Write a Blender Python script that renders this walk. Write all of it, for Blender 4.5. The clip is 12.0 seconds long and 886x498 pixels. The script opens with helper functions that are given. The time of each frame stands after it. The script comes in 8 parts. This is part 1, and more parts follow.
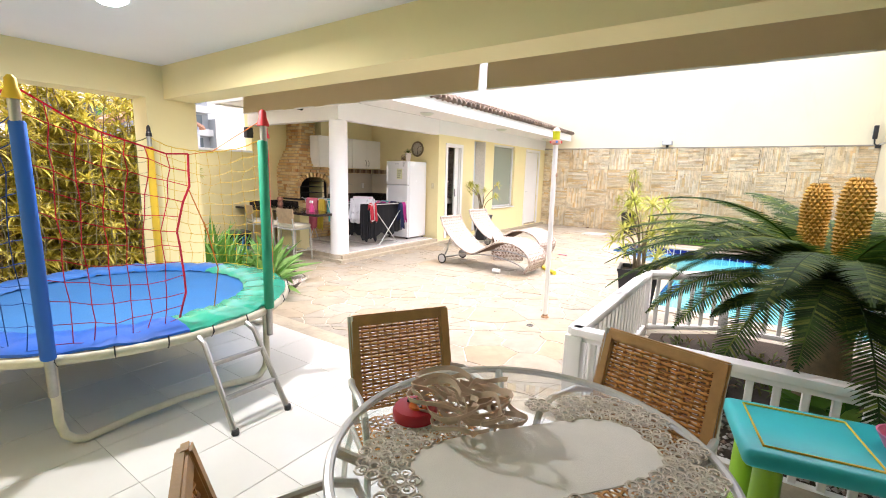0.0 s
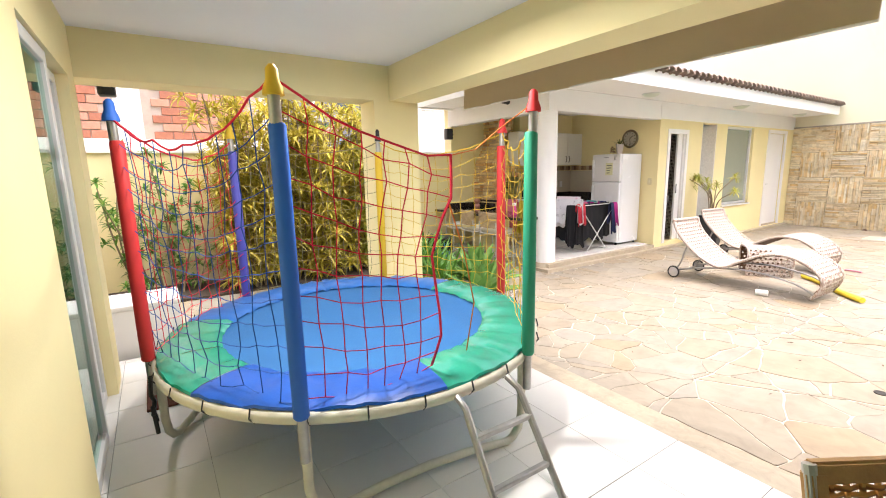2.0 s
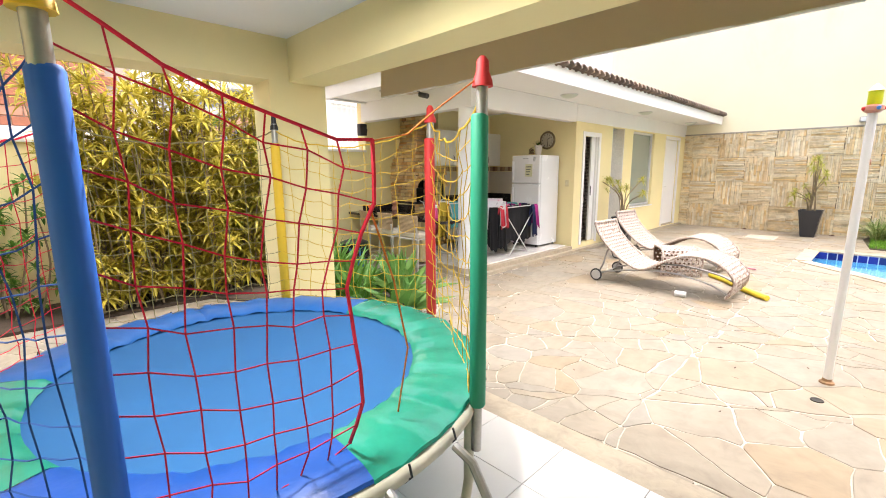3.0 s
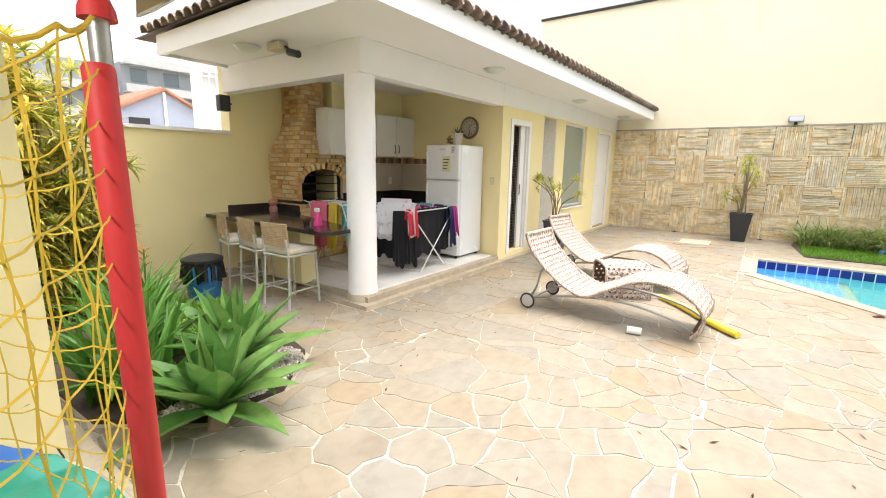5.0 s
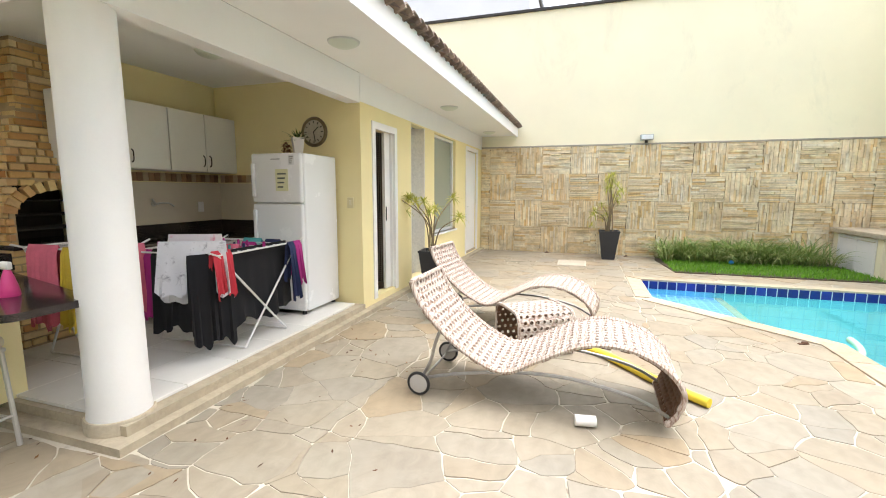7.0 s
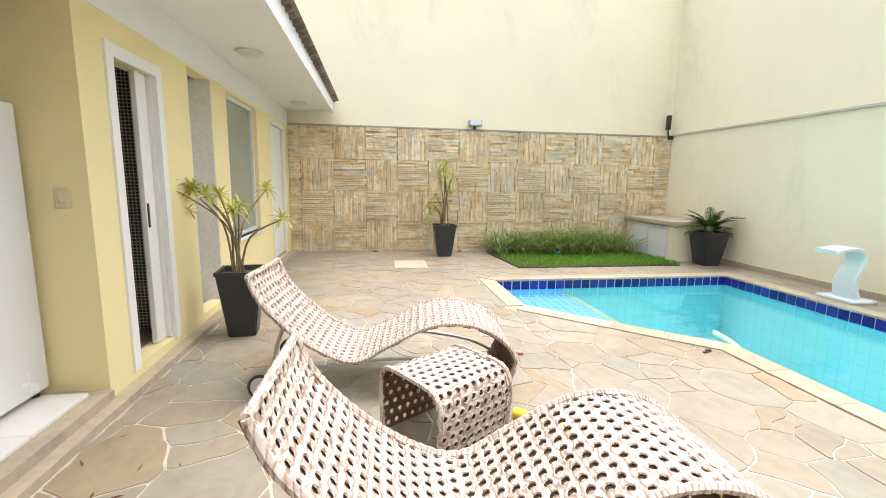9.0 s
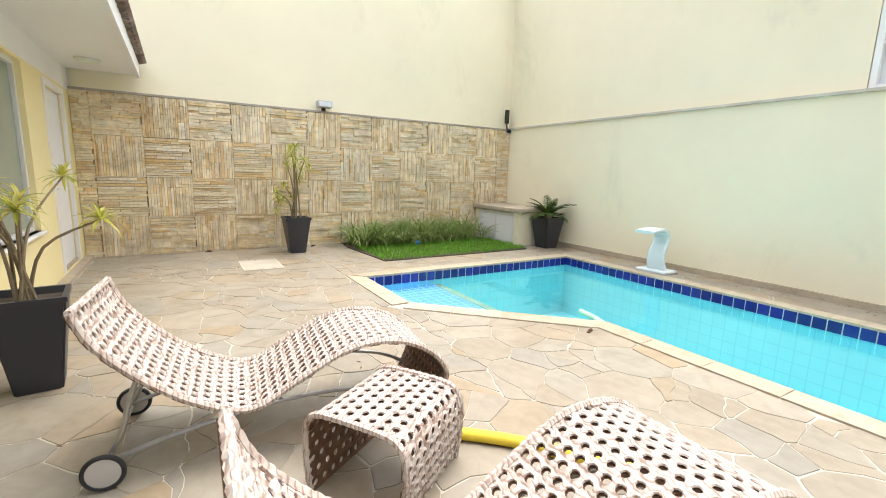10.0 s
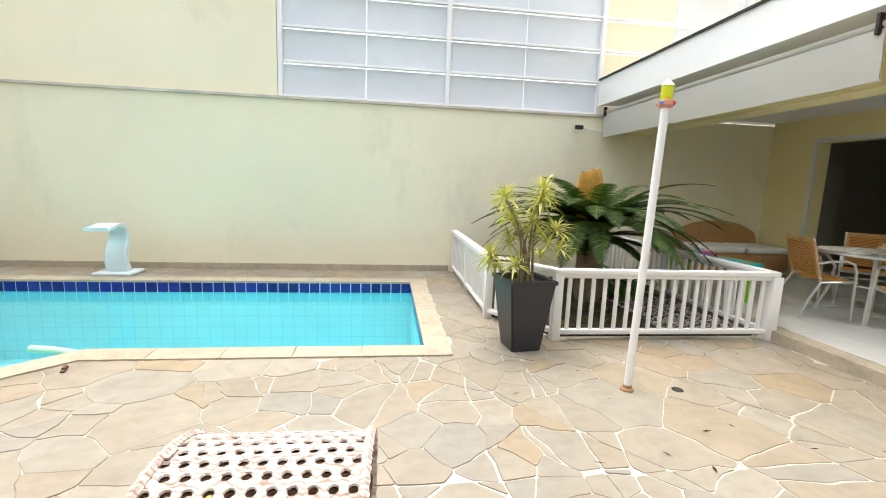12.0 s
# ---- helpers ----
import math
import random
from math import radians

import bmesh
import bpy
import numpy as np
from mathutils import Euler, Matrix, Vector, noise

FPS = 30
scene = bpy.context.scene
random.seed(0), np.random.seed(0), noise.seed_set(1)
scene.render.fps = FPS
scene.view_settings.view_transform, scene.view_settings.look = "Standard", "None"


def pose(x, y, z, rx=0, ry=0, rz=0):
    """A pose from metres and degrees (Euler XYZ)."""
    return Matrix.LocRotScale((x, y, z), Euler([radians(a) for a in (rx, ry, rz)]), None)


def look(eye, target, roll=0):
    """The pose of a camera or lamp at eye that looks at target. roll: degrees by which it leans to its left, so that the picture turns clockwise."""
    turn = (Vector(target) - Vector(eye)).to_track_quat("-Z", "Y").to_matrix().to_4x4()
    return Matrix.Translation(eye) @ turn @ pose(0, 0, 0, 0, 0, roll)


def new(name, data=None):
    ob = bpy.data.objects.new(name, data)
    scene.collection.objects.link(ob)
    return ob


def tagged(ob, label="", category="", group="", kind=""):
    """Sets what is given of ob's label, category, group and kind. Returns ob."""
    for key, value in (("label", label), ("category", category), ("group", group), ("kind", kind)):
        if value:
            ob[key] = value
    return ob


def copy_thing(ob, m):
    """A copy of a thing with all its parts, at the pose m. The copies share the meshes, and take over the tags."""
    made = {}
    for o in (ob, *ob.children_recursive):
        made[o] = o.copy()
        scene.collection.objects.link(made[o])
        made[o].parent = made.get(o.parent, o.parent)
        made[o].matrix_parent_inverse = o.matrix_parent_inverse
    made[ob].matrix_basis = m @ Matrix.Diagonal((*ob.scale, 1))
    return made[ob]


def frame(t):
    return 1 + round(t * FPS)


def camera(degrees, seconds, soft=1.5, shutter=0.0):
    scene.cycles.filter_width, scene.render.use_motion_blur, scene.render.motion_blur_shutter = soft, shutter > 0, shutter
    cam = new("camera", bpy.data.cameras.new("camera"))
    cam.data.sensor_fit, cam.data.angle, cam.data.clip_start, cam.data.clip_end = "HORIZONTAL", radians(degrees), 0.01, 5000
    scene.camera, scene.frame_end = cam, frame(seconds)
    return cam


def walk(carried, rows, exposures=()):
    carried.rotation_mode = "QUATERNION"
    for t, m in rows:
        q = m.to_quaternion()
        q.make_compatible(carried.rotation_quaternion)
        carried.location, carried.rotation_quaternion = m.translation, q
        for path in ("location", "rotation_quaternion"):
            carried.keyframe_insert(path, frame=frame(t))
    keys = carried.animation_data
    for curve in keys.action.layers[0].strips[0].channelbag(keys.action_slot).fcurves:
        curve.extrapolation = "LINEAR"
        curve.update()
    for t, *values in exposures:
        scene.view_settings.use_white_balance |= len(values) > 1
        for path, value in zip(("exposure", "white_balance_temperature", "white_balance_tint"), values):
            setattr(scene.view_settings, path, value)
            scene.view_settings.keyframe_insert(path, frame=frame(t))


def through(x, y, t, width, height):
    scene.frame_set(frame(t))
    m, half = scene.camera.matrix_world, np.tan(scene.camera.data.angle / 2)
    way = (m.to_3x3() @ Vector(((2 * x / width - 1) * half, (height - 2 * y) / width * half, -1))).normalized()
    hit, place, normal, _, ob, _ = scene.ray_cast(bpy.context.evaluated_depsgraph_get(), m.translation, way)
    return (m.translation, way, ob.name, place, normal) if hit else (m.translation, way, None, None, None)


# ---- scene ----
cam = camera(90.9, 12.0, soft=1.0)
PATH = [
    (0, (0.155, 0.53, 1.524), (-0.963, 2.154, 1.189), 1.5),
    (0.5, (-0.096, 0.609, 1.527), (-1.722, 1.727, 1.203), 0.4),
    (1, (-0.349, 0.678, 1.529), (-2.155, 1.476, 1.211), -0.7),
    (1.5, (-0.62, 0.634, 1.527), (-2.396, 1.494, 1.205), -1.2),
    (2, (-0.896, 0.697, 1.532), (-2.54, 1.781, 1.184), -1.2),
    (2.5, (-1.125, 0.82, 1.533), (-2.645, 2.072, 1.18), -1.2),
    (3, (-1.391, 1.007, 1.512), (-2.791, 2.391, 1.162), -0.4),
    (3.5, (-1.614, 1.32, 1.5), (-2.92, 2.794, 1.154), -0.5),
    (5.5, (-2.401, 2.864, 1.516), (-3.484, 4.501, 1.133), 1.4),
    (6, (-2.643, 3.208, 1.517), (-3.608, 4.922, 1.157), 1.1),
    (6.5, (-2.856, 3.597, 1.452), (-3.673, 5.398, 1.149), 0.4),
    (7, (-3.063, 3.993, 1.417), (-3.671, 5.88, 1.153), 0.2),
    (9, (-3.84, 5.625, 1.404), (-3.534, 7.577, 1.099), 0.9),
    (9.5, (-3.997, 5.96, 1.387), (-3.392, 7.838, 1.058), 1.4),
    (10, (-4.218, 6.213, 1.401), (-3.195, 7.897, 1.059), 1.7),
    (10.5, (-4.278, 6.464, 1.387), (-2.831, 7.801, 1.041), 1.5),
    (11, (-4.264, 6.645, 1.406), (-2.482, 7.479, 1.046), 1.7),
    (11.5, (-4.157, 6.673, 1.338), (-2.201, 6.937, 1.014), 2.1),
    (12, (-4.135, 6.639, 1.342), (-2.174, 6.38, 1.045), 2.1),
]
walk(cam, [(t, look(eye, target, roll)) for t, eye, target, roll in PATH], exposures=[(0, 2.38, 6500, 20), (1.5, 2.38, 6600, 18), (2, 2.22, 6700, 19), (2.5, 2.16, 6700, 18), (3.5, 2.05, 6700, 15), (5.5, 1.99, 6600, 11), (7, 1.9, 6500, 10), (9, 1.80, 6500, 11), (12, 1.72, 6500, 10)])


# ---- world and light ----
world = bpy.data.worlds.new("overcast_sky")
scene.world = world
world.use_nodes = True
wn = world.node_tree.nodes
sky = wn.new("ShaderNodeTexSky")
sky.sky_type = "NISHITA"
sky.sun_disc = False
sky.sun_elevation, sky.sun_rotation = radians(76), radians(60)
sky.air_density, sky.dust_density, sky.ozone_density = 1.0, 4.0, 1.0
soft_sky = wn.new("ShaderNodeHueSaturation")
soft_sky.inputs["Saturation"].default_value = 0.42
world.node_tree.links.new(sky.outputs[0], soft_sky.inputs["Color"])
world.node_tree.links.new(soft_sky.outputs[0], wn["Background"].inputs["Color"])
wn["Background"].inputs["Strength"].default_value = 0.15
sun_lamp = bpy.data.lights.new("sun", "SUN")
sun_lamp.energy, sun_lamp.angle, sun_lamp.color = 0.50, radians(60), (1.0, 0.97, 0.92)
sun_ob = new("sun", sun_lamp)
sun_ob.matrix_world = look((3.4, 2.0, 16), (0, 0, 0))


# ---- materials ----
def nodes_of(name, rough, metal=0.0):
    m = bpy.data.materials.new(name)
    m.use_nodes = True
    nt = m.node_tree
    b = nt.nodes["Principled BSDF"]
    b.inputs["Roughness"].default_value, b.inputs["Metallic"].default_value = rough, metal
    return m, nt, b


def coords(nt, scale):
    tc, mp = nt.nodes.new("ShaderNodeTexCoord"), nt.nodes.new("ShaderNodeMapping")
    s = scale if isinstance(scale, tuple) else (scale,) * 3
    mp.inputs["Scale"].default_value = s
    nt.links.new(tc.outputs["Object"], mp.inputs["Vector"])
    return mp.outputs[0]


def noise_fac(nt, scale, detail=4.0, rough=0.6, dist=0.0):
    n = nt.nodes.new("ShaderNodeTexNoise")
    n.inputs["Scale"].default_value, n.inputs["Detail"].default_value = 1.0, detail
    n.inputs["Roughness"].default_value, n.inputs["Distortion"].default_value = rough, dist
    nt.links.new(coords(nt, scale), n.inputs["Vector"])
    return n.outputs["Fac"]


def ramp(nt, fac, stops):
    r = nt.nodes.new("ShaderNodeValToRGB")
    e = r.color_ramp.elements
    while len(e) < len(stops):
        e.new(0.5)
    for el, (p, c) in zip(e, stops):
        el.position, el.color = p, (*c, 1)
    nt.links.new(fac, r.inputs["Fac"])
    return r.outputs["Color"]


def mix(nt, fac, a, b, how="MIX"):
    n = nt.nodes.new("ShaderNodeMix")
    n.data_type, n.blend_type = "RGBA", how
    for sock, v in ((n.inputs["Factor"], fac), (n.inputs[6], a), (n.inputs[7], b)):
        if isinstance(v, (int, float)):
            sock.default_value = v
        elif isinstance(v, tuple):
            sock.default_value = (*v, 1)
        else:
            nt.links.new(v, sock)
    return n.outputs[2]


def bump(nt, b, fac, strength, dist=0.01):
    n = nt.nodes.new("ShaderNodeBump")
    n.inputs["Strength"].default_value, n.inputs["Distance"].default_value = strength, dist
    nt.links.new(fac, n.inputs["Height"])
    nt.links.new(n.outputs[0], b.inputs["Normal"])


def dim(c, f):
    return tuple(min(1.0, v * f) for v in c)


def surface(name, rgb, rough=0.6, var=0.12, big=0.8, fine=60.0, relief=0.15, metal=0.0, rand=0.0, stain=None):
    """A painted, plastic, metal or fabric surface: broad tone drift, fine grain and relief."""
    m, nt, b = nodes_of(name, rough, metal)
    broad, grain = noise_fac(nt, big, 5.0, 0.65), noise_fac(nt, fine, 3.0)
    col = ramp(nt, broad, [(0.3, dim(rgb, 1 - var)), (0.72, dim(rgb, 1 + var * 0.5))])
    col = mix(nt, grain, mix(nt, 1.0, col, (1 - var * 0.4,) * 3, "MULTIPLY"), col)
    if stain:
        s = ramp(nt, noise_fac(nt, stain[1], 6.0, 0.7, 0.4), [(0.56, (0, 0, 0)), (0.74, (1, 1, 1))])
        col = mix(nt, mix(nt, 1.0, s, (stain[2],) * 3, "MULTIPLY"), col, stain[0])
    if rand:
        oi = nt.nodes.new("ShaderNodeObjectInfo")
        col = mix(nt, 1.0, col, ramp(nt, oi.outputs["Random"], [(0, (1 - rand,) * 3), (1, (1, 1, 1))]), "MULTIPLY")
    nt.links.new(col, b.inputs["Base Color"])
    rr = nt.nodes.new("ShaderNodeMapRange")
    rr.inputs["To Min"].default_value, rr.inputs["To Max"].default_value = max(0.03, rough - 0.08), min(1.0, rough + 0.1)
    nt.links.new(broad, rr.inputs["Value"])
    nt.links.new(rr.outputs[0], b.inputs["Roughness"])
    if relief:
        bump(nt, b, grain, relief, 0.003)
    return m


def pieces_mat(name, tones, rough, fine, island=False, veins=0.3, relief=0.3, stretch=(1, 1, 1), weather=None):
    """Stones, bricks or planks whose tone differs from piece to piece."""
    m, nt, b = nodes_of(name, rough)
    if island:
        pick = nt.nodes.new("ShaderNodeNewGeometry").outputs["Random Per Island"]
    else:
        pick = nt.nodes.new("ShaderNodeObjectInfo").outputs["Random"]
    base = ramp(nt, pick, [(i / max(1, len(tones) - 1), c) for i, c in enumerate(tones)])
    sc = tuple(fine * s for s in stretch)
    streak = noise_fac(nt, sc, 6.0, 0.65, 0.8)
    cloud = noise_fac(nt, tuple(fine * 0.25 * s for s in stretch), 4.0, 0.6, 1.2)
    col = mix(nt, 1.0, base, ramp(nt, cloud, [(0.25, (1 - veins,) * 3), (0.6, (1, 1, 1)), (0.8, (1, 1 - veins * 0.25, 1 - veins * 0.5))]), "MULTIPLY")
    col = mix(nt, 1.0, col, ramp(nt, streak, [(0.3, (1 - veins * 0.8,) * 3), (0.55, (1, 1, 1))]), "MULTIPLY")
    if weather:
        rgb, size, amount = weather
        pos, n = nt.nodes.new("ShaderNodeNewGeometry"), nt.nodes.new("ShaderNodeTexNoise")
        n.inputs["Scale"].default_value, n.inputs["Detail"].default_value, n.inputs["Roughness"].default_value = size, 6.0, 0.7
        nt.links.new(pos.outputs["Position"], n.inputs["Vector"])
        patch = ramp(nt, n.outputs["Fac"], [(0.48, (0, 0, 0)), (0.72, (amount,) * 3)])
        col = mix(nt, patch, col, rgb, "MULTIPLY")
    nt.links.new(col, b.inputs["Base Color"])
    bump(nt, b, streak, relief, 0.006)
    return m


def leaf_mat(name, dark, light, edge=None, rough=0.45, through=0.3):
    """Foliage: tone differs leaf by leaf; variegated leaves have pale margins."""
    m, nt, b = nodes_of(name, rough)
    pick = nt.nodes.new("ShaderNodeNewGeometry").outputs["Random Per Island"]
    col = ramp(nt, pick, [(0.0, dark), (0.7, light), (1.0, edge or dim(light, 1.25))])
    col = mix(nt, 1.0, col, ramp(nt, noise_fac(nt, 14.0), [(0.3, (0.7, 0.72, 0.6)), (0.7, (1, 1, 1))]), "MULTIPLY")
    nt.links.new(col, b.inputs["Base Color"])
    b.inputs["Specular IOR Level"].default_value = 0.25
    tr = nt.nodes.new("ShaderNodeBsdfTranslucent")
    nt.links.new(col, tr.inputs["Color"])
    mx = nt.nodes.new("ShaderNodeMixShader")
    mx.inputs[0].default_value = through
    nt.links.new(b.outputs[0], mx.inputs[1])
    nt.links.new(tr.outputs[0], mx.inputs[2])
    nt.links.new(mx.outputs[0], nt.nodes["Material Output"].inputs["Surface"])
    return m


def glass_mat(name, tint, gloss_rough=0.02, face_on=0.04):
    """A thin pane: sees through with a tint, reflects by Fresnel."""
    m, nt, b = nodes_of(name, 0.05)
    tr, gl, mx, fr = (nt.nodes.new("ShaderNode" + k) for k in ("BsdfTransparent", "BsdfGlossy", "MixShader", "LayerWeight"))
    tr.inputs["Color"].default_value = (*tint, 1)
    gl.inputs["Roughness"].default_value = gloss_rough
    fr.inputs["Blend"].default_value = 0.5
    steep, sheen = nt.nodes.new("ShaderNodeMath"), nt.nodes.new("ShaderNodeMapRange")
    steep.operation = "POWER"
    steep.inputs[1].default_value = 5.0
    sheen.inputs["To Min"].default_value, sheen.inputs["To Max"].default_value = face_on, 1.0
    nt.links.new(fr.outputs["Facing"], steep.inputs[0])
    nt.links.new(steep.outputs[0], sheen.inputs["Value"])
    nt.links.new(sheen.outputs[0], mx.inputs[0])
    nt.links.new(tr.outputs[0], mx.inputs[1])
    nt.links.new(gl.outputs[0], mx.inputs[2])
    nt.links.new(mx.outputs[0], nt.nodes["Material Output"].inputs["Surface"])
    return m


def translucent_mat(name, rgb, share=0.5, rough=0.7):
    m = surface(name, rgb, rough, 0.08, 2.0, 200.0, 0.1)
    nt = m.node_tree
    b = nt.nodes["Principled BSDF"]
    tr, mx = nt.nodes.new("ShaderNodeBsdfTranslucent"), nt.nodes.new("ShaderNodeMixShader")
    tr.inputs["Color"].default_value = (*rgb, 1)
    mx.inputs[0].default_value = share
    nt.links.new(b.outputs[0], mx.inputs[1])
    nt.links.new(tr.outputs[0], mx.inputs[2])
    nt.links.new(mx.outputs[0], nt.nodes["Material Output"].inputs["Surface"])
    return m


YELLOW = surface("yellow_wall_paint", (0.86, 0.75, 0.41), 0.75, 0.07, 0.6, 90.0, 0.25)
CREAM = surface("weathered_cream_paint", (0.87, 0.80, 0.59), 0.8, 0.07, 0.35, 60.0, 0.3, stain=((0.55, 0.53, 0.40), (0.9, 0.9, 0.45), 0.42))
WHITE = surface("white_paint", (0.84, 0.83, 0.81), 0.6, 0.05, 0.8, 70.0, 0.12)
CEILING = surface("white_ceiling_paint", (0.85, 0.84, 0.81), 0.8, 0.04, 0.5, 40.0, 0.1)
TILE = surface("porcelain_tile", (0.80, 0.78, 0.73), 0.16, 0.05, 1.5, 30.0, 0.02, rand=0.06)
GROUT = surface("grey_grout", (0.42, 0.40, 0.37), 0.9, 0.15, 3.0, 120.0, 0.3)
MORTAR = surface("pale_mortar", (0.56, 0.51, 0.42), 0.9, 0.25, 1.2, 80.0, 0.5, stain=((0.10, 0.07, 0.045), 3.4, 0.95))
COPING = pieces_mat("coping_stone", [(0.42, 0.34, 0.24), (0.48, 0.41, 0.30), (0.44, 0.37, 0.27)], 0.65, 14.0, veins=0.22)
GREEN_GLASS = glass_mat("green_tinted_glass", (0.50, 0.94, 0.79), 0.01, 0.07)
CLEAR_GLASS = glass_mat("clear_glass", (0.93, 0.97, 0.96))
DARK_METAL = surface("dark_metal", (0.05, 0.045, 0.04), 0.45, 0.2, 8.0, 100.0, 0.1, metal=0.6)
BLACK = surface("black_plastic", (0.018, 0.018, 0.02), 0.45, 0.2, 4.0, 120.0, 0.15)
# wall colour darkened to stand for the dimness of the rooms
ROOM_DIMMED = surface("interior_wall_dimmed", (0.30, 0.27, 0.22), 0.8, 0.1, 1.0, 50.0, 0.1)


# ---- building helpers ----
def grow(bm, fn, *a, **k):
    before = len(bm.verts)
    fn(bm, *a, **k)
    bm.verts.ensure_lookup_table()
    return bm.verts[before:]


def box(bm, x0, y0, z0, x1, y1, z1):
    vs = [bm.verts.new((x, y, z)) for z in (z0, z1) for x, y in ((x0, y0), (x1, y0), (x1, y1), (x0, y1))]
    for f in ((3, 2, 1, 0), (4, 5, 6, 7), (0, 1, 5, 4), (1, 2, 6, 5), (2, 3, 7, 6), (3, 0, 4, 7)):
        bm.faces.new([vs[i] for i in f])
    return vs


def rbox(bm, x0, y0, z0, x1, y1, z1, r=0.01, seg=2):
    """A box with rounded edges."""
    t = bmesh.new()
    box(t, x0, y0, z0, x1, y1, z1)
    bmesh.ops.bevel(t, geom=t.edges[:], offset=r, segments=seg, affect="EDGES", profile=0.5)
    join(bm, t)


def join(bm, other, m=None):
    if m is not None:
        other.transform(m)
    me = bpy.data.meshes.new("t")
    other.to_mesh(me)
    other.free()
    bm.from_mesh(me)
    bpy.data.meshes.remove(me)


def prism(bm, pts, z0, z1):
    lo, hi = [bm.verts.new((x, y, z0)) for x, y in pts], [bm.verts.new((x, y, z1)) for x, y in pts]
    n = len(pts)
    bm.faces.new(hi)
    bm.faces.new(lo[::-1])
    for i in range(n):
        bm.faces.new((lo[i], lo[(i + 1) % n], hi[(i + 1) % n], hi[i]))


def tube(bm, pts, r, n=8, closed=False, r_end=None):
    """A round bar along a line of points."""
    pts = [Vector(p) for p in pts]
    k = len(pts)
    rings, side = [], None
    for i, p in enumerate(pts):
        a = pts[(i - 1) % k] if closed or i else p
        b = pts[(i + 1) % k] if closed or i < k - 1 else p
        d = (b - a).normalized()
        if side is None:
            side = d.orthogonal().normalized()
        side = (side - d * side.dot(d)).normalized()
        up = d.cross(side)
        rr = r if r_end is None else r + (r_end - r) * i / (k - 1)
        rings.append([bm.verts.new(p + rr * (math.cos(2 * math.pi * j / n) * side + math.sin(2 * math.pi * j / n) * up)) for j in range(n)])
    for i in range(k if closed else k - 1):
        a, b = rings[i], rings[(i + 1) % k]
        for j in range(n):
            bm.faces.new((a[j], a[(j + 1) % n], b[(j + 1) % n], b[j]))
    if not closed:
        bm.faces.new(rings[0][::-1])
        bm.faces.new(rings[-1])


def lathe(bm, profile, n=24, at=(0, 0, 0)):
    """A turned shape from (radius, height) pairs."""
    rings = [[bm.verts.new((at[0] + r * math.cos(2 * math.pi * j / n), at[1] + r * math.sin(2 * math.pi * j / n), at[2] + z)) for j in range(n)] for r, z in profile]
    for a, b in zip(rings, rings[1:]):
        for j in range(n):
            bm.faces.new((a[j], a[(j + 1) % n], b[(j + 1) % n], b[j]))
    if profile[0][0] > 1e-4:
        bm.faces.new(rings[0][::-1])
    if profile[-1][0] > 1e-4:
        bm.faces.new(rings[-1])


def sheet(bm, rows, thick=0.0):
    """A surface through a grid of points, given thickness along z."""
    vs = [[bm.verts.new(p) for p in row] for row in rows]
    for a, b in zip(vs, vs[1:]):
        for i in range(len(a) - 1):
            bm.faces.new((a[i], a[i + 1], b[i + 1], b[i]))
    if thick:
        bmesh.ops.recalc_face_normals(bm, faces=bm.faces[:])
        bmesh.ops.solidify(bm, geom=bm.faces[:], thickness=thick)


def arc(cx, cy, r, a0, a1, n):
    return [(cx + r * math.cos(radians(a0 + (a1 - a0) * i / n)), cy + r * math.sin(radians(a0 + (a1 - a0) * i / n))) for i in range(n + 1)]


def made(name, bm, material, smooth=False):
    me = bpy.data.meshes.new(name)
    bmesh.ops.recalc_face_normals(bm, faces=bm.faces[:])
    bm.to_mesh(me)
    bm.free()
    if smooth:
        me.polygons.foreach_set("use_smooth", [True] * len(me.polygons))
        me.set_sharp_from_angle(angle=radians(40))
    me.materials.append(material)
    return new(name, me)


def part(name, bm, material, parent, label="", smooth=True):
    ob = made(name, bm, material, smooth)
    ob.parent = parent
    return tagged(ob, label)


def setting(name, bm, material, label, category):
    return tagged(made(name, bm, material), label, category, kind="structure")


def thing(name, at, label, category, group="", turn=0.0):
    ob = new(name)
    ob.empty_display_size = 0.1
    ob.matrix_world = pose(*at, 0, 0, turn)
    return tagged(ob, label, category, group)


def piece(name, mesh, parent, m=None):
    ob = new(name, mesh)
    ob.parent = parent
    if m is not None:
        ob.matrix_basis = m
    return ob


def box_mesh(name, x, y, z, r, material):
    """A shared mesh of a block with chamfered top edges, standing on z = 0, centred in x and y."""
    bm = bmesh.new()
    vs = box(bm, -x / 2, -y / 2, 0, x / 2, y / 2, z)
    if r:
        bmesh.ops.bevel(bm, geom=bm.edges[:], offset=r, segments=1, affect="EDGES")
    me = bpy.data.meshes.new(name)
    bmesh.ops.recalc_face_normals(bm, faces=bm.faces[:])
    bm.to_mesh(me)
    bm.free()
    me.materials.append(material)
    return me


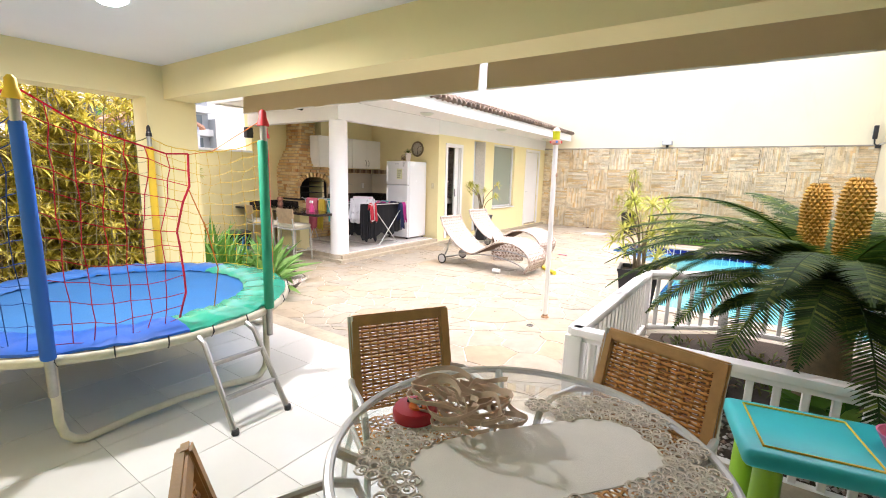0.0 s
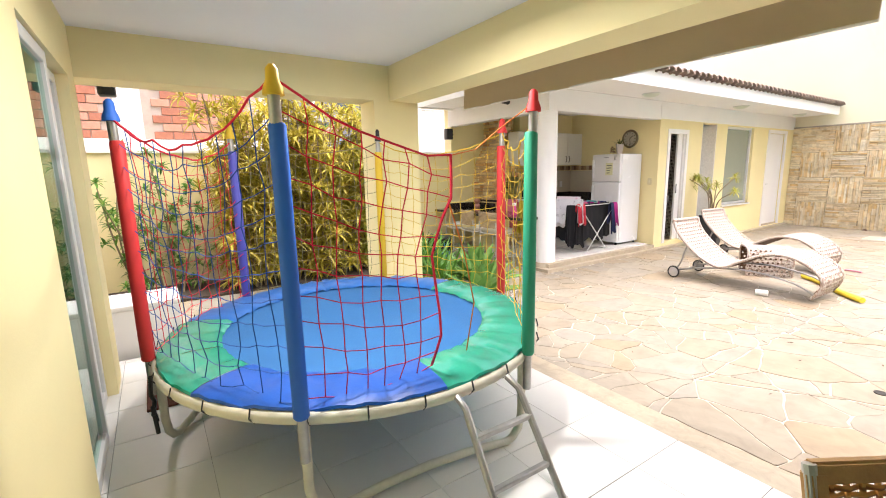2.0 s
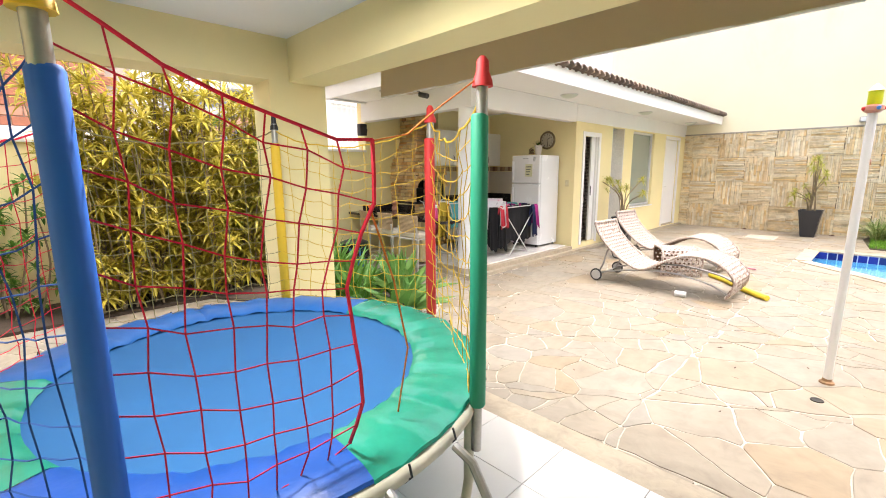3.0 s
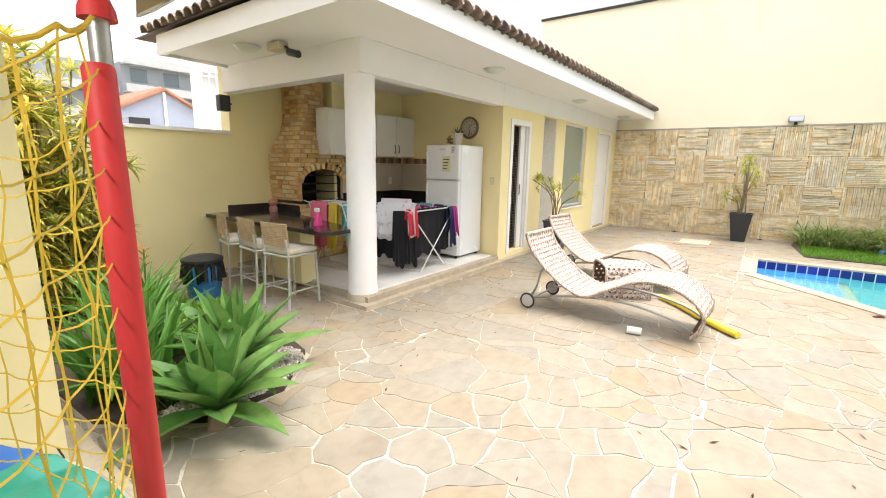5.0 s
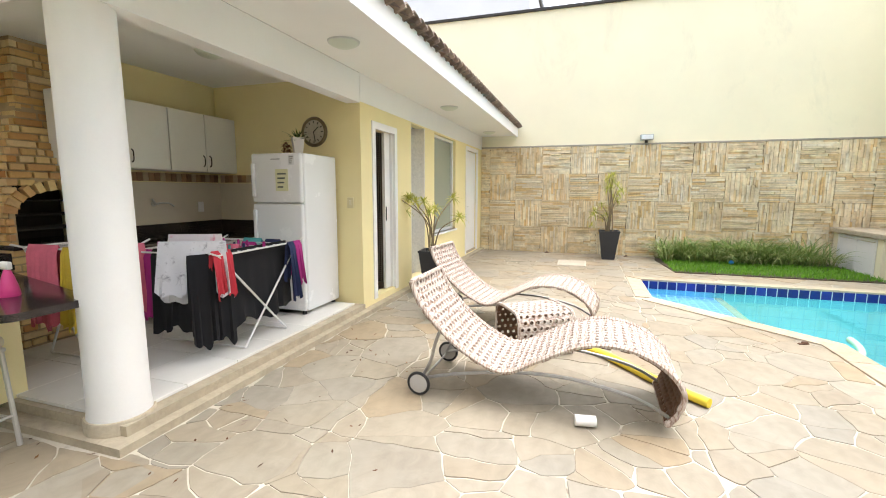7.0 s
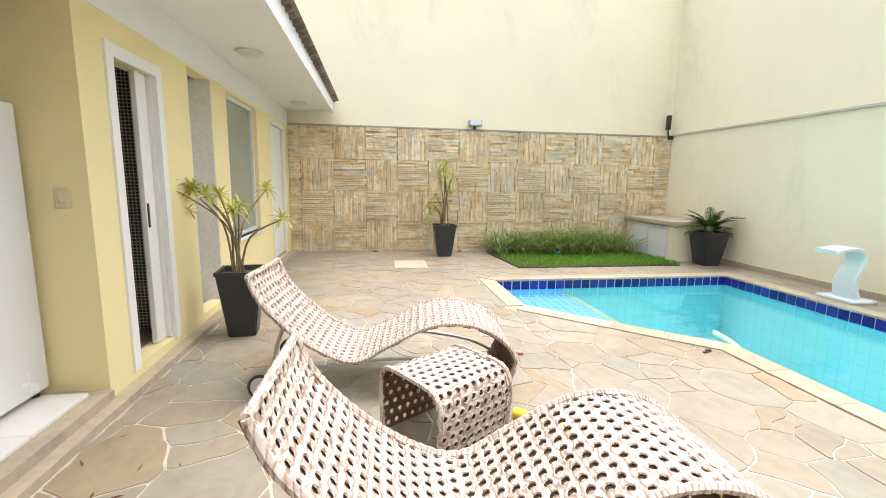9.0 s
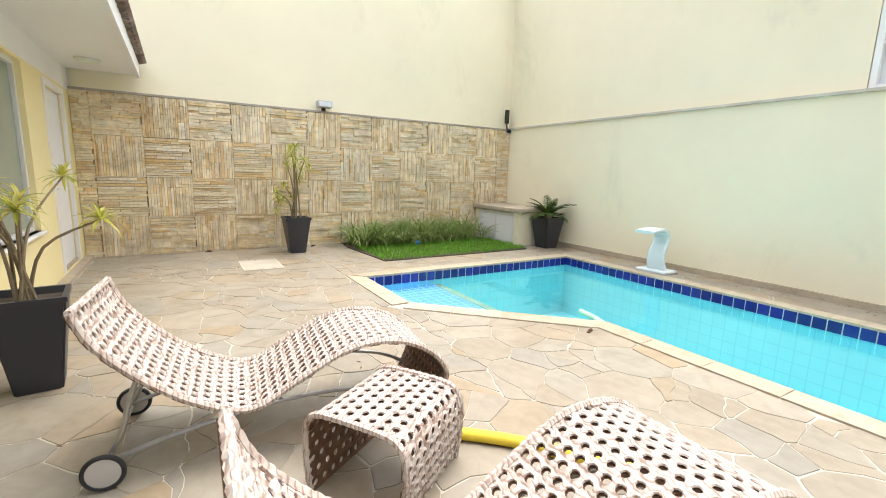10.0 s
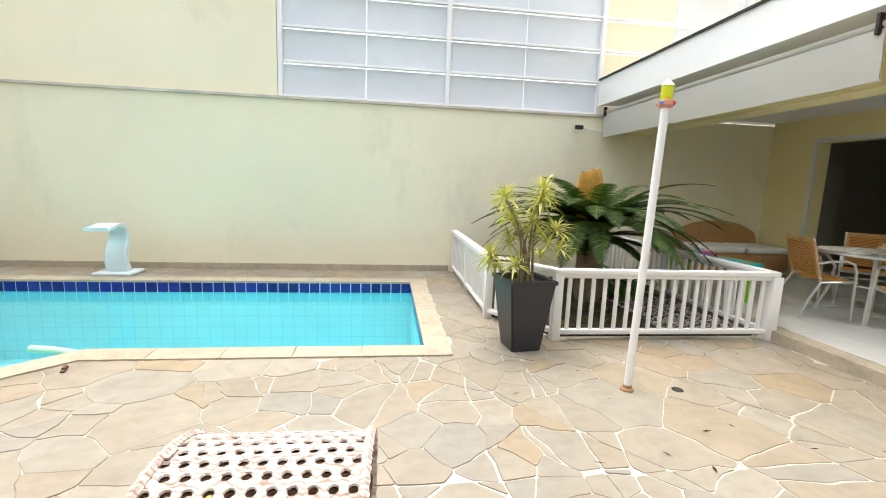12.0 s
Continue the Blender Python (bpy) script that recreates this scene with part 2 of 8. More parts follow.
# ---- ground and pool basin ----
POOL = [(-2.15, 11.6), (-2.15, 10.3), (-0.70, 8.88), (-0.70, 6.3), (1.62, 6.3), (1.62, 11.6)]
bm = bmesh.new()
XS, YS = (-220, -2.15, -0.70, 1.62, 220), (-220, 6.3, 8.88, 10.3, 11.6, 220)
for i in range(4):
    for j in range(5):
        x0, x1, y0, y1 = XS[i], XS[i + 1], YS[j], YS[j + 1]
        if (i == 2 and 1 <= j <= 3) or (i == 1 and j == 3):
            continue
        corners = [(x0, y0), (x1, y0), (x0, y1)] if (i, j) == (1, 2) else [(x0, y0), (x1, y0), (x1, y1), (x0, y1)]
        bm.faces.new([bm.verts.new((x, y, -0.0045)) for x, y in corners])
bmesh.ops.remove_doubles(bm, verts=bm.verts[:], dist=1e-4)
ground = setting("ground", bm, MORTAR, "pale mortar and concrete ground under the yard", "ground")

m, nt, b = nodes_of("pool_tile", 0.25)
br = nt.nodes.new("ShaderNodeTexBrick")
br.offset = 0.0
br.inputs["Scale"].default_value = 1.0
br.inputs["Brick Width"].default_value = br.inputs["Row Height"].default_value = 0.15
br.inputs["Mortar Size"].default_value = 0.006
for k, c in (("Color1", (0.44, 0.80, 0.84)), ("Color2", (0.47, 0.82, 0.86)), ("Mortar", (0.36, 0.72, 0.79))):
    br.inputs[k].default_value = (*c, 1)
tc = nt.nodes.new("ShaderNodeTexCoord")
sep, addn, comb = nt.nodes.new("ShaderNodeSeparateXYZ"), nt.nodes.new("ShaderNodeMath"), nt.nodes.new("ShaderNodeCombineXYZ")
nt.links.new(tc.outputs["Object"], sep.inputs[0])
nt.links.new(sep.outputs["Y"], addn.inputs[0])
nt.links.new(sep.outputs["Z"], addn.inputs[1])
nt.links.new(sep.outputs["X"], comb.inputs["X"])
nt.links.new(addn.outputs[0], comb.inputs["Y"])
nt.links.new(comb.outputs[0], br.inputs["Vector"])
nt.links.new(mix(nt, 1.0, br.outputs["Color"], ramp(nt, noise_fac(nt, 1.2), [(0.3, (0.9, 0.93, 0.95)), (0.7, (1, 1, 1))]), "MULTIPLY"), b.inputs["Base Color"])
POOL_TILE = m
WALL_TILE = m.copy()
WALL_TILE.name = "pool_wall_tile"
wt = WALL_TILE.node_tree
wsep, wadd, wcomb = (next(n for n in wt.nodes if n.bl_idname == "ShaderNode" + k) for k in ("SeparateXYZ", "Math", "CombineXYZ"))
wt.links.new(wsep.outputs["X"], wadd.inputs[1])
wt.links.new(wadd.outputs[0], wcomb.inputs["X"])
wt.links.new(wsep.outputs["Z"], wcomb.inputs["Y"])
m2, nt2, b2 = nodes_of("shelf_tile", 0.25)
br2 = nt2.nodes.new("ShaderNodeTexBrick")
br2.offset = 0.0
br2.inputs["Scale"].default_value = 1.0
br2.inputs["Brick Width"].default_value = br2.inputs["Row Height"].default_value = 0.11
br2.inputs["Mortar Size"].default_value = 0.008
for k, c in (("Color1", (0.24, 0.36, 0.80)), ("Color2", (0.28, 0.40, 0.82)), ("Mortar", (0.48, 0.64, 0.90))):
    br2.inputs[k].default_value = (*c, 1)
nt2.links.new(coords(nt2, 1.0), br2.inputs["Vector"])
nt2.links.new(br2.outputs["Color"], b2.inputs["Base Color"])
SHELF_TILE = m2

bm = bmesh.new()
top, low = [bm.verts.new((x, y, -0.008)) for x, y in POOL], [bm.verts.new((x, y, -1.0)) for x, y in POOL]
for i in range(6):
    bm.faces.new((top[i], low[i], low[(i + 1) % 6], top[(i + 1) % 6]))
bm.faces.new(low)
pool_basin = setting("pool_basin", bm, POOL_TILE, "turquoise tiled swimming pool basin sunk into the patio", "pool")
pool_basin.data.materials.append(WALL_TILE)
for f in pool_basin.data.polygons:
    f.material_index = 0 if abs(f.normal.z) > 0.5 else 1
bm = bmesh.new()
prism(bm, [(-2.148, 11.598), (-2.148, 10.302), (-1.09, 9.265), (-1.09, 11.598)], -0.95, -0.22)
part("pool_shelf", bm, SHELF_TILE, pool_basin, "pale blue tiled shallow shelf", smooth=False)
bm = bmesh.new()
prism(bm, [(-1.09, 11.597), (-1.09, 9.27), (-0.98, 9.16), (-0.98, 11.597)], -0.95, -0.214)
part("shelf_edge", bm, COPING, pool_basin, "beige stone edge of the shelf", smooth=False)

m, nt, b = nodes_of("pool_water", 0.02)
tr, gl, mx, fr = (nt.nodes.new("ShaderNode" + k) for k in ("BsdfTransparent", "BsdfGlossy", "MixShader", "Fresnel"))
tr.inputs["Color"].default_value = (0.64, 0.985, 0.985, 1)
gl.inputs["Roughness"].default_value = 0.03
fr.inputs["IOR"].default_value = 1.33
bp = nt.nodes.new("ShaderNodeBump")
bp.inputs["Strength"].default_value, bp.inputs["Distance"].default_value = 0.06, 0.02
nt.links.new(noise_fac(nt, 5.0, 2.0), bp.inputs["Height"])
nt.links.new(bp.outputs[0], gl.inputs["Normal"])
nt.links.new(bp.outputs[0], fr.inputs["Normal"])
nt.links.new(fr.outputs[0], mx.inputs[0])
nt.links.new(tr.outputs[0], mx.inputs[1])
nt.links.new(gl.outputs[0], mx.inputs[2])
nt.links.new(mx.outputs[0], nt.nodes["Material Output"].inputs["Surface"])
bm = bmesh.new()
bm.faces.new([bm.verts.new((x, y, -0.135)) for x, y in POOL])
water = setting("water", bm, m, "clear turquoise pool water, almost still", "water")
water.visible_shadow = False
if water.data.polygons[0].normal.z < 0:
    water.data.flip_normals()

# ---- east boundary wall, screen above it ----
bm = bmesh.new()
box(bm, 2.49, -2.0, -0.1, 2.72, 14.9, 2.46)
wall_east = setting("wall_east", bm, CREAM, "cream painted boundary wall with grey weather stains", "wall")
bm = bmesh.new()
box(bm, 2.54, 8.2, 2.46, 2.72, 14.9, 5.6)
setting("wall_east_upper", bm, CREAM, "cream painted upper wall of the neighbouring house", "wall")
bm = bmesh.new()
box(bm, 2.455, 3.0, 2.44, 2.54, 14.43, 2.475)
setting("wall_ledge", bm, surface("worn_ledge", (0.62, 0.58, 0.48), 0.85, 0.3, 3.0, 60.0, 0.5), "thin worn cement ledge along the wall", "ledge")
bm = bmesh.new()
box(bm, 2.455, 5.68, -0.01, 2.49, 12.80, 0.085)
setting("baseboard", bm, COPING, "low beige stone skirting along the foot of the wall", "skirting")
FROST = surface("frosted_panel", (0.70, 0.73, 0.76), 0.35, 0.08, 0.9, 30.0, 0.05)
screen = thing("screen_wall", (2.6, 5.0, 2.475), "white framed screen of frosted grey panels above the wall", "screen")
for y in (8.16, 5.78, 3.40, 1.02, -1.36):
    bm = bmesh.new()
    rbox(bm, -0.05, y - 5.0 - 0.035, 0, 0.03, y - 5.0 + 0.035, 3.2, 0.006, 1)
    part("post", bm, WHITE, screen)
for k in range(7):
    bm = bmesh.new()
    rbox(bm, -0.045, -6.4, 0.01 + 0.47 * k, 0.025, 3.16, 0.045 + 0.47 * k, 0.005, 1)
    part("rail", bm, WHITE, screen)
for k, (ya, yb) in enumerate(((5.8, 8.14), (3.42, 5.76), (1.04, 3.38), (-1.34, 1.0))):
    for i in range(6):
        for j in (0, 1):
            bm = bmesh.new()
            y0 = ya + (yb - ya) * j / 2 - 5.0
            box(bm, 0.03, y0 + 0.004, 0.02 + 0.47 * i, 0.045, y0 + (yb - ya) / 2 - 0.004, 0.47 + 0.47 * i)
            part("panel", bm, FROST if k < 2 or j == 0 and k == 2 else CREAM, screen, smooth=False)

# ---- north wall: stone cladding below, painted above ----
bm = bmesh.new()
box(bm, -8.04, 14.455, -0.1, 2.49, 14.75, 2.418)
wall_north = setting("wall_north", bm, surface("stone_backing", (0.30, 0.24, 0.17), 0.9, 0.2, 2.0, 60.0, 0.4), "garden wall clad in split sandstone strips", "wall")
bm = bmesh.new()
box(bm, -7.7, 14.50, 2.418, 2.54, 14.75, 5.40)
setting("wall_north_upper", bm, CREAM, "tall cream painted wall above the stone cladding", "wall")
bm = bmesh.new()
box(bm, -7.72, 14.44, 5.40, 2.54, 14.80, 5.45)
setting("wall_coping", bm, DARK_METAL, "thin dark metal capping of the tall wall", "coping")
bm = bmesh.new()
box(bm, -5.46, 14.40, 2.418, 2.49, 14.50, 2.45)
setting("cladding_cap", bm, surface("cap_stone", (0.42, 0.38, 0.31), 0.85, 0.3, 2.0, 60.0, 0.5), "thin dark-stained stone cap over the cladding", "ledge")

# ---- west boundary wall ----
bm = bmesh.new()
box(bm, -8.26, -6.0, -0.1, -8.04, 5.65, 1.86)
box(bm, -8.26, 5.65, -0.1, -8.04, 14.75, 3.2)
wall_west = setting("wall_west", bm, YELLOW, "yellow painted boundary wall, raised behind the outdoor kitchen", "wall")
bm = bmesh.new()
box(bm, -8.29, -6.0, 1.86, -8.01, 5.65, 1.90)
setting("wall_west_cap", bm, WHITE, "white capping along the low wall", "coping")


def wall_x(bm, xa, xb, y0, y1, z0, z1, holes):
    """A wall in a plane of constant x, with rectangular openings (y0, y1, z0, z1) in order along y."""
    y = y0
    for ha, hb, hz0, hz1 in holes:
        box(bm, xa, y, z0, xb, ha, z1)
        if hz0 > z0:
            box(bm, xa, ha, z0, xb, hb, hz0)
        if hz1 < z1:
            box(bm, xa, ha, hz1, xb, hb, z1)
        y = hb
    box(bm, xa, y, z0, xb, y1, z1)


def wall_y(bm, ya, yb, x0, x1, z0, z1, holes):
    """The same in a plane of constant y, openings (x0, x1, z0, z1)."""
    x = x0
    for ha, hb, hz0, hz1 in holes:
        box(bm, x, ya, z0, ha, yb, z1)
        if hz0 > z0:
            box(bm, ha, ya, z0, hb, yb, hz0)
        if hz1 < z1:
            box(bm, ha, ya, hz1, hb, yb, z1)
        x = hb
    box(bm, x, ya, z0, x1, yb, z1)


# ---- annex (outdoor kitchen, bathroom, store) ----
bm = bmesh.new()
wall_x(bm, -5.60, -5.46, 8.43, 14.455, 0.0, 2.39, [(8.77, 9.33, 0.12, 2.15), (9.92, 10.50, 0.12, 2.37), (10.95, 12.20, 0.69, 2.36), (13.02, 13.95, 0.06, 2.28)])
annex_wall = setting("wall_annex", bm, YELLOW, "pale yellow front wall of the annex with its openings", "wall")
bm = bmesh.new()
box(bm, -7.46, 8.43, 0.0, -5.60, 8.57, 2.66)
setting("wall_kitchen_end", bm, YELLOW, "yellow end wall of the outdoor kitchen", "wall")
bm = bmesh.new()
box(bm, -8.04, 6.90, 0.0, -7.46, 8.57, 2.66)
setting("wall_kitchen_back", bm, YELLOW, "yellow back wall of the outdoor kitchen", "wall")
bm = bmesh.new()
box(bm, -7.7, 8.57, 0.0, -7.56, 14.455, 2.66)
setting("wall_annex_back", bm, ROOM_DIMMED, "plain back wall inside the annex, dimmed by its colour", "wall")
bm = bmesh.new()
for y in (9.62, 10.72, 12.6):
    box(bm, -7.56, y, 0.0, -5.60, y + 0.1, 2.66)
setting("wall_partition", bm, surface("bathroom_plaster", (0.62, 0.62, 0.58), 0.7, 0.08, 1.0, 50.0, 0.1), "pale partition walls inside the annex", "wall")
bm = bmesh.new()
box(bm, -8.04, 5.62, -0.05, -5.44, 8.43, 0.105)
box(bm, -7.56, 8.57, -0.05, -5.475, 14.455, 0.105)
kitchen_base = setting("floor_annex", bm, COPING, "beige stone step edge under the annex floor", "floor")
bm = bmesh.new()
box(bm, -5.458, 5.62, -0.05, -5.36, 14.43, 0.045)
box(bm, -8.04, 5.52, -0.05, -5.36, 5.62, 0.045)
setting("annex_plinth", bm, COPING, "low stone plinth course along the annex", "step")
bm = bmesh.new()
box(bm, -5.62, 5.58, 2.375, -5.46, 8.43, 2.69)
box(bm, -5.60, 8.43, 2.39, -5.455, 14.455, 2.69)
box(bm, -8.04, 5.58, 2.375, -5.62, 5.75, 2.69)
setting("beam_annex", bm, WHITE, "white painted beam band under the annex roof", "beam")
bm = bmesh.new()
box(bm, -8.04, 5.752, 2.66, -5.622, 14.455, 2.72)
box(bm, -8.04, 4.84, 2.692, -5.46, 5.75, 2.74)
box(bm, -5.46, 4.84, 2.692, -4.64, 14.40, 2.74)
setting("ceiling_annex", bm, CEILING, "white ceiling and soffit of the annex", "ceiling")
bm = bmesh.new()
box(bm, -4.64, 4.80, 2.66, -4.60, 14.40, 2.87)
box(bm, -7.86, 4.80, 2.66, -4.64, 4.84, 2.87)
box(bm, -7.90, 4.80, 2.66, -7.86, 5.60, 2.87)
setting("fascia_annex", bm, WHITE, "white painted fascia board under the roof tiles", "trim")
bm = bmesh.new()
lathe(bm, [(0.16, 0.0), (0.164, 0.12), (0.157, 0.2), (0.152, 2.39)], 40, (-5.63, 5.73, 0.0))
column = setting("column_annex", bm, WHITE, "round white column at the kitchen corner", "column")
column.data.polygons.foreach_set("use_smooth", [True] * len(column.data.polygons))
column.data.set_sharp_from_angle(angle=radians(40))
bm = bmesh.new()
lathe(bm, [(0.182, -0.01), (0.18, 0.115), (0.174, 0.122), (0.158, 0.123)], 40, (-5.63, 5.73, 0.0))
part("column_foot", bm, COPING, column, "beige stone foot ring")

# ---- house and veranda ----
bm = bmesh.new()
box(bm, -5.05, 0.0, -0.1, 2.49, 2.88, 0.094)
veranda = setting("floor_veranda", bm, GROUT, "white porcelain tiled veranda floor", "floor")
bm = bmesh.new()
box(bm, -5.05, 2.88, -0.1, 2.49, 3.06, 0.098)
setting("veranda_kerb", bm, COPING, "beige stone kerb along the veranda edge", "step")
bm = bmesh.new()
wall_y(bm, 0.16, 0.36, -4.72, 2.49, 0.0, 2.55, [(-4.40, -3.16, 0.09, 2.15), (-1.93, 1.68, 0.09, 2.13)])
wall_y(bm, 0.16, 0.36, -4.72, 2.49, 2.55, 6.0, [])
house_wall = setting("wall_house", bm, YELLOW, "yellow painted house wall along the veranda", "wall")
bm = bmesh.new()
box(bm, -4.72, -6.0, 0.0, -4.55, 0.16, 6.0)
box(bm, 2.3, -6.0, 0.0, 2.49, 0.16, 2.55)
box(bm, -4.55, -6.2, 0.0, 2.49, -6.0, 2.55)
box(bm, -4.55, -6.0, 2.5, 2.3, 0.16, 2.55)
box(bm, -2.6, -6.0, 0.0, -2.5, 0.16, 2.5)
setting("wall_interior", bm, ROOM_DIMMED, "plain walls and ceiling inside the house, room dimness put into their colour", "wall")
bm = bmesh.new()
box(bm, -4.55, -6.0, 0.0, 2.3, 0.16, 0.09)
setting("floor_interior", bm, TILE, "pale tiled floor inside the house", "floor")
bm = bmesh.new()
box(bm, -4.70, 0.36, 2.50, 2.49, 2.64, 2.56)
setting("ceiling_veranda", bm, CEILING, "white plastered veranda ceiling", "ceiling")
bm = bmesh.new()
box(bm, -5.0, 2.64, 2.19, 2.49, 2.93, 2.62)
box(bm, -5.0, 0.16, 2.19, -4.70, 2.64, 2.62)
setting("beam_veranda", bm, YELLOW, "yellow painted beams around the veranda ceiling", "beam")
bm = bmesh.new()
box(bm, -5.0, 2.48, 0.0, -4.70, 2.945, 2.19)
setting("column_veranda", bm, YELLOW, "square yellow veranda column", "column")
bm = bmesh.new()
box(bm, -5.05, 0.36, 2.622, 2.488, 3.37, 2.72)
box(bm, -5.05, 3.37, 2.60, 2.49, 3.44, 2.98)
setting("roof_veranda", bm, WHITE, "white roof slab and fascia over the veranda", "roof")
bm = bmesh.new()
box(bm, -5.07, 3.33, 2.98, 2.49, 3.46, 3.005)
setting("roof_edge_trim", bm, DARK_METAL, "rusty metal drip edge on the fascia", "trim")


# ---- veranda: trampoline ----
def plastic(name, rgb, rough=0.35):
    return surface(name, rgb, rough, 0.1, 3.0, 80.0, 0.05)


RED, BLUE, GREEN, LEMON = plastic("red_foam", (0.62, 0.03, 0.03), 0.6), plastic("blue_foam", (0.012, 0.13, 0.58), 0.6), plastic("green_foam", (0.01, 0.30, 0.17), 0.6), plastic("yellow_foam", (0.78, 0.50, 0.03), 0.6)
VIOLET = plastic("violet_foam", (0.10, 0.10, 0.50), 0.6)
STEEL = surface("worn_steel", (0.46, 0.45, 0.43), 0.38, 0.25, 9.0, 120.0, 0.2, metal=0.8)
CREAM_STEEL = surface("cream_painted_steel", (0.66, 0.62, 0.50), 0.45, 0.2, 6.0, 80.0, 0.2)
VINYL_BLUE = surface("blue_vinyl", (0.01, 0.15, 0.53), 0.4, 0.15, 4.0, 40.0, 0.3)
VINYL_GREEN = surface("green_vinyl", (0.015, 0.36, 0.25), 0.16, 0.2, 5.0, 9.0, 0.9)
VINYL_ROYAL = surface("royal_blue_vinyl", (0.008, 0.10, 0.48), 0.35, 0.15, 4.0, 40.0, 0.3)
MAT_BLUE = surface("trampoline_mesh", (0.02, 0.15, 0.40), 0.8, 0.1, 3.0, 300.0, 0.3)
BLACK_CORD = surface("black_cord", (0.03, 0.03, 0.035), 0.8, 0.1, 8.0, 200.0, 0.2)
CORDS = {"red": surface("red_cord", (0.72, 0.015, 0.05), 0.8, 0.1, 8.0, 200.0, 0.2), "blue": surface("blue_cord", (0.02, 0.08, 0.30), 0.8, 0.1, 8.0, 200.0, 0.2),
         "yellow": surface("yellow_cord", (0.70, 0.45, 0.04), 0.8, 0.1, 8.0, 200.0, 0.2), "olive": surface("olive_cord", (0.25, 0.22, 0.10), 0.8, 0.1, 8.0, 200.0, 0.2),
         "orange": surface("orange_cord", (0.70, 0.20, 0.03), 0.8, 0.1, 8.0, 200.0, 0.2)}
TZ, TR, PR = 0.53, 1.10, 1.132
tramp = thing("trampoline", (-3.45, 1.72, 0.1), "round trampoline with blue mat, coloured padded poles and safety net", "trampoline")
bm = bmesh.new()
tube(bm, [(x, y, TZ - 0.05) for x, y in arc(0, 0, TR, 0, 360, 64)[:-1]], 0.028, 10, closed=True)
part("frame_ring", bm, CREAM_STEEL, tramp, "cream painted steel ring")
bm = bmesh.new()
rings = [[(r * math.cos(a), r * math.sin(a), TZ - 0.018 - 0.03 * (1 - (r / 0.84) ** 2)) for r in (0.001, 0.25, 0.5, 0.7, 0.84)] for a in [2 * math.pi * i / 64 for i in range(65)]]
sheet(bm, rings)
bmesh.ops.remove_doubles(bm, verts=bm.verts[:], dist=2e-3)
part("jumping_mat", bm, MAT_BLUE, tramp, "blue woven jumping mat")
for a0, a1, mm, lb in ((-63, -3, VINYL_ROYAL, "royal blue vinyl edge pad"), (-3, 57, VINYL_GREEN, "glossy green vinyl edge pad"), (57, 112, VINYL_GREEN, "glossy green vinyl edge pad"), (112, 176, VINYL_BLUE, "blue vinyl edge pad"), (176, 239, VINYL_BLUE, "blue vinyl edge pad"), (239, 297, VINYL_GREEN, "glossy green vinyl edge pad")):
    bm = bmesh.new()
    n = max(6, int((a1 - a0) / 3))
    rows = []
    for i in range(n + 1):
        a = radians(a0 + (a1 - a0) * i / n)
        w = 0.006 * math.sin(i * 2.3) + 0.005 * math.sin(i * 1.1 + a0) - 0.004 * (i in (0, n))
        rows.append([(r * math.cos(a), r * math.sin(a), z + w) for r, z in ((0.79, TZ - 0.012), (0.82, TZ + 0.008), (0.94, TZ + 0.014), (1.05, TZ + 0.008), (1.10, TZ - 0.008), (1.105, TZ - 0.02))])
    sheet(bm, rows)
    part("edge_pad", bm, mm, tramp, lb)
POLES = [(-34, BLUE, LEMON, "blue"), (26, GREEN, RED, "green"), (86, RED, RED, "red"), (146, LEMON, BLACK, "yellow"), (206, VIOLET, LEMON, "violet"), (266, RED, BLUE, "red")]
tips = []
for a, foam, cap, word in POLES:
    x, y = PR * math.cos(radians(a)), PR * math.sin(radians(a))
    lean = 0.012
    bm = bmesh.new()
    tube(bm, [(x, y, TZ - 0.22), (x * (1 + lean), y * (1 + lean), 1.74)], 0.021, 10)
    pole = part("pole", bm, STEEL, tramp, "galvanised steel pole")
    bm = bmesh.new()
    prof = [(0.026, 0.0), (0.0315, 0.008), (0.032, 0.5), (0.031, 1.10), (0.026, 1.11)]
    lathe(bm, prof, 16, (x * 1.004, y * 1.004, TZ - 0.03))
    part("pole_padding", bm, foam, pole, word + " foam sleeve")
    bm = bmesh.new()
    k = 0.6 if cap is BLACK else 0.82
    lathe(bm, [(0.045 * k, 0.0), (0.042 * k, 0.02), (0.028 * k, 0.05), (0.026 * k, 0.085), (0.012 * k, 0.10), (0.0005, 0.102)], 12, (x * (1 + lean), y * (1 + lean), 1.70))
    part("pole_cap", bm, cap, pole, "moulded plastic cap")
    tips.append(Vector((x * (1 + lean), y * (1 + lean), 1.74)))
# three bent legs, each a U under two neighbouring poles
for a in (-4, 116, 236):
    bm = bmesh.new()
    pts = []
    for s, z in ((-1, TZ - 0.06), (-1, 0.16), (-0.97, 0.08), (-0.90, 0.035), (-0.82, 0.022), (-0.4, 0.05), (0, 0.06), (0.4, 0.05), (0.82, 0.022), (0.90, 0.035), (0.97, 0.08), (1, 0.16), (1, TZ - 0.06)):
        p = Vector((0.95, 0.555 * s, z))
        pts.append(Matrix.Rotation(radians(a), 3, "Z") @ p)
    tube(bm, pts, 0.021, 10)
    part("leg", bm, CREAM_STEEL, tramp, "bent steel leg with worn paint")
rng = random.Random(5)


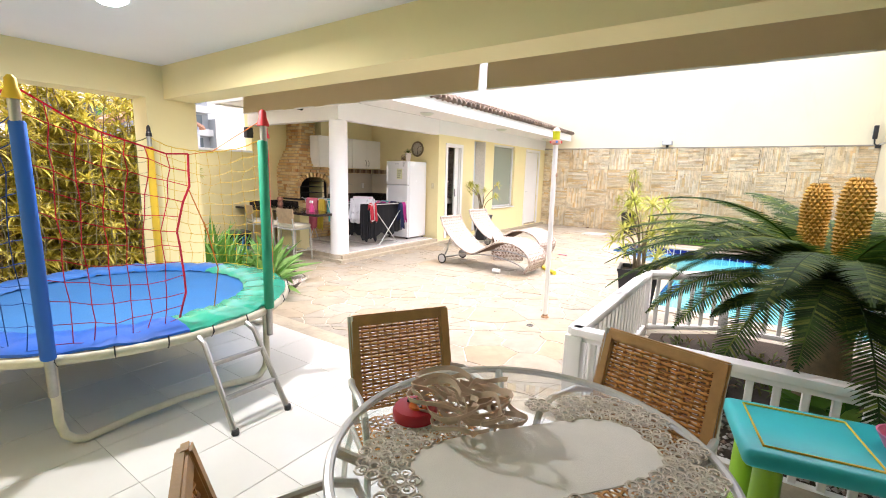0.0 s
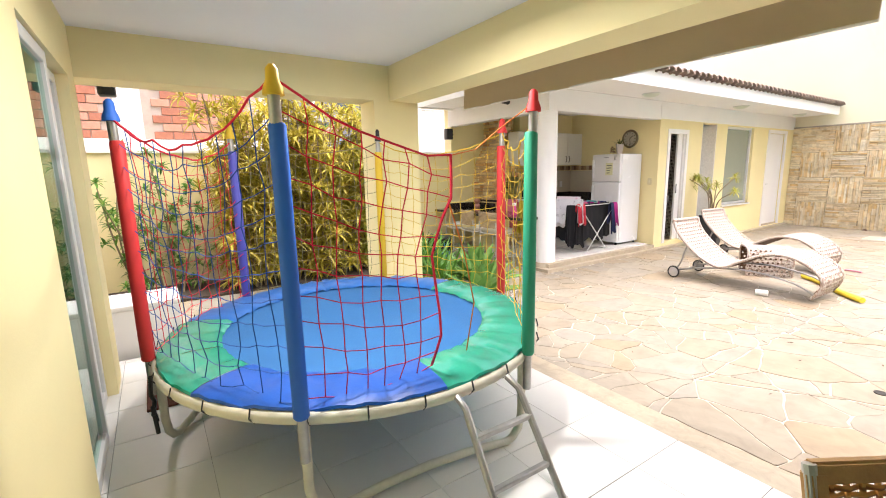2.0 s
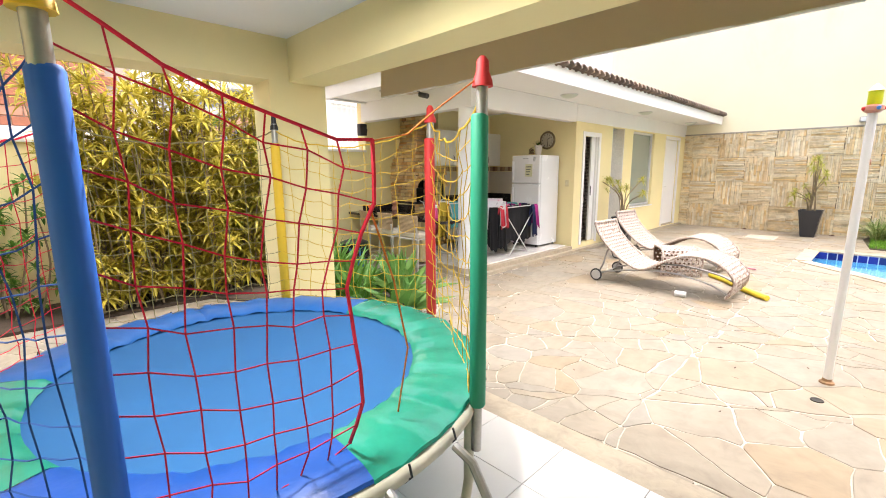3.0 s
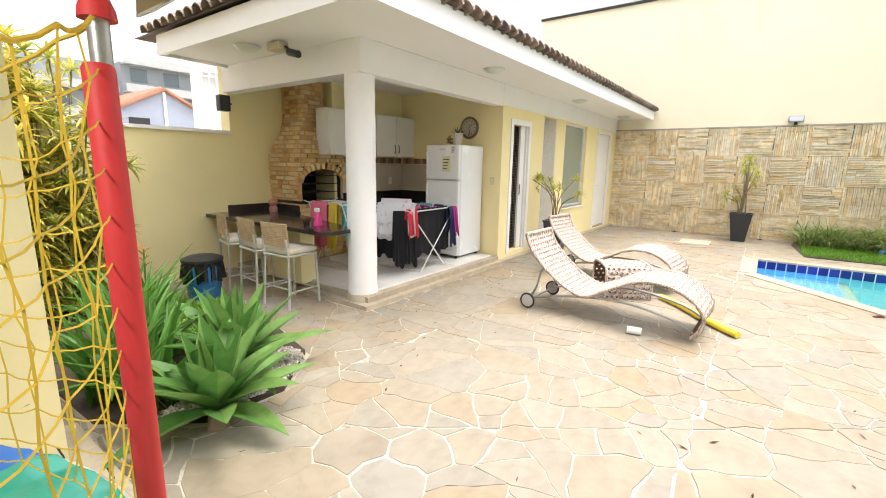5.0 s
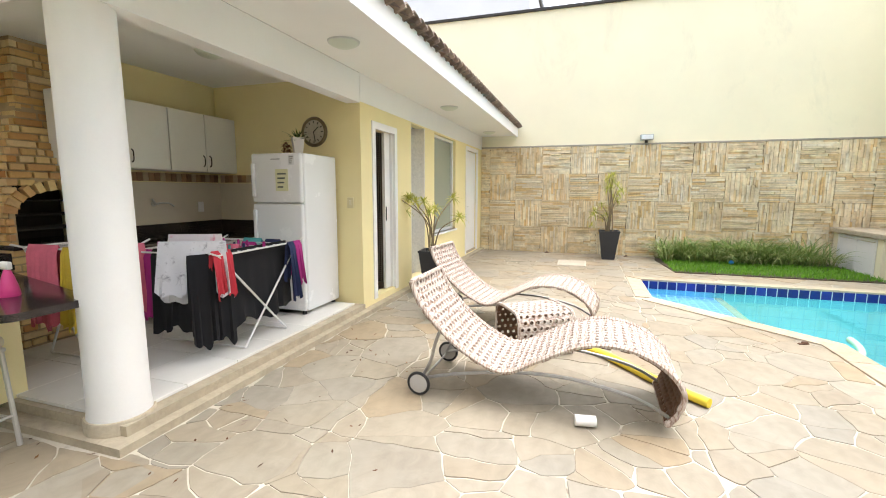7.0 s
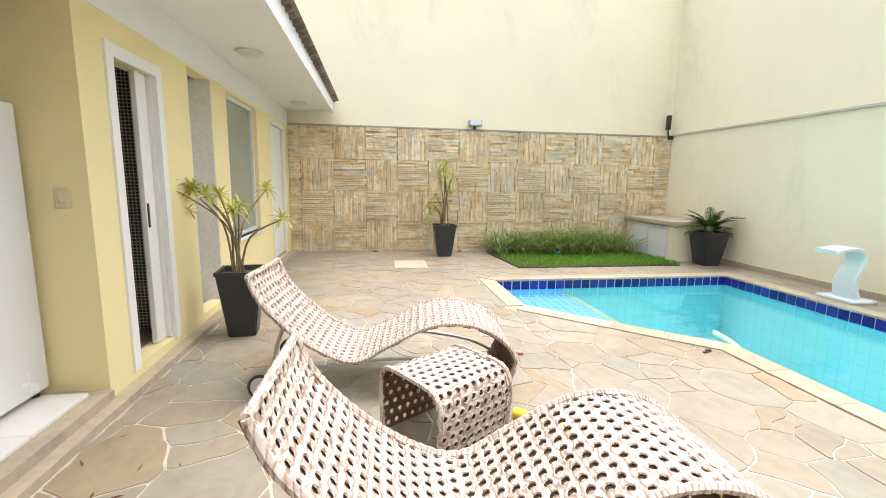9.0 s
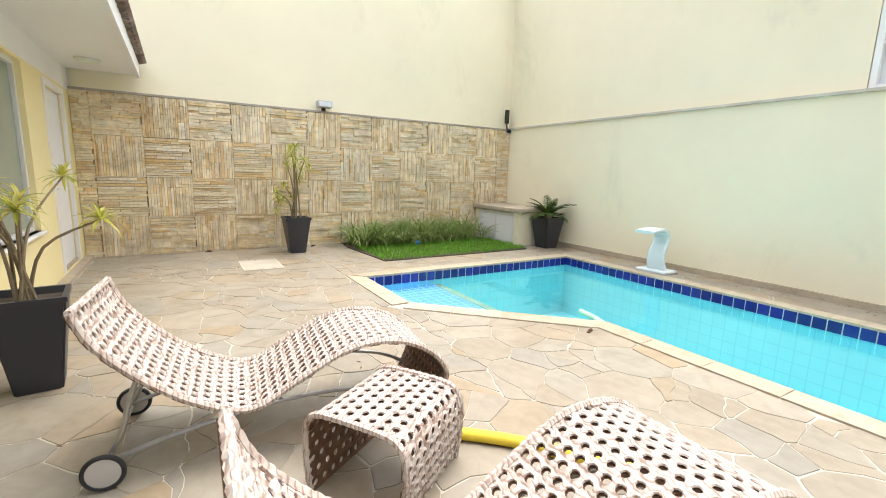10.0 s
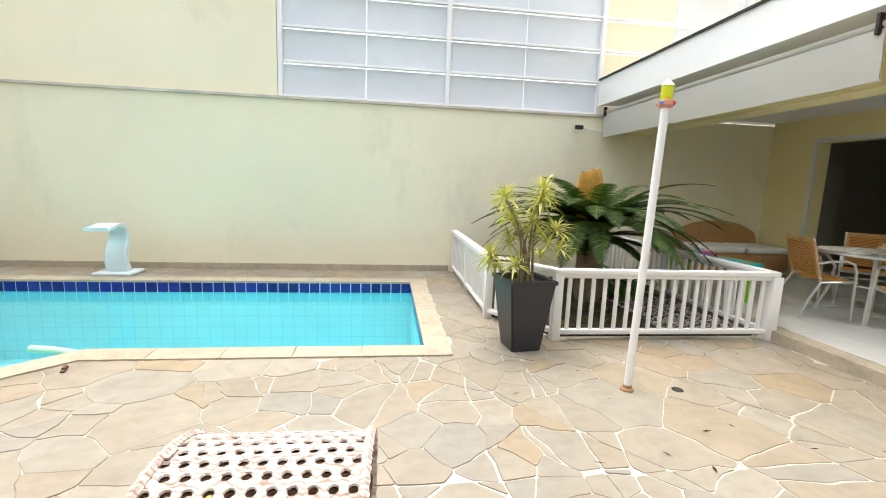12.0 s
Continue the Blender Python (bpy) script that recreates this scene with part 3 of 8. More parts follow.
def net(i, j, cord, top0, top1, low_r, n=10, rows=11, sag=0.17, skip_from=1.0):
    """A net panel between two poles: knotted strands that sag and wander, and its top cord."""
    bm, edge = bmesh.new(), bmesh.new()
    a, b = tips[i], tips[j]
    fa, fb = a.copy(), b.copy()
    fa.z = fb.z = TZ + 0.02
    fa.xy, fb.xy = fa.xy * low_r, fb.xy * low_r
    grid = []
    for r in range(rows + 1):
        v = r / rows
        line = []
        for k in range(n + 1):
            u = k / n
            hang = sag * 4 * u * (1 - u)
            up = a.lerp(b, u)
            up.z = top0 + (top1 - top0) * u - hang
            dn = fa.lerp(fb, u)
            out = dn.xy.normalized() * 0.06 * 4 * u * (1 - u)
            p = dn.lerp(up, v)
            p.xy += out * (1 - v)
            if 0 < k < n:
                p += Vector((rng.uniform(-0.012, 0.012), rng.uniform(-0.012, 0.012), rng.uniform(-0.018, 0.018)))
            line.append(p)
        grid.append(line)
    for r, line in enumerate(grid):
        fine = []
        for p, q in zip(line, line[1:]):
            fine += [p, p.lerp(q, 0.5) - Vector((0, 0, 0.006))]
        if r < rows:
            tube(bm, fine + [line[-1]], 0.0024, 3)
        else:
            tube(edge, fine + [line[-1]], 0.0048, 5)
    for k in range(n + 1):
        tube(bm, [line[k] for line in grid], 0.0024, 3)
    return bm, edge


for i, j, cord, z0, z1, sg in ((0, 1, "red", 1.78, 1.76, 0.0), (5, 0, "blue", 1.74, 1.78, 0.18), (1, 2, "yellow", 1.74, 1.74, 0.16), (2, 3, "yellow", 1.72, 1.72, 0.14), (3, 4, "olive", 1.72, 1.70, 0.10), (4, 5, "red", 1.70, 1.74, 0.16)):
    if (i, j) == (0, 1):
        continue
    mesh, edge = net(i, j, cord, z0 - 0.02, z1 - 0.02, 0.96, sag=sg)
    panel = part("net_panel", mesh, CORDS[cord], tramp, cord + " knotted safety net")
    rim = "red" if i in (4, 5) else cord
    part("top_cord", edge, CORDS[rim], panel, rim + " top cord")
# the open panel: the net is drawn aside towards the blue pole
bm = bmesh.new()
a, b = tips[0], tips[1]
knot = a.lerp(b, 0.59)
knot.z = 1.497
foot = a.lerp(b, 0.52)
foot.xy *= 0.955
foot.z = TZ + 0.02
rows, cols = 11, 7
grid = []
for r in range(rows + 1):
    v = r / rows
    left = Vector((a.x, a.y, TZ + 0.02 + (1.75 - TZ) * v))
    left.xy *= 0.955 + 0.045 * v
    right = foot.lerp(knot, v)
    right.x += 0.05 * math.sin(v * 9)
    line = [left.lerp(right, k / cols) + Vector((0.05 * math.sin(math.pi * k / cols) * (1 - v) * 0.5, rng.uniform(-0.01, 0.01), (-0.07 if r == rows else -0.03) * math.sin(math.pi * k / cols) + rng.uniform(-0.012, 0.012))) for k in range(cols + 1)]
    grid.append(line)
for r, line in enumerate(grid):
    tube(bm, line, 0.0048 if r == rows else 0.0026, 5 if r == rows else 3)
for k in range(cols + 1):
    tube(bm, [line[k] for line in grid], 0.006 if k == cols else 0.0026, 4)
part("net_panel", bm, CORDS["red"], tramp, "red knotted net drawn aside at the entrance")
bm = bmesh.new()
mid = knot + Vector((0, 0, -0.18))
tube(bm, [mid, mid + Vector((-0.02, 0.10, -0.25)), mid + Vector((-0.03, 0.16, -0.5)), Vector((foot.x - 0.02, foot.y + 0.22, TZ + 0.04))], 0.0035, 5)
tube(bm, [knot, knot + Vector((-0.01, 0.16, 0.03)), knot + Vector((-0.02, 0.30, 0.12)), b + Vector((0, 0, 0.0))], 0.003, 4)
part("entry_cord", bm, CORDS["orange"], tramp, "orange cord hanging at the net opening")
for k in range(30):
    a = radians(k * 12 + 3)
    bm = bmesh.new()
    c = Vector((1.125 * math.cos(a), 1.125 * math.sin(a), TZ - 0.045))
    tube(bm, [c + Vector((0, 0, 0.04)), c + Vector((0.012 * math.cos(a), 0.012 * math.sin(a), 0)), c + Vector((-0.02 * math.cos(a), -0.02 * math.sin(a), -0.035))], 0.004, 4)
    part("tie", bm, BLACK_CORD, tramp)
lad = thing("ladder", (-2.24, 1.73, 0.1), "small worn steel ladder hooked on the trampoline rim", "ladder")
for dy in (-0.04, 0.29):
    bm = bmesh.new()
    tube(bm, [(-0.10, dy * 0.9 + 0.005, TZ - 0.055), (-0.02, dy * 0.92, TZ - 0.08), (0.26, dy, 0.0)], 0.016, 8)
    part("rail", bm, STEEL, lad)
    bm = bmesh.new()
    lathe(bm, [(0.019, 0), (0.021, 0.01), (0.019, 0.03)], 10, (0.258, dy, 0))
    part("rubber_foot", bm, BLACK, lad)
for z in (0.17, 0.345):
    bm = bmesh.new()
    x = 0.26 - (0.28 * z / (TZ - 0.08))
    rbox(bm, x - 0.014, -0.04, z - 0.012, x + 0.014, 0.28, z + 0.012, 0.004, 1)
    part("rung", bm, STEEL, lad)
knotb = thing("rubber_strap", (-3.50, 0.64, 0.36), "black rubber strap knotted to the trampoline frame", "strap")
bm = bmesh.new()
tube(bm, [(0.1, -0.05, 0.20), (0.09, -0.06, 0.1), (0.06, -0.05, 0.05), (0.11, -0.06, 0.0), (0.07, -0.05, -0.06), (0.10, -0.06, 0.04), (0.12, -0.05, -0.1)], 0.011, 6)
part("strap", bm, BLACK, knotb)

# ---- veranda: table, chairs ----
ALU = surface("silver_painted_tube", (0.62, 0.61, 0.57), 0.35, 0.1, 5.0, 80.0, 0.05, metal=0.5)
m, nt, b = nodes_of("woven_fibre", 0.6)
wv = nt.nodes.new("ShaderNodeTexWave")
wv.inputs["Scale"].default_value, wv.inputs["Distortion"].default_value = 18.0, 1.0
wv.bands_direction = "Z"
nt.links.new(coords(nt, 1.0), wv.inputs["Vector"])
nt.links.new(mix(nt, 1.0, ramp(nt, wv.outputs["Fac"], [(0.1, (0.30, 0.11, 0.022)), (0.7, (0.74, 0.35, 0.085))]), ramp(nt, noise_fac(nt, 30.0), [(0.3, (0.75, 0.72, 0.7)), (0.7, (1, 1, 1))]), "MULTIPLY"), b.inputs["Base Color"])
bump(nt, b, wv.outputs["Fac"], 0.5, 0.004)
FIBRE = m
FIBRE_EDGE = surface("wound_fibre_edge", (0.50, 0.28, 0.10), 0.55, 0.2, 12.0, 90.0, 0.5)


def weave(bm, corner, u, v, nu, nv, thick=0.006):
    """Flat fibre strands woven over and under across u and v."""
    corner, u, v = Vector(corner), Vector(u), Vector(v)
    nrm = u.cross(v).normalized()
    for i in range(nv):
        o = corner + v * ((i + 0.5) / nv)
        hw = v / nv * 0.42
        rows = []
        for k in range(nu * 2 + 1):
            s = 1 if ((k // 2) + i) % 2 else -1
            p = o + u * (k / (nu * 2)) + nrm * (thick * s * (1 if k % 2 else 0.0))
            rows.append([p - hw, p + nrm * 0.003, p + hw])
        vs = [[bm.verts.new(q) for q in r] for r in rows]
        for a, c in zip(vs, vs[1:]):
            for q in (0, 1):
                bm.faces.new((a[q], a[q + 1], c[q + 1], c[q]))
    for k in range(nu):
        p = corner + u * ((k + 0.5) / nu)
        tube(bm, [p, p + v], 0.0055, 4)


def chair(at, turn, strands=26):
    """A terrace armchair: tube frame, woven seat and back. It faces -y locally."""
    ch = thing("terrace_chair", at, "silver tube terrace armchair with woven brown fibre seat and back", "chair", "chairs round the glass table", turn)
    for s in (-1, 1):
        bm = bmesh.new()
        x = 0.215 * s
        tube(bm, [(x, 0.10, 0.40), (x, 0.16, 0.60), (x, 0.218, 0.825)], 0.013, 8)
        part("back_post", bm, ALU, ch)
        bm = bmesh.new()
        x2 = 0.245 * s
        tube(bm, [(x2, -0.22, 0.0), (x2, -0.21, 0.25), (x2, -0.20, 0.50), (x2, -0.17, 0.585), (x2, -0.10, 0.61), (x2, 0.05, 0.60), (x2 * 0.92, 0.155, 0.57)], 0.013, 8)
        part("front_leg", bm, ALU, ch)
        bm = bmesh.new()
        tube(bm, [(x2, 0.27, 0.0), (x2, 0.2, 0.2), (x2 * 0.95, 0.10, 0.38), (x2 * 0.95, -0.19, 0.40)], 0.013, 8)
        part("rear_leg", bm, ALU, ch)
    bm = bmesh.new()
    weave(bm, (-0.185, 0.120, 0.44), (0.37, 0, 0), (0, 0.096, 0.35), 11, strands)
    part("backrest", bm, FIBRE, ch, "woven brown fibre backrest")
    for pts in ([(-0.205, 0.115, 0.43), (-0.205, 0.217, 0.81)], [(0.205, 0.115, 0.43), (0.205, 0.217, 0.83)], [(-0.215, 0.218, 0.805), (0.215, 0.218, 0.805)]):
        bm = bmesh.new()
        a, c = Vector(pts[0]), Vector(pts[1])
        d = Vector((0.022, 0, 0)) if abs(a.x - c.x) < 0.1 else Vector((0, 0.006, 0.022))
        n = Vector((0, 0.014, -0.003))
        vs = [bm.verts.new(p) for p in (a - d - n, a + d - n, a + d + n, a - d + n, c - d - n, c + d - n, c + d + n, c - d + n)]
        for f in ((3, 2, 1, 0), (4, 5, 6, 7), (0, 1, 5, 4), (1, 2, 6, 5), (2, 3, 7, 6), (3, 0, 4, 7)):
            bm.faces.new([vs[q] for q in f])
        bmesh.ops.bevel(bm, geom=bm.edges[:], offset=0.006, segments=2, affect="EDGES")
        part("back_rim", bm, FIBRE_EDGE, ch, "fibre wound rim")
    bm = bmesh.new()
    weave(bm, (-0.23, -0.21, 0.405), (0.46, 0, 0), (0, 0.33, 0), 12, 20)
    part("seat", bm, FIBRE, ch, "woven brown fibre seat")
    bm = bmesh.new()
    tube(bm, [(-0.25, -0.21, 0.40), (0.25, -0.21, 0.40)], 0.014, 8)
    part("seat_bar", bm, ALU, ch)
    return ch


first = chair((-0.86, 1.83, 0.1), 58)
for x, y, t in ((-0.097, 2.06, -15), (-0.50, 1.02, 152), (0.24, 1.02, 222)):
    copy_thing(first, pose(x, y, 0.1, 0, 0, t))
table = thing("round_table", (-0.27, 1.56, 0.1), "round glass table on silver tube legs", "table")
bm = bmesh.new()
lathe(bm, [(0.0005, 0.678), (0.502, 0.678), (0.507, 0.681), (0.507, 0.685), (0.502, 0.688), (0.0005, 0.688)], 64)
glass_top = part("tabletop", bm, glass_mat("table_glass", (0.97, 0.99, 0.985), 0.01, 0.07), table, "clear glass tabletop")
glass_top.visible_shadow = False
bm = bmesh.new()
tube(bm, [(x, y, 0.679) for x, y in arc(0, 0, 0.518, 0, 360, 72)[:-1]], 0.013, 8, closed=True)
part("rim", bm, ALU, table, "silver tube rim")
for a in (35, 125, 215, 305):
    bm = bmesh.new()
    c, s = math.cos(radians(a)), math.sin(radians(a))
    tube(bm, [(0.44 * c, 0.44 * s, 0.0), (0.34 * c, 0.34 * s, 0.3), (0.32 * c, 0.32 * s, 0.5), (0.40 * c, 0.40 * s, 0.62), (0.512 * c, 0.512 * s, 0.67)], 0.016, 8)
    part("leg", bm, ALU, table)
bm = bmesh.new()
tube(bm, [(x, y, 0.36) for x, y in arc(0, 0, 0.335, 0, 360, 40)[:-1]], 0.009, 6, closed=True)
part("stretcher_ring", bm, ALU, table)
# lace runner: oval cloth centre and a border of crochet flowers
LACE = surface("ecru_lace", (0.80, 0.72, 0.62), 0.9, 0.25, 20.0, 200.0, 0.5)
CLOTH = surface("ecru_cloth", (0.84, 0.80, 0.72), 0.9, 0.06, 6.0, 300.0, 0.4)
runner = thing("lace_runner", (-0.215, 1.545, 0.789), "ecru table runner with a wide crochet lace border", "tablecloth", turn=51)
bm = bmesh.new()
prism(bm, [(0.34 * math.copysign(abs(math.cos(a)) ** 0.55, math.cos(a)), 0.145 * math.copysign(abs(math.sin(a)) ** 0.55, math.sin(a))) for a in [2 * math.pi * k / 48 for k in range(48)]], 0.0, 0.004)
part("cloth", bm, CLOTH, runner)
rs = random.Random(3)
spots = []
for ax, ay, n, r in ((0.375, 0.185, 20, 0.031), (0.43, 0.245, 24, 0.031)):
    for k in range(n):
        a = 2 * math.pi * (k + (0.5 if ax > 0.4 else 0)) / n
        spots.append((ax * math.copysign(abs(math.cos(a)) ** 0.6, math.cos(a)), ay * math.copysign(abs(math.sin(a)) ** 0.6, math.sin(a)), r * rs.uniform(0.9, 1.1)))
for x, y, r in spots:
    if math.hypot(x + 0.023, y - 0.052) > 0.47:
        continue
    bm = bmesh.new()
    a0 = rs.random() * 6
    for p in range(6):
        a = math.pi / 3 * p + a0
        tube(bm, [(x + r * math.cos(a) + qx, y + r * math.sin(a) + qy, 0.0055) for qx, qy in arc(0, 0, r * 0.52, 0, 360, 8)[:-1]], 0.0034, 4, closed=True)
        tube(bm, [(x + r * 0.9 * math.cos(a) + qx, y + r * 0.9 * math.sin(a) + qy, 0.0055) for qx, qy in arc(0, 0, r * 0.22, 0, 360, 6)[:-1]], 0.0026, 3, closed=True)
    tube(bm, [(x + qx, y + qy, 0.006) for qx, qy in arc(0, 0, r * 0.36, 0, 360, 8)[:-1]], 0.0036, 4, closed=True)
    part("lace_rosette", bm, LACE, runner)
STRAP = surface("beige_webbing", (0.68, 0.52, 0.38), 0.85, 0.2, 9.0, 250.0, 0.5)
straps = thing("webbing_straps", (-0.45, 1.60, 0.794), "tangled heap of beige webbing straps on the table", "straps")
for k in range(17):
    bm = bmesh.new()
    cx, cy, r0 = rs.uniform(-0.10, 0.10), rs.uniform(-0.12, 0.14), rs.uniform(0.05, 0.14)
    ph, tilt = rs.uniform(0, 6.3), rs.uniform(0.4, 1.0)
    rows = []
    for i in range(25):
        a = ph + 5.6 * i / 24
        rr = r0 * (1 + 0.3 * math.sin(2 * a + k))
        p = Vector((cx + rr * math.cos(a), cy + rr * tilt * math.sin(a), 0.012 + 0.004 * k + 0.014 * (1 + math.sin(3 * a + k))))
        w = Vector((0.003 * math.cos(a), 0.003 * math.sin(a), 0.0075))
        rows.append([p - w, p + w])
    sheet(bm, rows, 0.0015)
    part("strap", bm, STRAP, straps)
spool = thing("red_spool", (-0.60, 1.50, 0.794), "red plastic spool with an orange knob and dark snips on top", "spool")
bm = bmesh.new()
lathe(bm, [(0.0005, 0.0), (0.062, 0.0), (0.068, 0.005), (0.068, 0.028), (0.062, 0.036), (0.02, 0.038), (0.0005, 0.038)], 28)
part("body", bm, plastic("red_plastic", (0.45, 0.015, 0.03), 0.3), spool)
bm = bmesh.new()
tube(bm, [(-0.03, 0.0, 0.043), (0.0, 0.008, 0.046), (0.035, 0.018, 0.043)], 0.005, 6)
tube(bm, [(-0.02, 0.02, 0.043), (0.01, 0.0, 0.047), (0.03, -0.01, 0.044)], 0.005, 6)
part("snips", bm, BLACK, spool, "black snips")
bm = bmesh.new()
lathe(bm, [(0.0005, 0.038), (0.028, 0.038), (0.026, 0.044), (0.0005, 0.046)], 16, (0.01, 0.0, 0))
part("knob", bm, plastic("orange_plastic", (0.7, 0.16, 0.02)), spool, "orange knob")

# ---- veranda: play table, sofa, awning, fittings ----
TEAL, LIME, PINK = plastic("turquoise_plastic", (0.02, 0.56, 0.60)), plastic("lime_plastic", (0.30, 0.62, 0.02)), plastic("pink_plastic", (0.75, 0.20, 0.35))
play = thing("play_table", (0.72, 2.67, 0.1), "turquoise plastic play table on lime green legs", "play table", turn=11)
bm = bmesh.new()
rbox(bm, -0.52, -0.23, 0.40, 0.52, 0.23, 0.47, 0.03, 3)
part("tabletop", bm, TEAL, play)
bm = bmesh.new()
tube(bm, [(-0.45, -0.17, 0.472), (-0.1, -0.17, 0.472), (-0.1, 0.17, 0.472), (-0.45, 0.17, 0.472)], 0.006, 5, closed=True)
part("inlay", bm, LEMON, play, "yellow printed outline")
for x in (-0.42, 0.42):
    for y in (-0.15, 0.15):
        bm = bmesh.new()
        lathe(bm, [(0.055, 0.0), (0.05, 0.2), (0.045, 0.41)], 14, (x, y, 0))
        part("leg", bm, LIME, play, "lime green leg")
for x, y, r, h, mm, lb in ((0.02, 0.02, 0.09, 0.06, PINK, "pink plastic toy bowl on the play table"), (0.18, -0.02, 0.05, 0.08, surface("clear_cup", (0.7, 0.75, 0.78), 0.2), "pale plastic toy cup on the play table"), (0.36, 0.05, 0.08, 0.05, PINK, "pink plastic toy bowl on the play table"), (0.05, -0.09, 0.06, 0.03, RED, "red plastic toy dish on the play table")):
    cup = thing("toy_bowl", (0.72 + x, 2.67 + y + 0.19 * x, 0.57), lb, "toy bowl", "toys on the play table")
    bm = bmesh.new()
    lathe(bm, [(0.0005, 0.0), (r * 0.65, 0.0), (r, h), (r * 0.92, h), (r * 0.6, 0.008), (0.0005, 0.008)], 20)
    part("bowl", bm, mm, cup)
sofa = thing("wicker_sofa", (2.08, 1.25, 0.1), "rounded wicker sofa with pale cushions against the wall", "sofa")
WICKER = surface("golden_wicker", (0.50, 0.27, 0.11), 0.6, 0.25, 14.0, 90.0, 0.8)
bm = bmesh.new()
rbox(bm, -0.38, -0.72, 0.06, 0.34, 0.72, 0.36, 0.05, 3)
part("base", bm, WICKER, sofa)
bm = bmesh.new()
rows = []
for i in range(21):
    y = -0.72 + 1.44 * i / 20
    h = 0.80 - 0.18 * abs(y / 0.72) ** 2.5
    rows.append([(0.24, y, 0.34), (0.29, y, 0.55), (0.34, y, h), (0.38, y, h - 0.02), (0.36, y, 0.34)])
sheet(bm, rows, 0.01)
part("backrest", bm, WICKER, sofa)
for y in (-0.36, 0.36):
    bm = bmesh.new()
    rbox(bm, -0.37, y - 0.34, 0.36, 0.22, y + 0.34, 0.46, 0.04, 3)
    part("cushion", bm, CLOTH, sofa, "pale seat cushion")
AWNING = translucent_mat("beige_awning_canvas", (0.70, 0.60, 0.42), 0.5)
PVC = translucent_mat("white_pvc_sheet", (0.80, 0.79, 0.74), 0.55, 0.5)
for k, (x0, x1) in enumerate(((-4.52, -1.53), (-1.46, 2.36))):
    aw = thing("awning", (x0, 3.37, 2.13), "rolled beige canvas awning hanging under the roof edge", "awning", "awnings along the veranda")
    bm = bmesh.new()
    rows = []
    n = 24
    for i in range(n + 1):
        x = (x1 - x0) * i / n
        w = 0.006 * math.sin(i * 1.7 + k)
        rows.append([(x, 0.0 + w * 0.3, 0.34), (x, 0.012 + w, 0.26), (x, 0.008 - w, 0.14), (x, w, 0.0)])
    sheet(bm, rows, 0.004)
    part("canvas", bm, AWNING, aw)
    bm = bmesh.new()
    sheet(bm, [[(x, y + 0.012, z) for x, y, z in col] for col in rows], 0.003)
    part("outer_sheet", bm, PVC, aw, "greyish white weatherproof outer sheet")
    bm = bmesh.new()
    tube(bm, [(0, 0.0, 0.372), (x1 - x0, 0.0, 0.372)], 0.024, 12)
    part("roller", bm, PVC, aw, "rolled canvas tube")
    bm = bmesh.new()
    tube(bm, [(0, 0.0, 0.003), (x1 - x0, 0.0, 0.003)], 0.007, 6)
    part("hem_bar", bm, WHITE, aw)
    for x in (0.04, x1 - x0 - 0.04):
        bm = bmesh.new()
        rbox(bm, x - 0.012, 0.0, 0.30, x + 0.012, 0.05, 0.44, 0.004, 1)
        part("bracket", bm, DARK_METAL, aw)
lamp = thing("ceiling_light", (-2.85, 1.6, 2.40), "square chrome ceiling light with a round frosted bulb, lit", "ceiling light")
bm = bmesh.new()
rbox(bm, -0.12, -0.12, 0.07, 0.12, 0.12, 0.10, 0.01, 2)
lathe(bm, [(0.105, 0.04), (0.10, 0.075)], 28)
part("frame", bm, surface("satin_chrome", (0.78, 0.78, 0.77), 0.4, 0.05, 5.0, 50.0, 0.0, metal=0.5), lamp)
m, nt, b = nodes_of("lit_diffuser", 0.4)
b.inputs["Base Color"].default_value = (0.8, 0.9, 0.88, 1)
b.inputs["Emission Color"].default_value = (0.8, 1.0, 0.97, 1)
b.inputs["Emission Strength"].default_value = 4.0
bm = bmesh.new()
lathe(bm, [(0.0005, 0.0), (0.05, 0.006), (0.085, 0.03), (0.095, 0.06), (0.09, 0.075)], 28)
part("diffuser", bm, m, lamp, "frosted glass diffuser")
bulb = bpy.data.lights.new("ceiling_bulb", "AREA")
bulb.shape, bulb.size = "DISK", 0.19
bulb.energy, bulb.color = 13.0, (0.97, 1.0, 0.97)
new("ceiling_bulb", bulb).location = (-2.85, 1.6, 2.39)
mat_ob = thing("door_mat", (-4.35, 0.72, 0.1), "reddish brown bristle door mat on the tiles", "door mat")
bm = bmesh.new()
rbox(bm, -0.36, -0.20, 0.0, 0.36, 0.20, 0.015, 0.005, 1)
part("mat", bm, surface("brown_bristle", (0.16, 0.05, 0.03), 0.95, 0.3, 20.0, 300.0, 0.9), mat_ob)
FRAME = surface("white_aluminium", (0.72, 0.72, 0.70), 0.35, 0.06, 3.0, 60.0, 0.03)


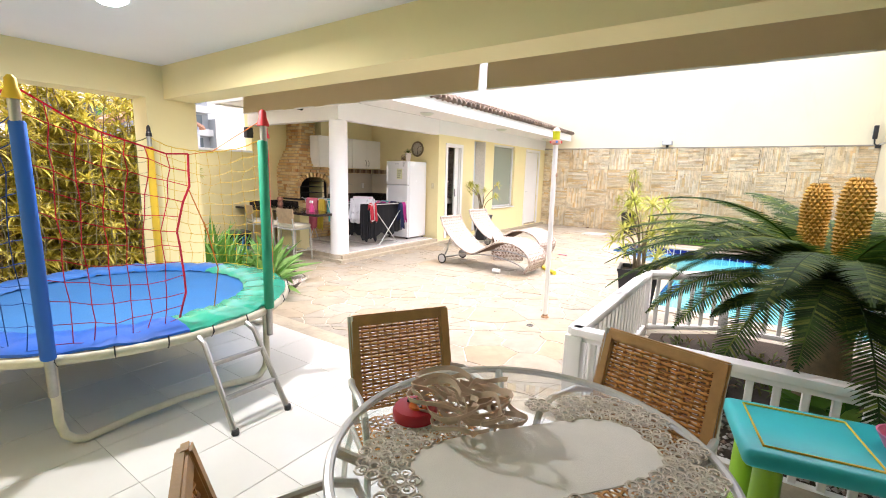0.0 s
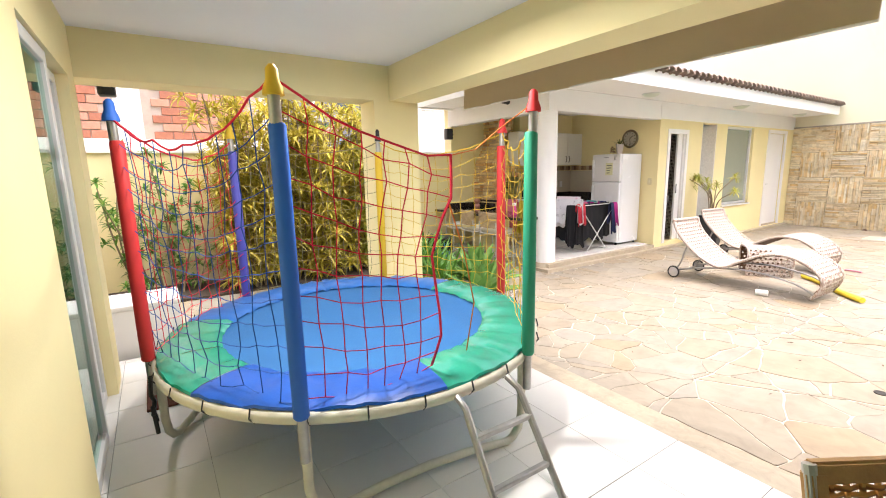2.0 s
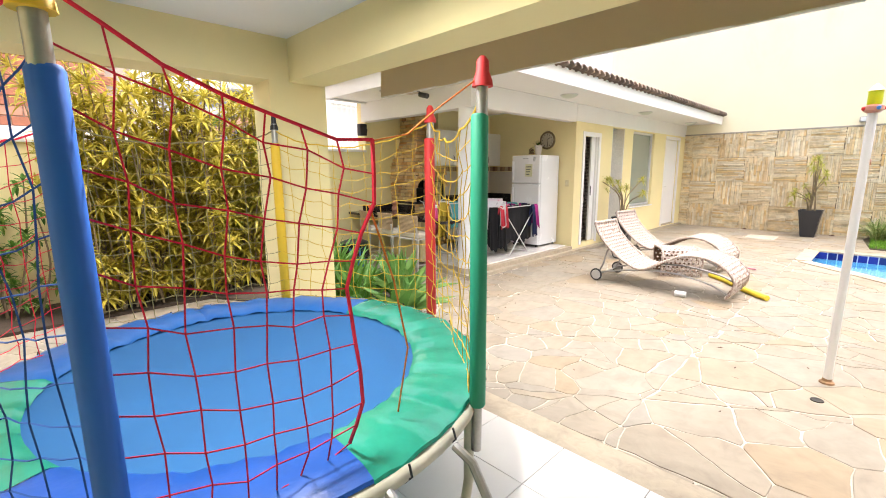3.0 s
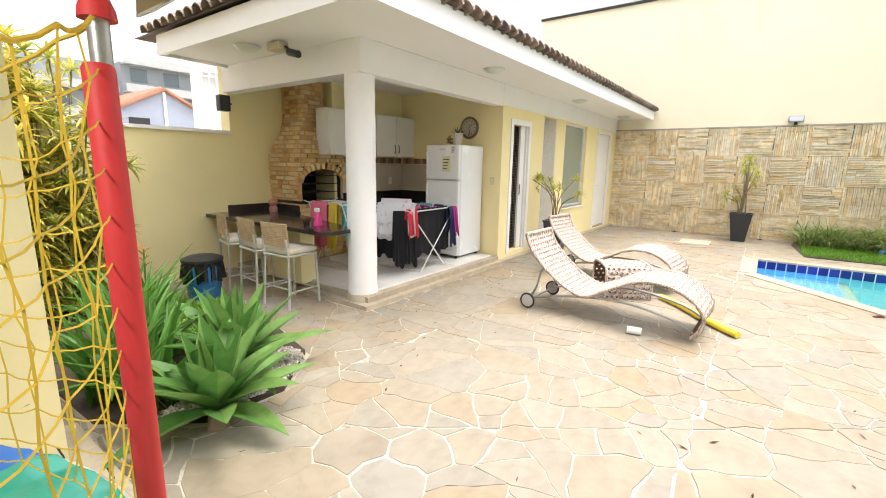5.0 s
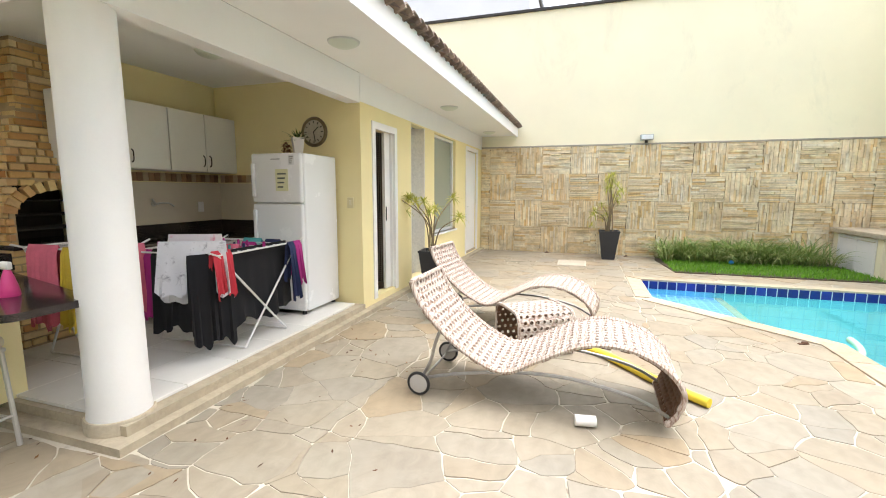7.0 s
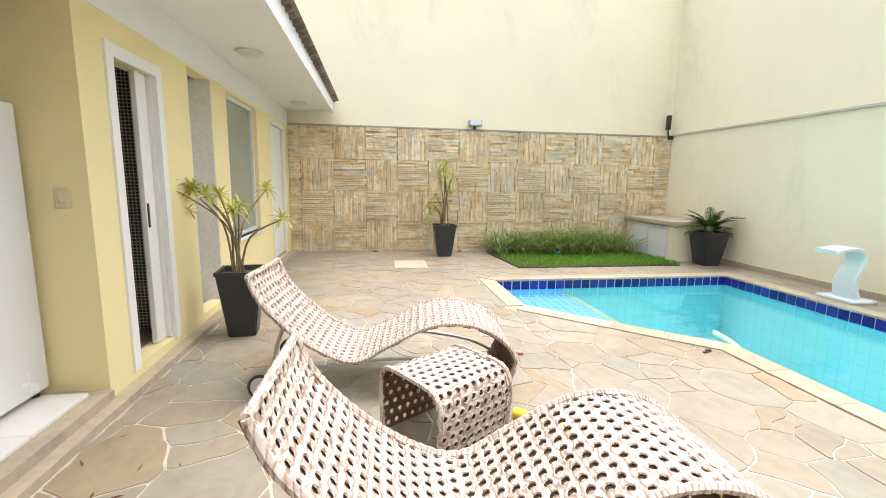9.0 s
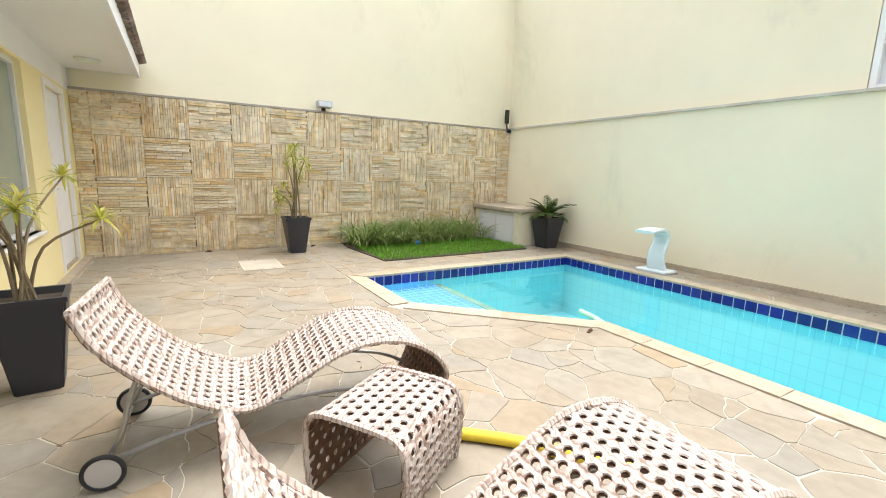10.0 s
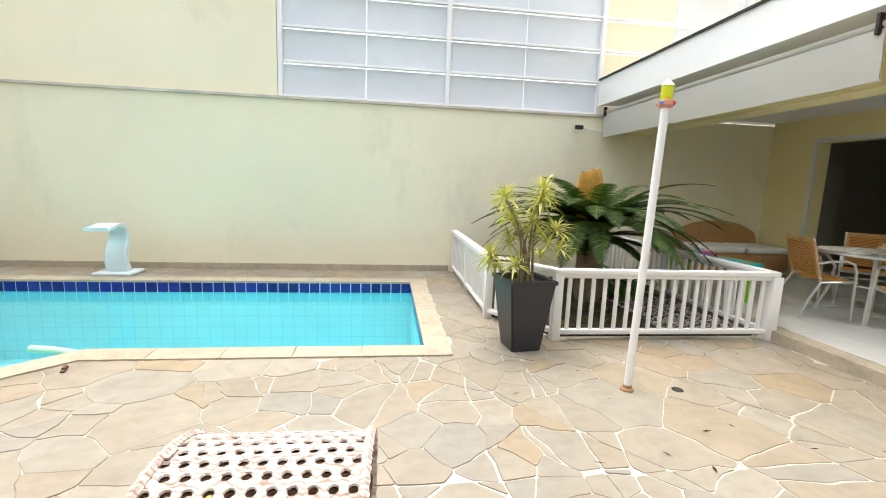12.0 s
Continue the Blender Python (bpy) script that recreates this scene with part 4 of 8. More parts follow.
def sliding_door(name, x0, x1, y, z0, z1, label):
    door = thing(name, ((x0 + x1) / 2, y, z0), label, "sliding door")
    w, h = (x1 - x0) / 2, z1 - z0
    for a, c in (((-w, 0), (-w + 0.06, h)), ((w - 0.06, 0), (w, h)), ((-w + 0.06, 0), (w - 0.06, 0.07)), ((-w + 0.06, h - 0.06), (w - 0.06, h))):
        bm = bmesh.new()
        rbox(bm, a[0], -0.022, a[1], c[0], 0.022, c[1], 0.004, 1)
        part("door_frame", bm, FRAME, door)
    bm = bmesh.new()
    box(bm, -w + 0.055, -0.004, 0.065, w - 0.055, 0.004, h - 0.055)
    pane = part("pane", bm, GREEN_GLASS, door, "green tinted glass", smooth=False)
    pane.visible_shadow = False
    return door


sliding_door("glass_door", -1.93, -0.62, 0.332, 0.10, 2.12, "white framed sliding door with green tinted glass, closed")
sliding_door("glass_door", -3.80, -3.18, 0.325, 0.10, 2.14, "narrow white framed glass door leaf")
sliding_door("glass_door", -4.38, -3.76, 0.28, 0.10, 2.14, "narrow white framed glass door leaf")
bm = bmesh.new()
for x0, x1, z0, z1 in ((-1.99, -1.93, 0.1, 2.19), (1.68, 1.74, 0.1, 2.19), (-1.93, 1.68, 2.13, 2.19)):
    box(bm, x0, 0.3605, z0, x1, 0.385, z1)
setting("door_trim", bm, FRAME, "white aluminium trim round the wide sliding door", "trim")
curtain = thing("curtain", (-1.30, 0.255, 0.12), "long pale green sheer curtain behind the glass door", "curtain")
bm = bmesh.new()
rows = []
for i in range(121):
    x = -0.62 + 1.9 * i / 120
    y = 0.028 * math.sin(i * 0.55) + 0.015 * math.sin(i * 0.21 + 1)
    rows.append([(x, y * s, z) for s, z in ((1.1, 0.0), (1.0, 0.7), (0.9, 1.4), (0.6, 2.0))])
sheet(bm, rows)
part("cloth", bm, translucent_mat("sheer_curtain", (0.80, 0.95, 0.86), 0.3), curtain)
spk = thing("tower_speaker", (1.45, -1.6, 0.09), "slim black tower loudspeaker inside the dim living room", "speaker")
bm = bmesh.new()
rbox(bm, -0.07, -0.1, 0.0, 0.07, 0.1, 1.05, 0.012, 2)
part("cabinet", bm, BLACK, spk)
bm = bmesh.new()
rbox(bm, -0.13, -0.14, 0.0, 0.13, 0.14, 0.02, 0.004, 1)
part("foot", bm, BLACK, spk)
bm = bmesh.new()
rbox(bm, -0.06, 0.1, 0.1, 0.06, 0.108, 1.0, 0.003, 1)
part("grille", bm, DARK_METAL, spk)
flood = thing("floodlight", (2.36, 3.06, 2.28), "dark outdoor floodlight under the awning on the wall", "floodlight")
bm = bmesh.new()
rbox(bm, -0.06, -0.11, -0.05, 0.09, 0.11, 0.05, 0.012, 2)
part("housing", bm, DARK_METAL, flood)
bm = bmesh.new()
rbox(bm, -0.068, -0.09, -0.035, -0.058, 0.09, 0.035, 0.003, 1)
part("lens", bm, FROST, flood)
bm = bmesh.new()
tube(bm, [(0.09, 0, 0), (0.13, 0, 0.02)], 0.012, 8)
part("arm", bm, DARK_METAL, flood)


# ---- patio: woven loungers and side table ----
m, nt, b = nodes_of("whitewashed_wicker", 0.65)
wa = nt.nodes.new("ShaderNodeTexWave")
wa.inputs["Scale"].default_value, wa.inputs["Distortion"].default_value, wa.inputs["Detail"].default_value = 14.0, 9.0, 2.0
nt.links.new(coords(nt, 1.0), wa.inputs["Vector"])
tone = ramp(nt, noise_fac(nt, 22.0, 4.0), [(0.25, (0.33, 0.23, 0.18)), (0.46, (0.54, 0.46, 0.40)), (0.70, (0.67, 0.61, 0.55))])
nt.links.new(mix(nt, 1.0, tone, ramp(nt, wa.outputs["Fac"], [(0.0, (0.62, 0.50, 0.44)), (0.30, (1, 1, 1))]), "MULTIPLY"), b.inputs["Base Color"])
bump(nt, b, wa.outputs["Fac"], 0.6, 0.004)
WICKER_WHITE = m
# bare brown cane; as a second layer it also puts shade into the eyes
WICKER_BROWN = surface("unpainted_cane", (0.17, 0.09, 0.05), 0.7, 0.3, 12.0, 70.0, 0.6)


def cane(bm, line, width, across, pitch=0.055, hole=0.44, thick=0.007, sink=0.0):
    """Cane work along a bent line: rows of rings set off by half a pitch, with open eyes."""
    line = [Vector(p) for p in line]
    lengths = [0.0]
    for p, q in zip(line, line[1:]):
        lengths.append(lengths[-1] + (q - p).length)
    total = lengths[-1]

    def at(s):
        s = min(max(s, 0.0), total)
        for k in range(len(line) - 1):
            if s <= lengths[k + 1] + 1e-9:
                f = (s - lengths[k]) / (lengths[k + 1] - lengths[k])
                d = (line[k + 1] - line[k]).normalized()
                return line[k].lerp(line[k + 1], f), d
    across = Vector(across)
    rows = int(total / pitch)
    cols = int(width / pitch)
    ps, pc = total / rows, width / cols

    def spot(s, w, lift=0.0):
        p, d = at(s)
        return p + across * w + d.cross(across).normalized() * lift
    for i in range(rows):
        off = 0.5 if i % 2 else 0.0
        cells = [(j + off, j + off + 1) for j in range(cols - (1 if off else 0))]
        if off:
            for j0, j1 in ((0, 0.5), (cols - 0.5, cols)):
                q = [bm.verts.new(spot(i * ps + a * ps, w * pc, -sink)) for a, w in ((0, j0), (0, j1), (1, j1), (1, j0))]
                bm.faces.new(q)
        for j0, j1 in cells:
            cs, cw = (i + 0.5) * ps, (j0 + j1) / 2 * pc
            inner, outer = [], []
            for k in range(8):
                a = math.pi / 8 + math.pi / 4 * k
                inner.append(bm.verts.new(spot(cs + ps * hole * 0.72 * math.sin(a), cw + pc * hole * 0.72 * math.cos(a), 0.004 - sink)))
                c, s = math.cos(a), math.sin(a)
                f = 0.5 / max(abs(c), abs(s))
                outer.append(bm.verts.new(spot(cs + ps * f * s, cw + pc * f * c, -0.002 - sink)))
            for k in range(8):
                n = (k + 1) % 8
                bm.faces.new((inner[k], inner[n], outer[n], outer[k]))
            for k in (0, 2, 4, 6):
                a = math.pi / 4 + math.pi / 4 * k
                f = 0.5 / max(abs(math.cos(a)), abs(math.sin(a))) if k % 2 == 0 else 0.5
                corner = bm.verts.new(spot(cs + ps * f * math.sin(a), cw + pc * f * math.cos(a), -0.002 - sink))
                bm.faces.new((outer[k], corner, outer[(k + 1) % 8]))
    bmesh.ops.remove_doubles(bm, verts=bm.verts[:], dist=1e-4)
    bmesh.ops.recalc_face_normals(bm, faces=bm.faces[:])
    bmesh.ops.solidify(bm, geom=bm.faces[:], thickness=thick)


def smooth_line(pts, n=4):
    """A rounder line through the points (Catmull-Rom)."""
    pts = [Vector(p) for p in pts]
    out = []
    for i in range(len(pts) - 1):
        p0, p1, p2, p3 = pts[max(i - 1, 0)], pts[i], pts[i + 1], pts[min(i + 2, len(pts) - 1)]
        for k in range(n):
            t = k / n
            out.append(0.5 * ((2 * p1) + (p2 - p0) * t + (2 * p0 - 5 * p1 + 4 * p2 - p3) * t * t + (3 * p1 - p0 - 3 * p2 + p3) * t ** 3))
    return out + [pts[-1]]


def braid(bm, pts, r):
    """A bound edge: a bar whose thickness swells turn by turn."""
    pts = [Vector(p) for p in pts]
    fine = []
    for p, q in zip(pts, pts[1:]):
        k = max(1, int((q - p).length / 0.018))
        fine += [p.lerp(q, i / k) for i in range(k)]
    fine.append(pts[-1])
    rings, side = [], None
    for i, p in enumerate(fine):
        d = (fine[min(i + 1, len(fine) - 1)] - fine[max(i - 1, 0)]).normalized()
        side = d.orthogonal().normalized() if side is None else (side - d * side.dot(d)).normalized()
        up = d.cross(side)
        rr = r * (1.12 if i % 2 else 0.9)
        rings.append([bm.verts.new(p + rr * (math.cos(math.pi / 3 * j) * side + math.sin(math.pi / 3 * j) * up)) for j in range(6)])
    for a, c in zip(rings, rings[1:]):
        for j in range(6):
            bm.faces.new((a[j], a[(j + 1) % 6], c[(j + 1) % 6], c[j]))
    bm.faces.new(rings[0][::-1])
    bm.faces.new(rings[-1])


LW = 0.61
PROFILE = smooth_line([(x * 1.05, y, z) for x, y, z in [(0.0, 0, 0.80), (0.07, 0, 0.64), (0.24, 0, 0.45), (0.44, 0, 0.305), (0.63, 0, 0.245), (0.83, 0, 0.35), (1.04, 0, 0.465), (1.21, 0, 0.50), (1.38, 0, 0.475), (1.53, 0, 0.39), (1.62, 0, 0.27), (1.60, 0, 0.14), (1.55, 0, 0.06)]], 4)


def lounger(at, turn):
    lo = thing("sun_lounger", at, "curved sun lounger of whitewashed cane work on a steel frame", "sun lounger", "sun loungers by the pool", turn)
    bm = bmesh.new()
    cane(bm, PROFILE, LW, (0, 1, 0))
    part("woven_body", bm, WICKER_WHITE, lo, "whitewashed cane lying surface")
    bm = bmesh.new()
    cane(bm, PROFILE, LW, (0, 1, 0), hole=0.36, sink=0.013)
    part("underside", bm, WICKER_BROWN, lo, "unpainted brown cane underside, its dark tone also standing for shade in the eyes")
    for y in (0.0, LW):
        bm = bmesh.new()
        braid(bm, [(p.x, y, p.z) for p in PROFILE], 0.017)
        part("edge_binding", bm, WICKER_WHITE, lo)
    for p in (PROFILE[0], PROFILE[-1]):
        bm = bmesh.new()
        braid(bm, [(p.x, 0, p.z), (p.x, LW, p.z)], 0.017)
        part("edge_binding", bm, WICKER_WHITE, lo)
    for y in (0.035, LW - 0.035):
        bm = bmesh.new()
        tube(bm, smooth_line([(0.06, y, 0.10), (0.30, y, 0.165), (0.62, y, 0.225), (0.90, y, 0.25), (1.15, y, 0.24), (1.46, y, 0.18), (1.65, y, 0.085)], 3), 0.012, 8)
        part("frame_rail", bm, STEEL, lo, "steel tube rail")
        bm = bmesh.new()
        tube(bm, smooth_line([(0.20, y, 0.47), (0.16, y, 0.36), (0.13, y, 0.24), (0.06, y, 0.10)], 3), 0.012, 8)
        part("wheel_leg", bm, STEEL, lo, "bent steel leg")
    for y in (-0.02, LW + 0.02):
        bm = bmesh.new()
        tube(bm, [(0.06 + qx, y, 0.085 + qz) for qx, qz in arc(0, 0, 0.074, 0, 360, 28)[:-1]], 0.011, 8, closed=True)
        wheel = part("wheel", bm, BLACK, lo, "black tyre")
        bm = bmesh.new()
        lathe(bm, [(0.0005, -0.012), (0.02, -0.014), (0.066, -0.006), (0.066, 0.006), (0.02, 0.014), (0.0005, 0.012)], 24)
        bm.transform(Matrix.Translation((0.06, y, 0.085)) @ Matrix.Rotation(radians(90), 4, "X"))
        part("wheel_disc", bm, surface("grey_plastic", (0.52, 0.50, 0.47), 0.5), wheel, "grey plastic disc")
    bm = bmesh.new()
    tube(bm, [(0.06, -0.02, 0.085), (0.06, LW + 0.02, 0.085)], 0.009, 8)
    part("axle", bm, STEEL, lo)
    return lo


one = lounger((-4.17, 6.72, 0.0), -1.5)
copy_thing(one, pose(-4.63, 8.42, 0.0, 0, 0, -6))
side = thing("side_table", (-3.81, 7.98, 0.0), "low whitewashed cane side table bent into a bridge", "side table", turn=-57)
prof = smooth_line([(0.02, 0, 0.0), (0.0, 0, 0.16), (0.0, 0, 0.30), (0.03, 0, 0.36), (0.09, 0, 0.385), (0.25, 0, 0.39), (0.41, 0, 0.385), (0.47, 0, 0.36), (0.50, 0, 0.30), (0.50, 0, 0.16), (0.48, 0, 0.0)], 3)
bm = bmesh.new()
cane(bm, prof, 0.52, (0, 1, 0))
part("woven_body", bm, WICKER_WHITE, side)
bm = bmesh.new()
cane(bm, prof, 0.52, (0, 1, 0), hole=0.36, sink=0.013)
part("underside", bm, WICKER_BROWN, side, "unpainted brown cane underside, its dark tone also standing for shade in the eyes")
for y in (0.0, 0.52):
    bm = bmesh.new()
    braid(bm, [(p.x, y, p.z) for p in prof], 0.016)
    part("edge_binding", bm, WICKER_WHITE, side)

# ---- patio: small loose things ----
NOODLE = surface("yellow_foam_noodle", (0.80, 0.62, 0.05), 0.7, 0.08, 5.0, 90.0, 0.3)
noodle = thing("pool_noodle", (-2.22, 7.12, 0.0), "yellow foam pool noodle lying on the paving", "pool noodle")
bm = bmesh.new()
tube(bm, smooth_line([(0, 0, 0.034), (-0.25, 0.24, 0.034), (-0.56, 0.64, 0.034), (-0.80, 0.86, 0.034)], 4), 0.033, 12)
part("foam", bm, NOODLE, noodle)
noodle2 = thing("pool_noodle", (-0.40, 9.2, -0.135), "pale green foam noodle floating at the pool edge", "pool noodle")
bm = bmesh.new()
tube(bm, smooth_line([(0.05, 0.30, 0.022), (0.02, 0.08, 0.015), (-0.06, -0.14, 0.008), (-0.20, -0.34, 0.0)], 4), 0.032, 10)
part("foam", bm, plastic("mint_foam", (0.45, 0.80, 0.55), 0.7), noodle2)
noodle3 = thing("pool_noodle", (-0.62, 7.7, -0.135), "blue foam noodle floating along the pool edge", "pool noodle")
bm = bmesh.new()
tube(bm, smooth_line([(0.03, -0.12, 0.0), (0.0, 0.1, 0.01), (-0.01, 0.4, 0.01), (0.03, 0.62, 0.0)], 4), 0.030, 10)
part("foam", bm, plastic("blue_foam", (0.03, 0.25, 0.60), 0.7), noodle3)
roll = thing("foam_roll", (-3.0, 6.63, 0.0), "short white foam roll lying on the paving", "foam roll")
bm = bmesh.new()
tube(bm, [(-0.06, -0.01, 0.035), (0.06, 0.01, 0.035)], 0.034, 14)
part("foam", bm, WHITE, roll)
stick = thing("toy_stick", (-2.74, 8.93, 0.0), "thin pink plastic toy stick lying on the paving", "toy stick", turn=-8)
bm = bmesh.new()
tube(bm, [(-0.09, 0, 0.016), (0.0, 0.003, 0.018), (0.10, 0, 0.016)], 0.013, 10)
part("stick", bm, plastic("pale_pink_plastic", (0.75, 0.28, 0.36)), stick)
ball = thing("toy_ball", (-0.33, 13.56, 0.02), "small bright blue toy ball in the grass", "toy ball")
bm = bmesh.new()
bmesh.ops.create_icosphere(bm, subdivisions=2, radius=0.045, matrix=Matrix.Translation((0, 0, 0.05)))
part("ball", bm, plastic("bright_blue_plastic", (0.04, 0.30, 0.75)), ball)
lid = thing("inspection_cover", (-3.25, 12.92, 0.0), "square pale inspection cover let into the paving", "cover")
bm = bmesh.new()
rbox(bm, -0.27, -0.34, 0.0, 0.27, 0.34, 0.012, 0.005, 1)
part("plate", bm, surface("pale_cover", (0.52, 0.48, 0.40), 0.8, 0.1, 3.0, 80.0, 0.3), lid)
bm = bmesh.new()
rbox(bm, -0.24, -0.31, 0.012, 0.24, 0.31, 0.016, 0.002, 1)
part("inset", bm, surface("pale_inset", (0.46, 0.41, 0.33), 0.8, 0.15, 3.0, 80.0, 0.3), lid)
drain = thing("floor_drain", (-1.55, 4.64, 0.0), "small dark round floor drain in the paving", "drain")
bm = bmesh.new()
lathe(bm, [(0.0005, 0.004), (0.03, 0.004), (0.035, 0.006), (0.038, 0.0)], 18)
part("grate", bm, DARK_METAL, drain)
for x, y, t in ((-3.85, 14.3, 0), (-2.15, 14.25, 40), (-1.05, 8.78, 20)):
    bit = thing("wood_chip", (x, y, 0.0), "small dark brown wooden chip on the paving", "wood chip", "chips on the paving", t)
    bm = bmesh.new()
    rbox(bm, -0.05, -0.014, 0.0, 0.05, 0.014, 0.016, 0.005, 1)
    rbox(bm, -0.02, -0.012, 0.014, 0.04, 0.012, 0.028, 0.005, 1)
    part("chip", bm, surface("dark_wood_chip", (0.13, 0.06, 0.035), 0.8, 0.3, 10.0, 80.0, 0.5), bit)
litter = bmesh.new()
lr = random.Random(71)
SPOTS = [(-5.30, -4.3, 5.2, 9.0, 46), (-5.3, 2.3, 14.15, 14.40, 34), (2.1, 2.44, 5.8, 12.6, 60), (-5.2, -0.9, 3.4, 6.2, 30), (-4.9, -2.3, 9.0, 13.8, 40), (-6.8, -5.5, 4.75, 5.5, 22)]
for x0, x1, y0, y1, n in SPOTS:
    for k in range(n):
        x, y, a = lr.uniform(x0, x1), lr.uniform(y0, y1), lr.uniform(0, 6.28)
        ln, w = lr.uniform(0.012, 0.035), lr.uniform(0.003, 0.008)
        dx, dy = ln * math.cos(a), ln * math.sin(a)
        q = [litter.verts.new(p) for p in ((x - dx, y - dy, 0.006), (x - dy * w / ln, y + dx * w / ln, 0.009), (x + dx, y + dy, 0.011), (x + dy * w / ln, y - dx * w / ln, 0.007))]
        litter.faces.new(q)
tagged(made("leaf_litter", litter, leaf_mat("dry_leaf", (0.05, 0.022, 0.012), (0.16, 0.07, 0.03), (0.28, 0.16, 0.07), 0.8)), "dry brown leaf scraps scattered on the paving", "leaf litter", kind="stuff")
umb = thing("parasol_pole", (-1.53, 5.0, 0.0), "white metal pole with a yellow bubble toy stuck on top", "pole")
bm = bmesh.new()
tube(bm, [(0, 0, 0.0), (0.01, -0.035, 0.9), (0.02, -0.072, 1.86)], 0.026, 14, r_end=0.025)
part("pole", bm, WHITE, umb, "white painted pole")
bm = bmesh.new()
lathe(bm, [(0.045, 0.0), (0.043, 0.012), (0.03, 0.02), (0.027, 0.04)], 18)
part("socket", bm, surface("rusty_collar", (0.35, 0.20, 0.10), 0.8, 0.3, 20.0, 90.0, 0.4), umb, "rusty floor socket")
bm = bmesh.new()
lathe(bm, [(0.03, 1.855), (0.05, 1.87), (0.05, 1.895), (0.033, 1.905)], 16, (0.02, -0.073, 0))
part("toy_collar", bm, plastic("salmon_plastic", (0.65, 0.30, 0.22)), umb, "salmon pink toy ring")
bm = bmesh.new()
lathe(bm, [(0.034, 1.905), (0.036, 1.91), (0.036, 1.985), (0.042, 1.988)], 16, (0.02, -0.073, 0))
part("toy_body", bm, plastic("neon_yellow", (0.72, 0.75, 0.02)), umb, "neon yellow toy body")
bm = bmesh.new()
lathe(bm, [(0.043, 1.988), (0.03, 2.005), (0.008, 2.03), (0.0005, 2.032)], 16, (0.02, -0.073, 0))
part("toy_top", bm, plastic("cream_plastic", (0.75, 0.70, 0.50)), umb, "cream toy cone")
for k in range(4):
    bm = bmesh.new()
    a = math.pi / 2 * k + 0.5
    lathe(bm, [(0.0005, -0.014), (0.012, -0.007), (0.012, 0.007), (0.0005, 0.014)], 8, (0.02 + 0.05 * math.cos(a), -0.073 + 0.05 * math.sin(a), 1.882))
    part("toy_bead", bm, plastic("toy_blue", (0.05, 0.2, 0.6)) if k % 2 else RED, umb, "coloured bead")
bm = bmesh.new()
tube(bm, [(0.045 + 0.0, -0.06 + qx, 1.55 + qz) for qx, qz in arc(0, 0, 0.016, 0, 360, 12)[:-1]], 0.004, 5, closed=True)
part("ring", bm, surface("copper_ring", (0.5, 0.25, 0.15), 0.4), umb, "small copper ring")


# ---- leaves ----
def blade(bm, root, heading, rise, length, width, droop, fold=0.25, seg=4, base=0.4):
    """A strap leaf: rises at an angle, bends over, narrows to a tip, folded along its midrib."""
    root = Vector(root)
    h = Vector((math.cos(heading), math.sin(heading), 0))
    sidev = Vector((-h.y, h.x, 0))
    left, midl, right = [], [], []
    p, ang = root.copy(), rise
    for i in range(seg + 1):
        t = i / seg
        w = width * (base + (1 - base) * min(1.0, t / 0.35)) * (1 - max(0.0, (t - 0.4) / 0.6) ** 1.6) if i < seg else 0.0
        up = Vector((-h.x * math.sin(ang), -h.y * math.sin(ang), math.cos(ang)))
        midl.append(p.copy())
        left.append(p + sidev * w / 2 + up * w * fold)
        right.append(p - sidev * w / 2 + up * w * fold)
        p = p + (h * math.cos(ang) + Vector((0, 0, 1)) * math.sin(ang)) * (length / seg)
        ang -= droop / seg
    mv = [bm.verts.new(q) for q in midl]
    lv, rv = [bm.verts.new(q) for q in left[:-1]], [bm.verts.new(q) for q in right[:-1]]
    for i in range(seg - 1):
        bm.faces.new((mv[i], mv[i + 1], lv[i + 1], lv[i]))
        bm.faces.new((mv[i + 1], mv[i], rv[i], rv[i + 1]))
    bm.faces.new((mv[seg - 1], mv[seg], lv[seg - 1]))
    bm.faces.new((mv[seg], mv[seg - 1], rv[seg - 1]))


def rosette(bm, at, n, length, width, rnd, low=-0.1, high=1.25, droop=1.1, seg=3, fold=0.2):
    a0 = rnd.random() * 6.28
    for i in range(n):
        t = i / max(1, n - 1)
        blade(bm, at, a0 + i * 2.4 + rnd.uniform(-0.2, 0.2), low + (high - low) * t + rnd.uniform(-0.1, 0.1), length * rnd.uniform(0.75, 1.1) * (1 - 0.25 * t), width, droop * rnd.uniform(0.7, 1.2), fold, seg)


SONG = leaf_mat("variegated_leaf", (0.32, 0.38, 0.05), (0.66, 0.62, 0.14), (0.86, 0.80, 0.38), through=0.42)
SONG_DEEP = leaf_mat("yellow_green_leaf", (0.38, 0.33, 0.05), (0.72, 0.60, 0.09), (0.86, 0.74, 0.25), through=0.42)
CYCAD_LEAF = leaf_mat("cycad_leaf", (0.012, 0.032, 0.005), (0.036, 0.080, 0.010), (0.16, 0.19, 0.03), 0.75)
AGAVE_LEAF = leaf_mat("agave_leaf", (0.05, 0.16, 0.035), (0.125, 0.29, 0.07), (0.27, 0.42, 0.13), 0.42)
BROAD_LEAF = leaf_mat("broad_leaf", (0.05, 0.16, 0.03), (0.15, 0.34, 0.05), (0.34, 0.48, 0.12), 0.4)
GRASS_LEAF = leaf_mat("lawn_blade", (0.08, 0.24, 0.015), (0.18, 0.42, 0.03), (0.28, 0.50, 0.07), through=0.4)
LILY_LEAF = leaf_mat("striped_border_leaf", (0.13, 0.24, 0.06), (0.33, 0.42, 0.13), (0.62, 0.62, 0.34))
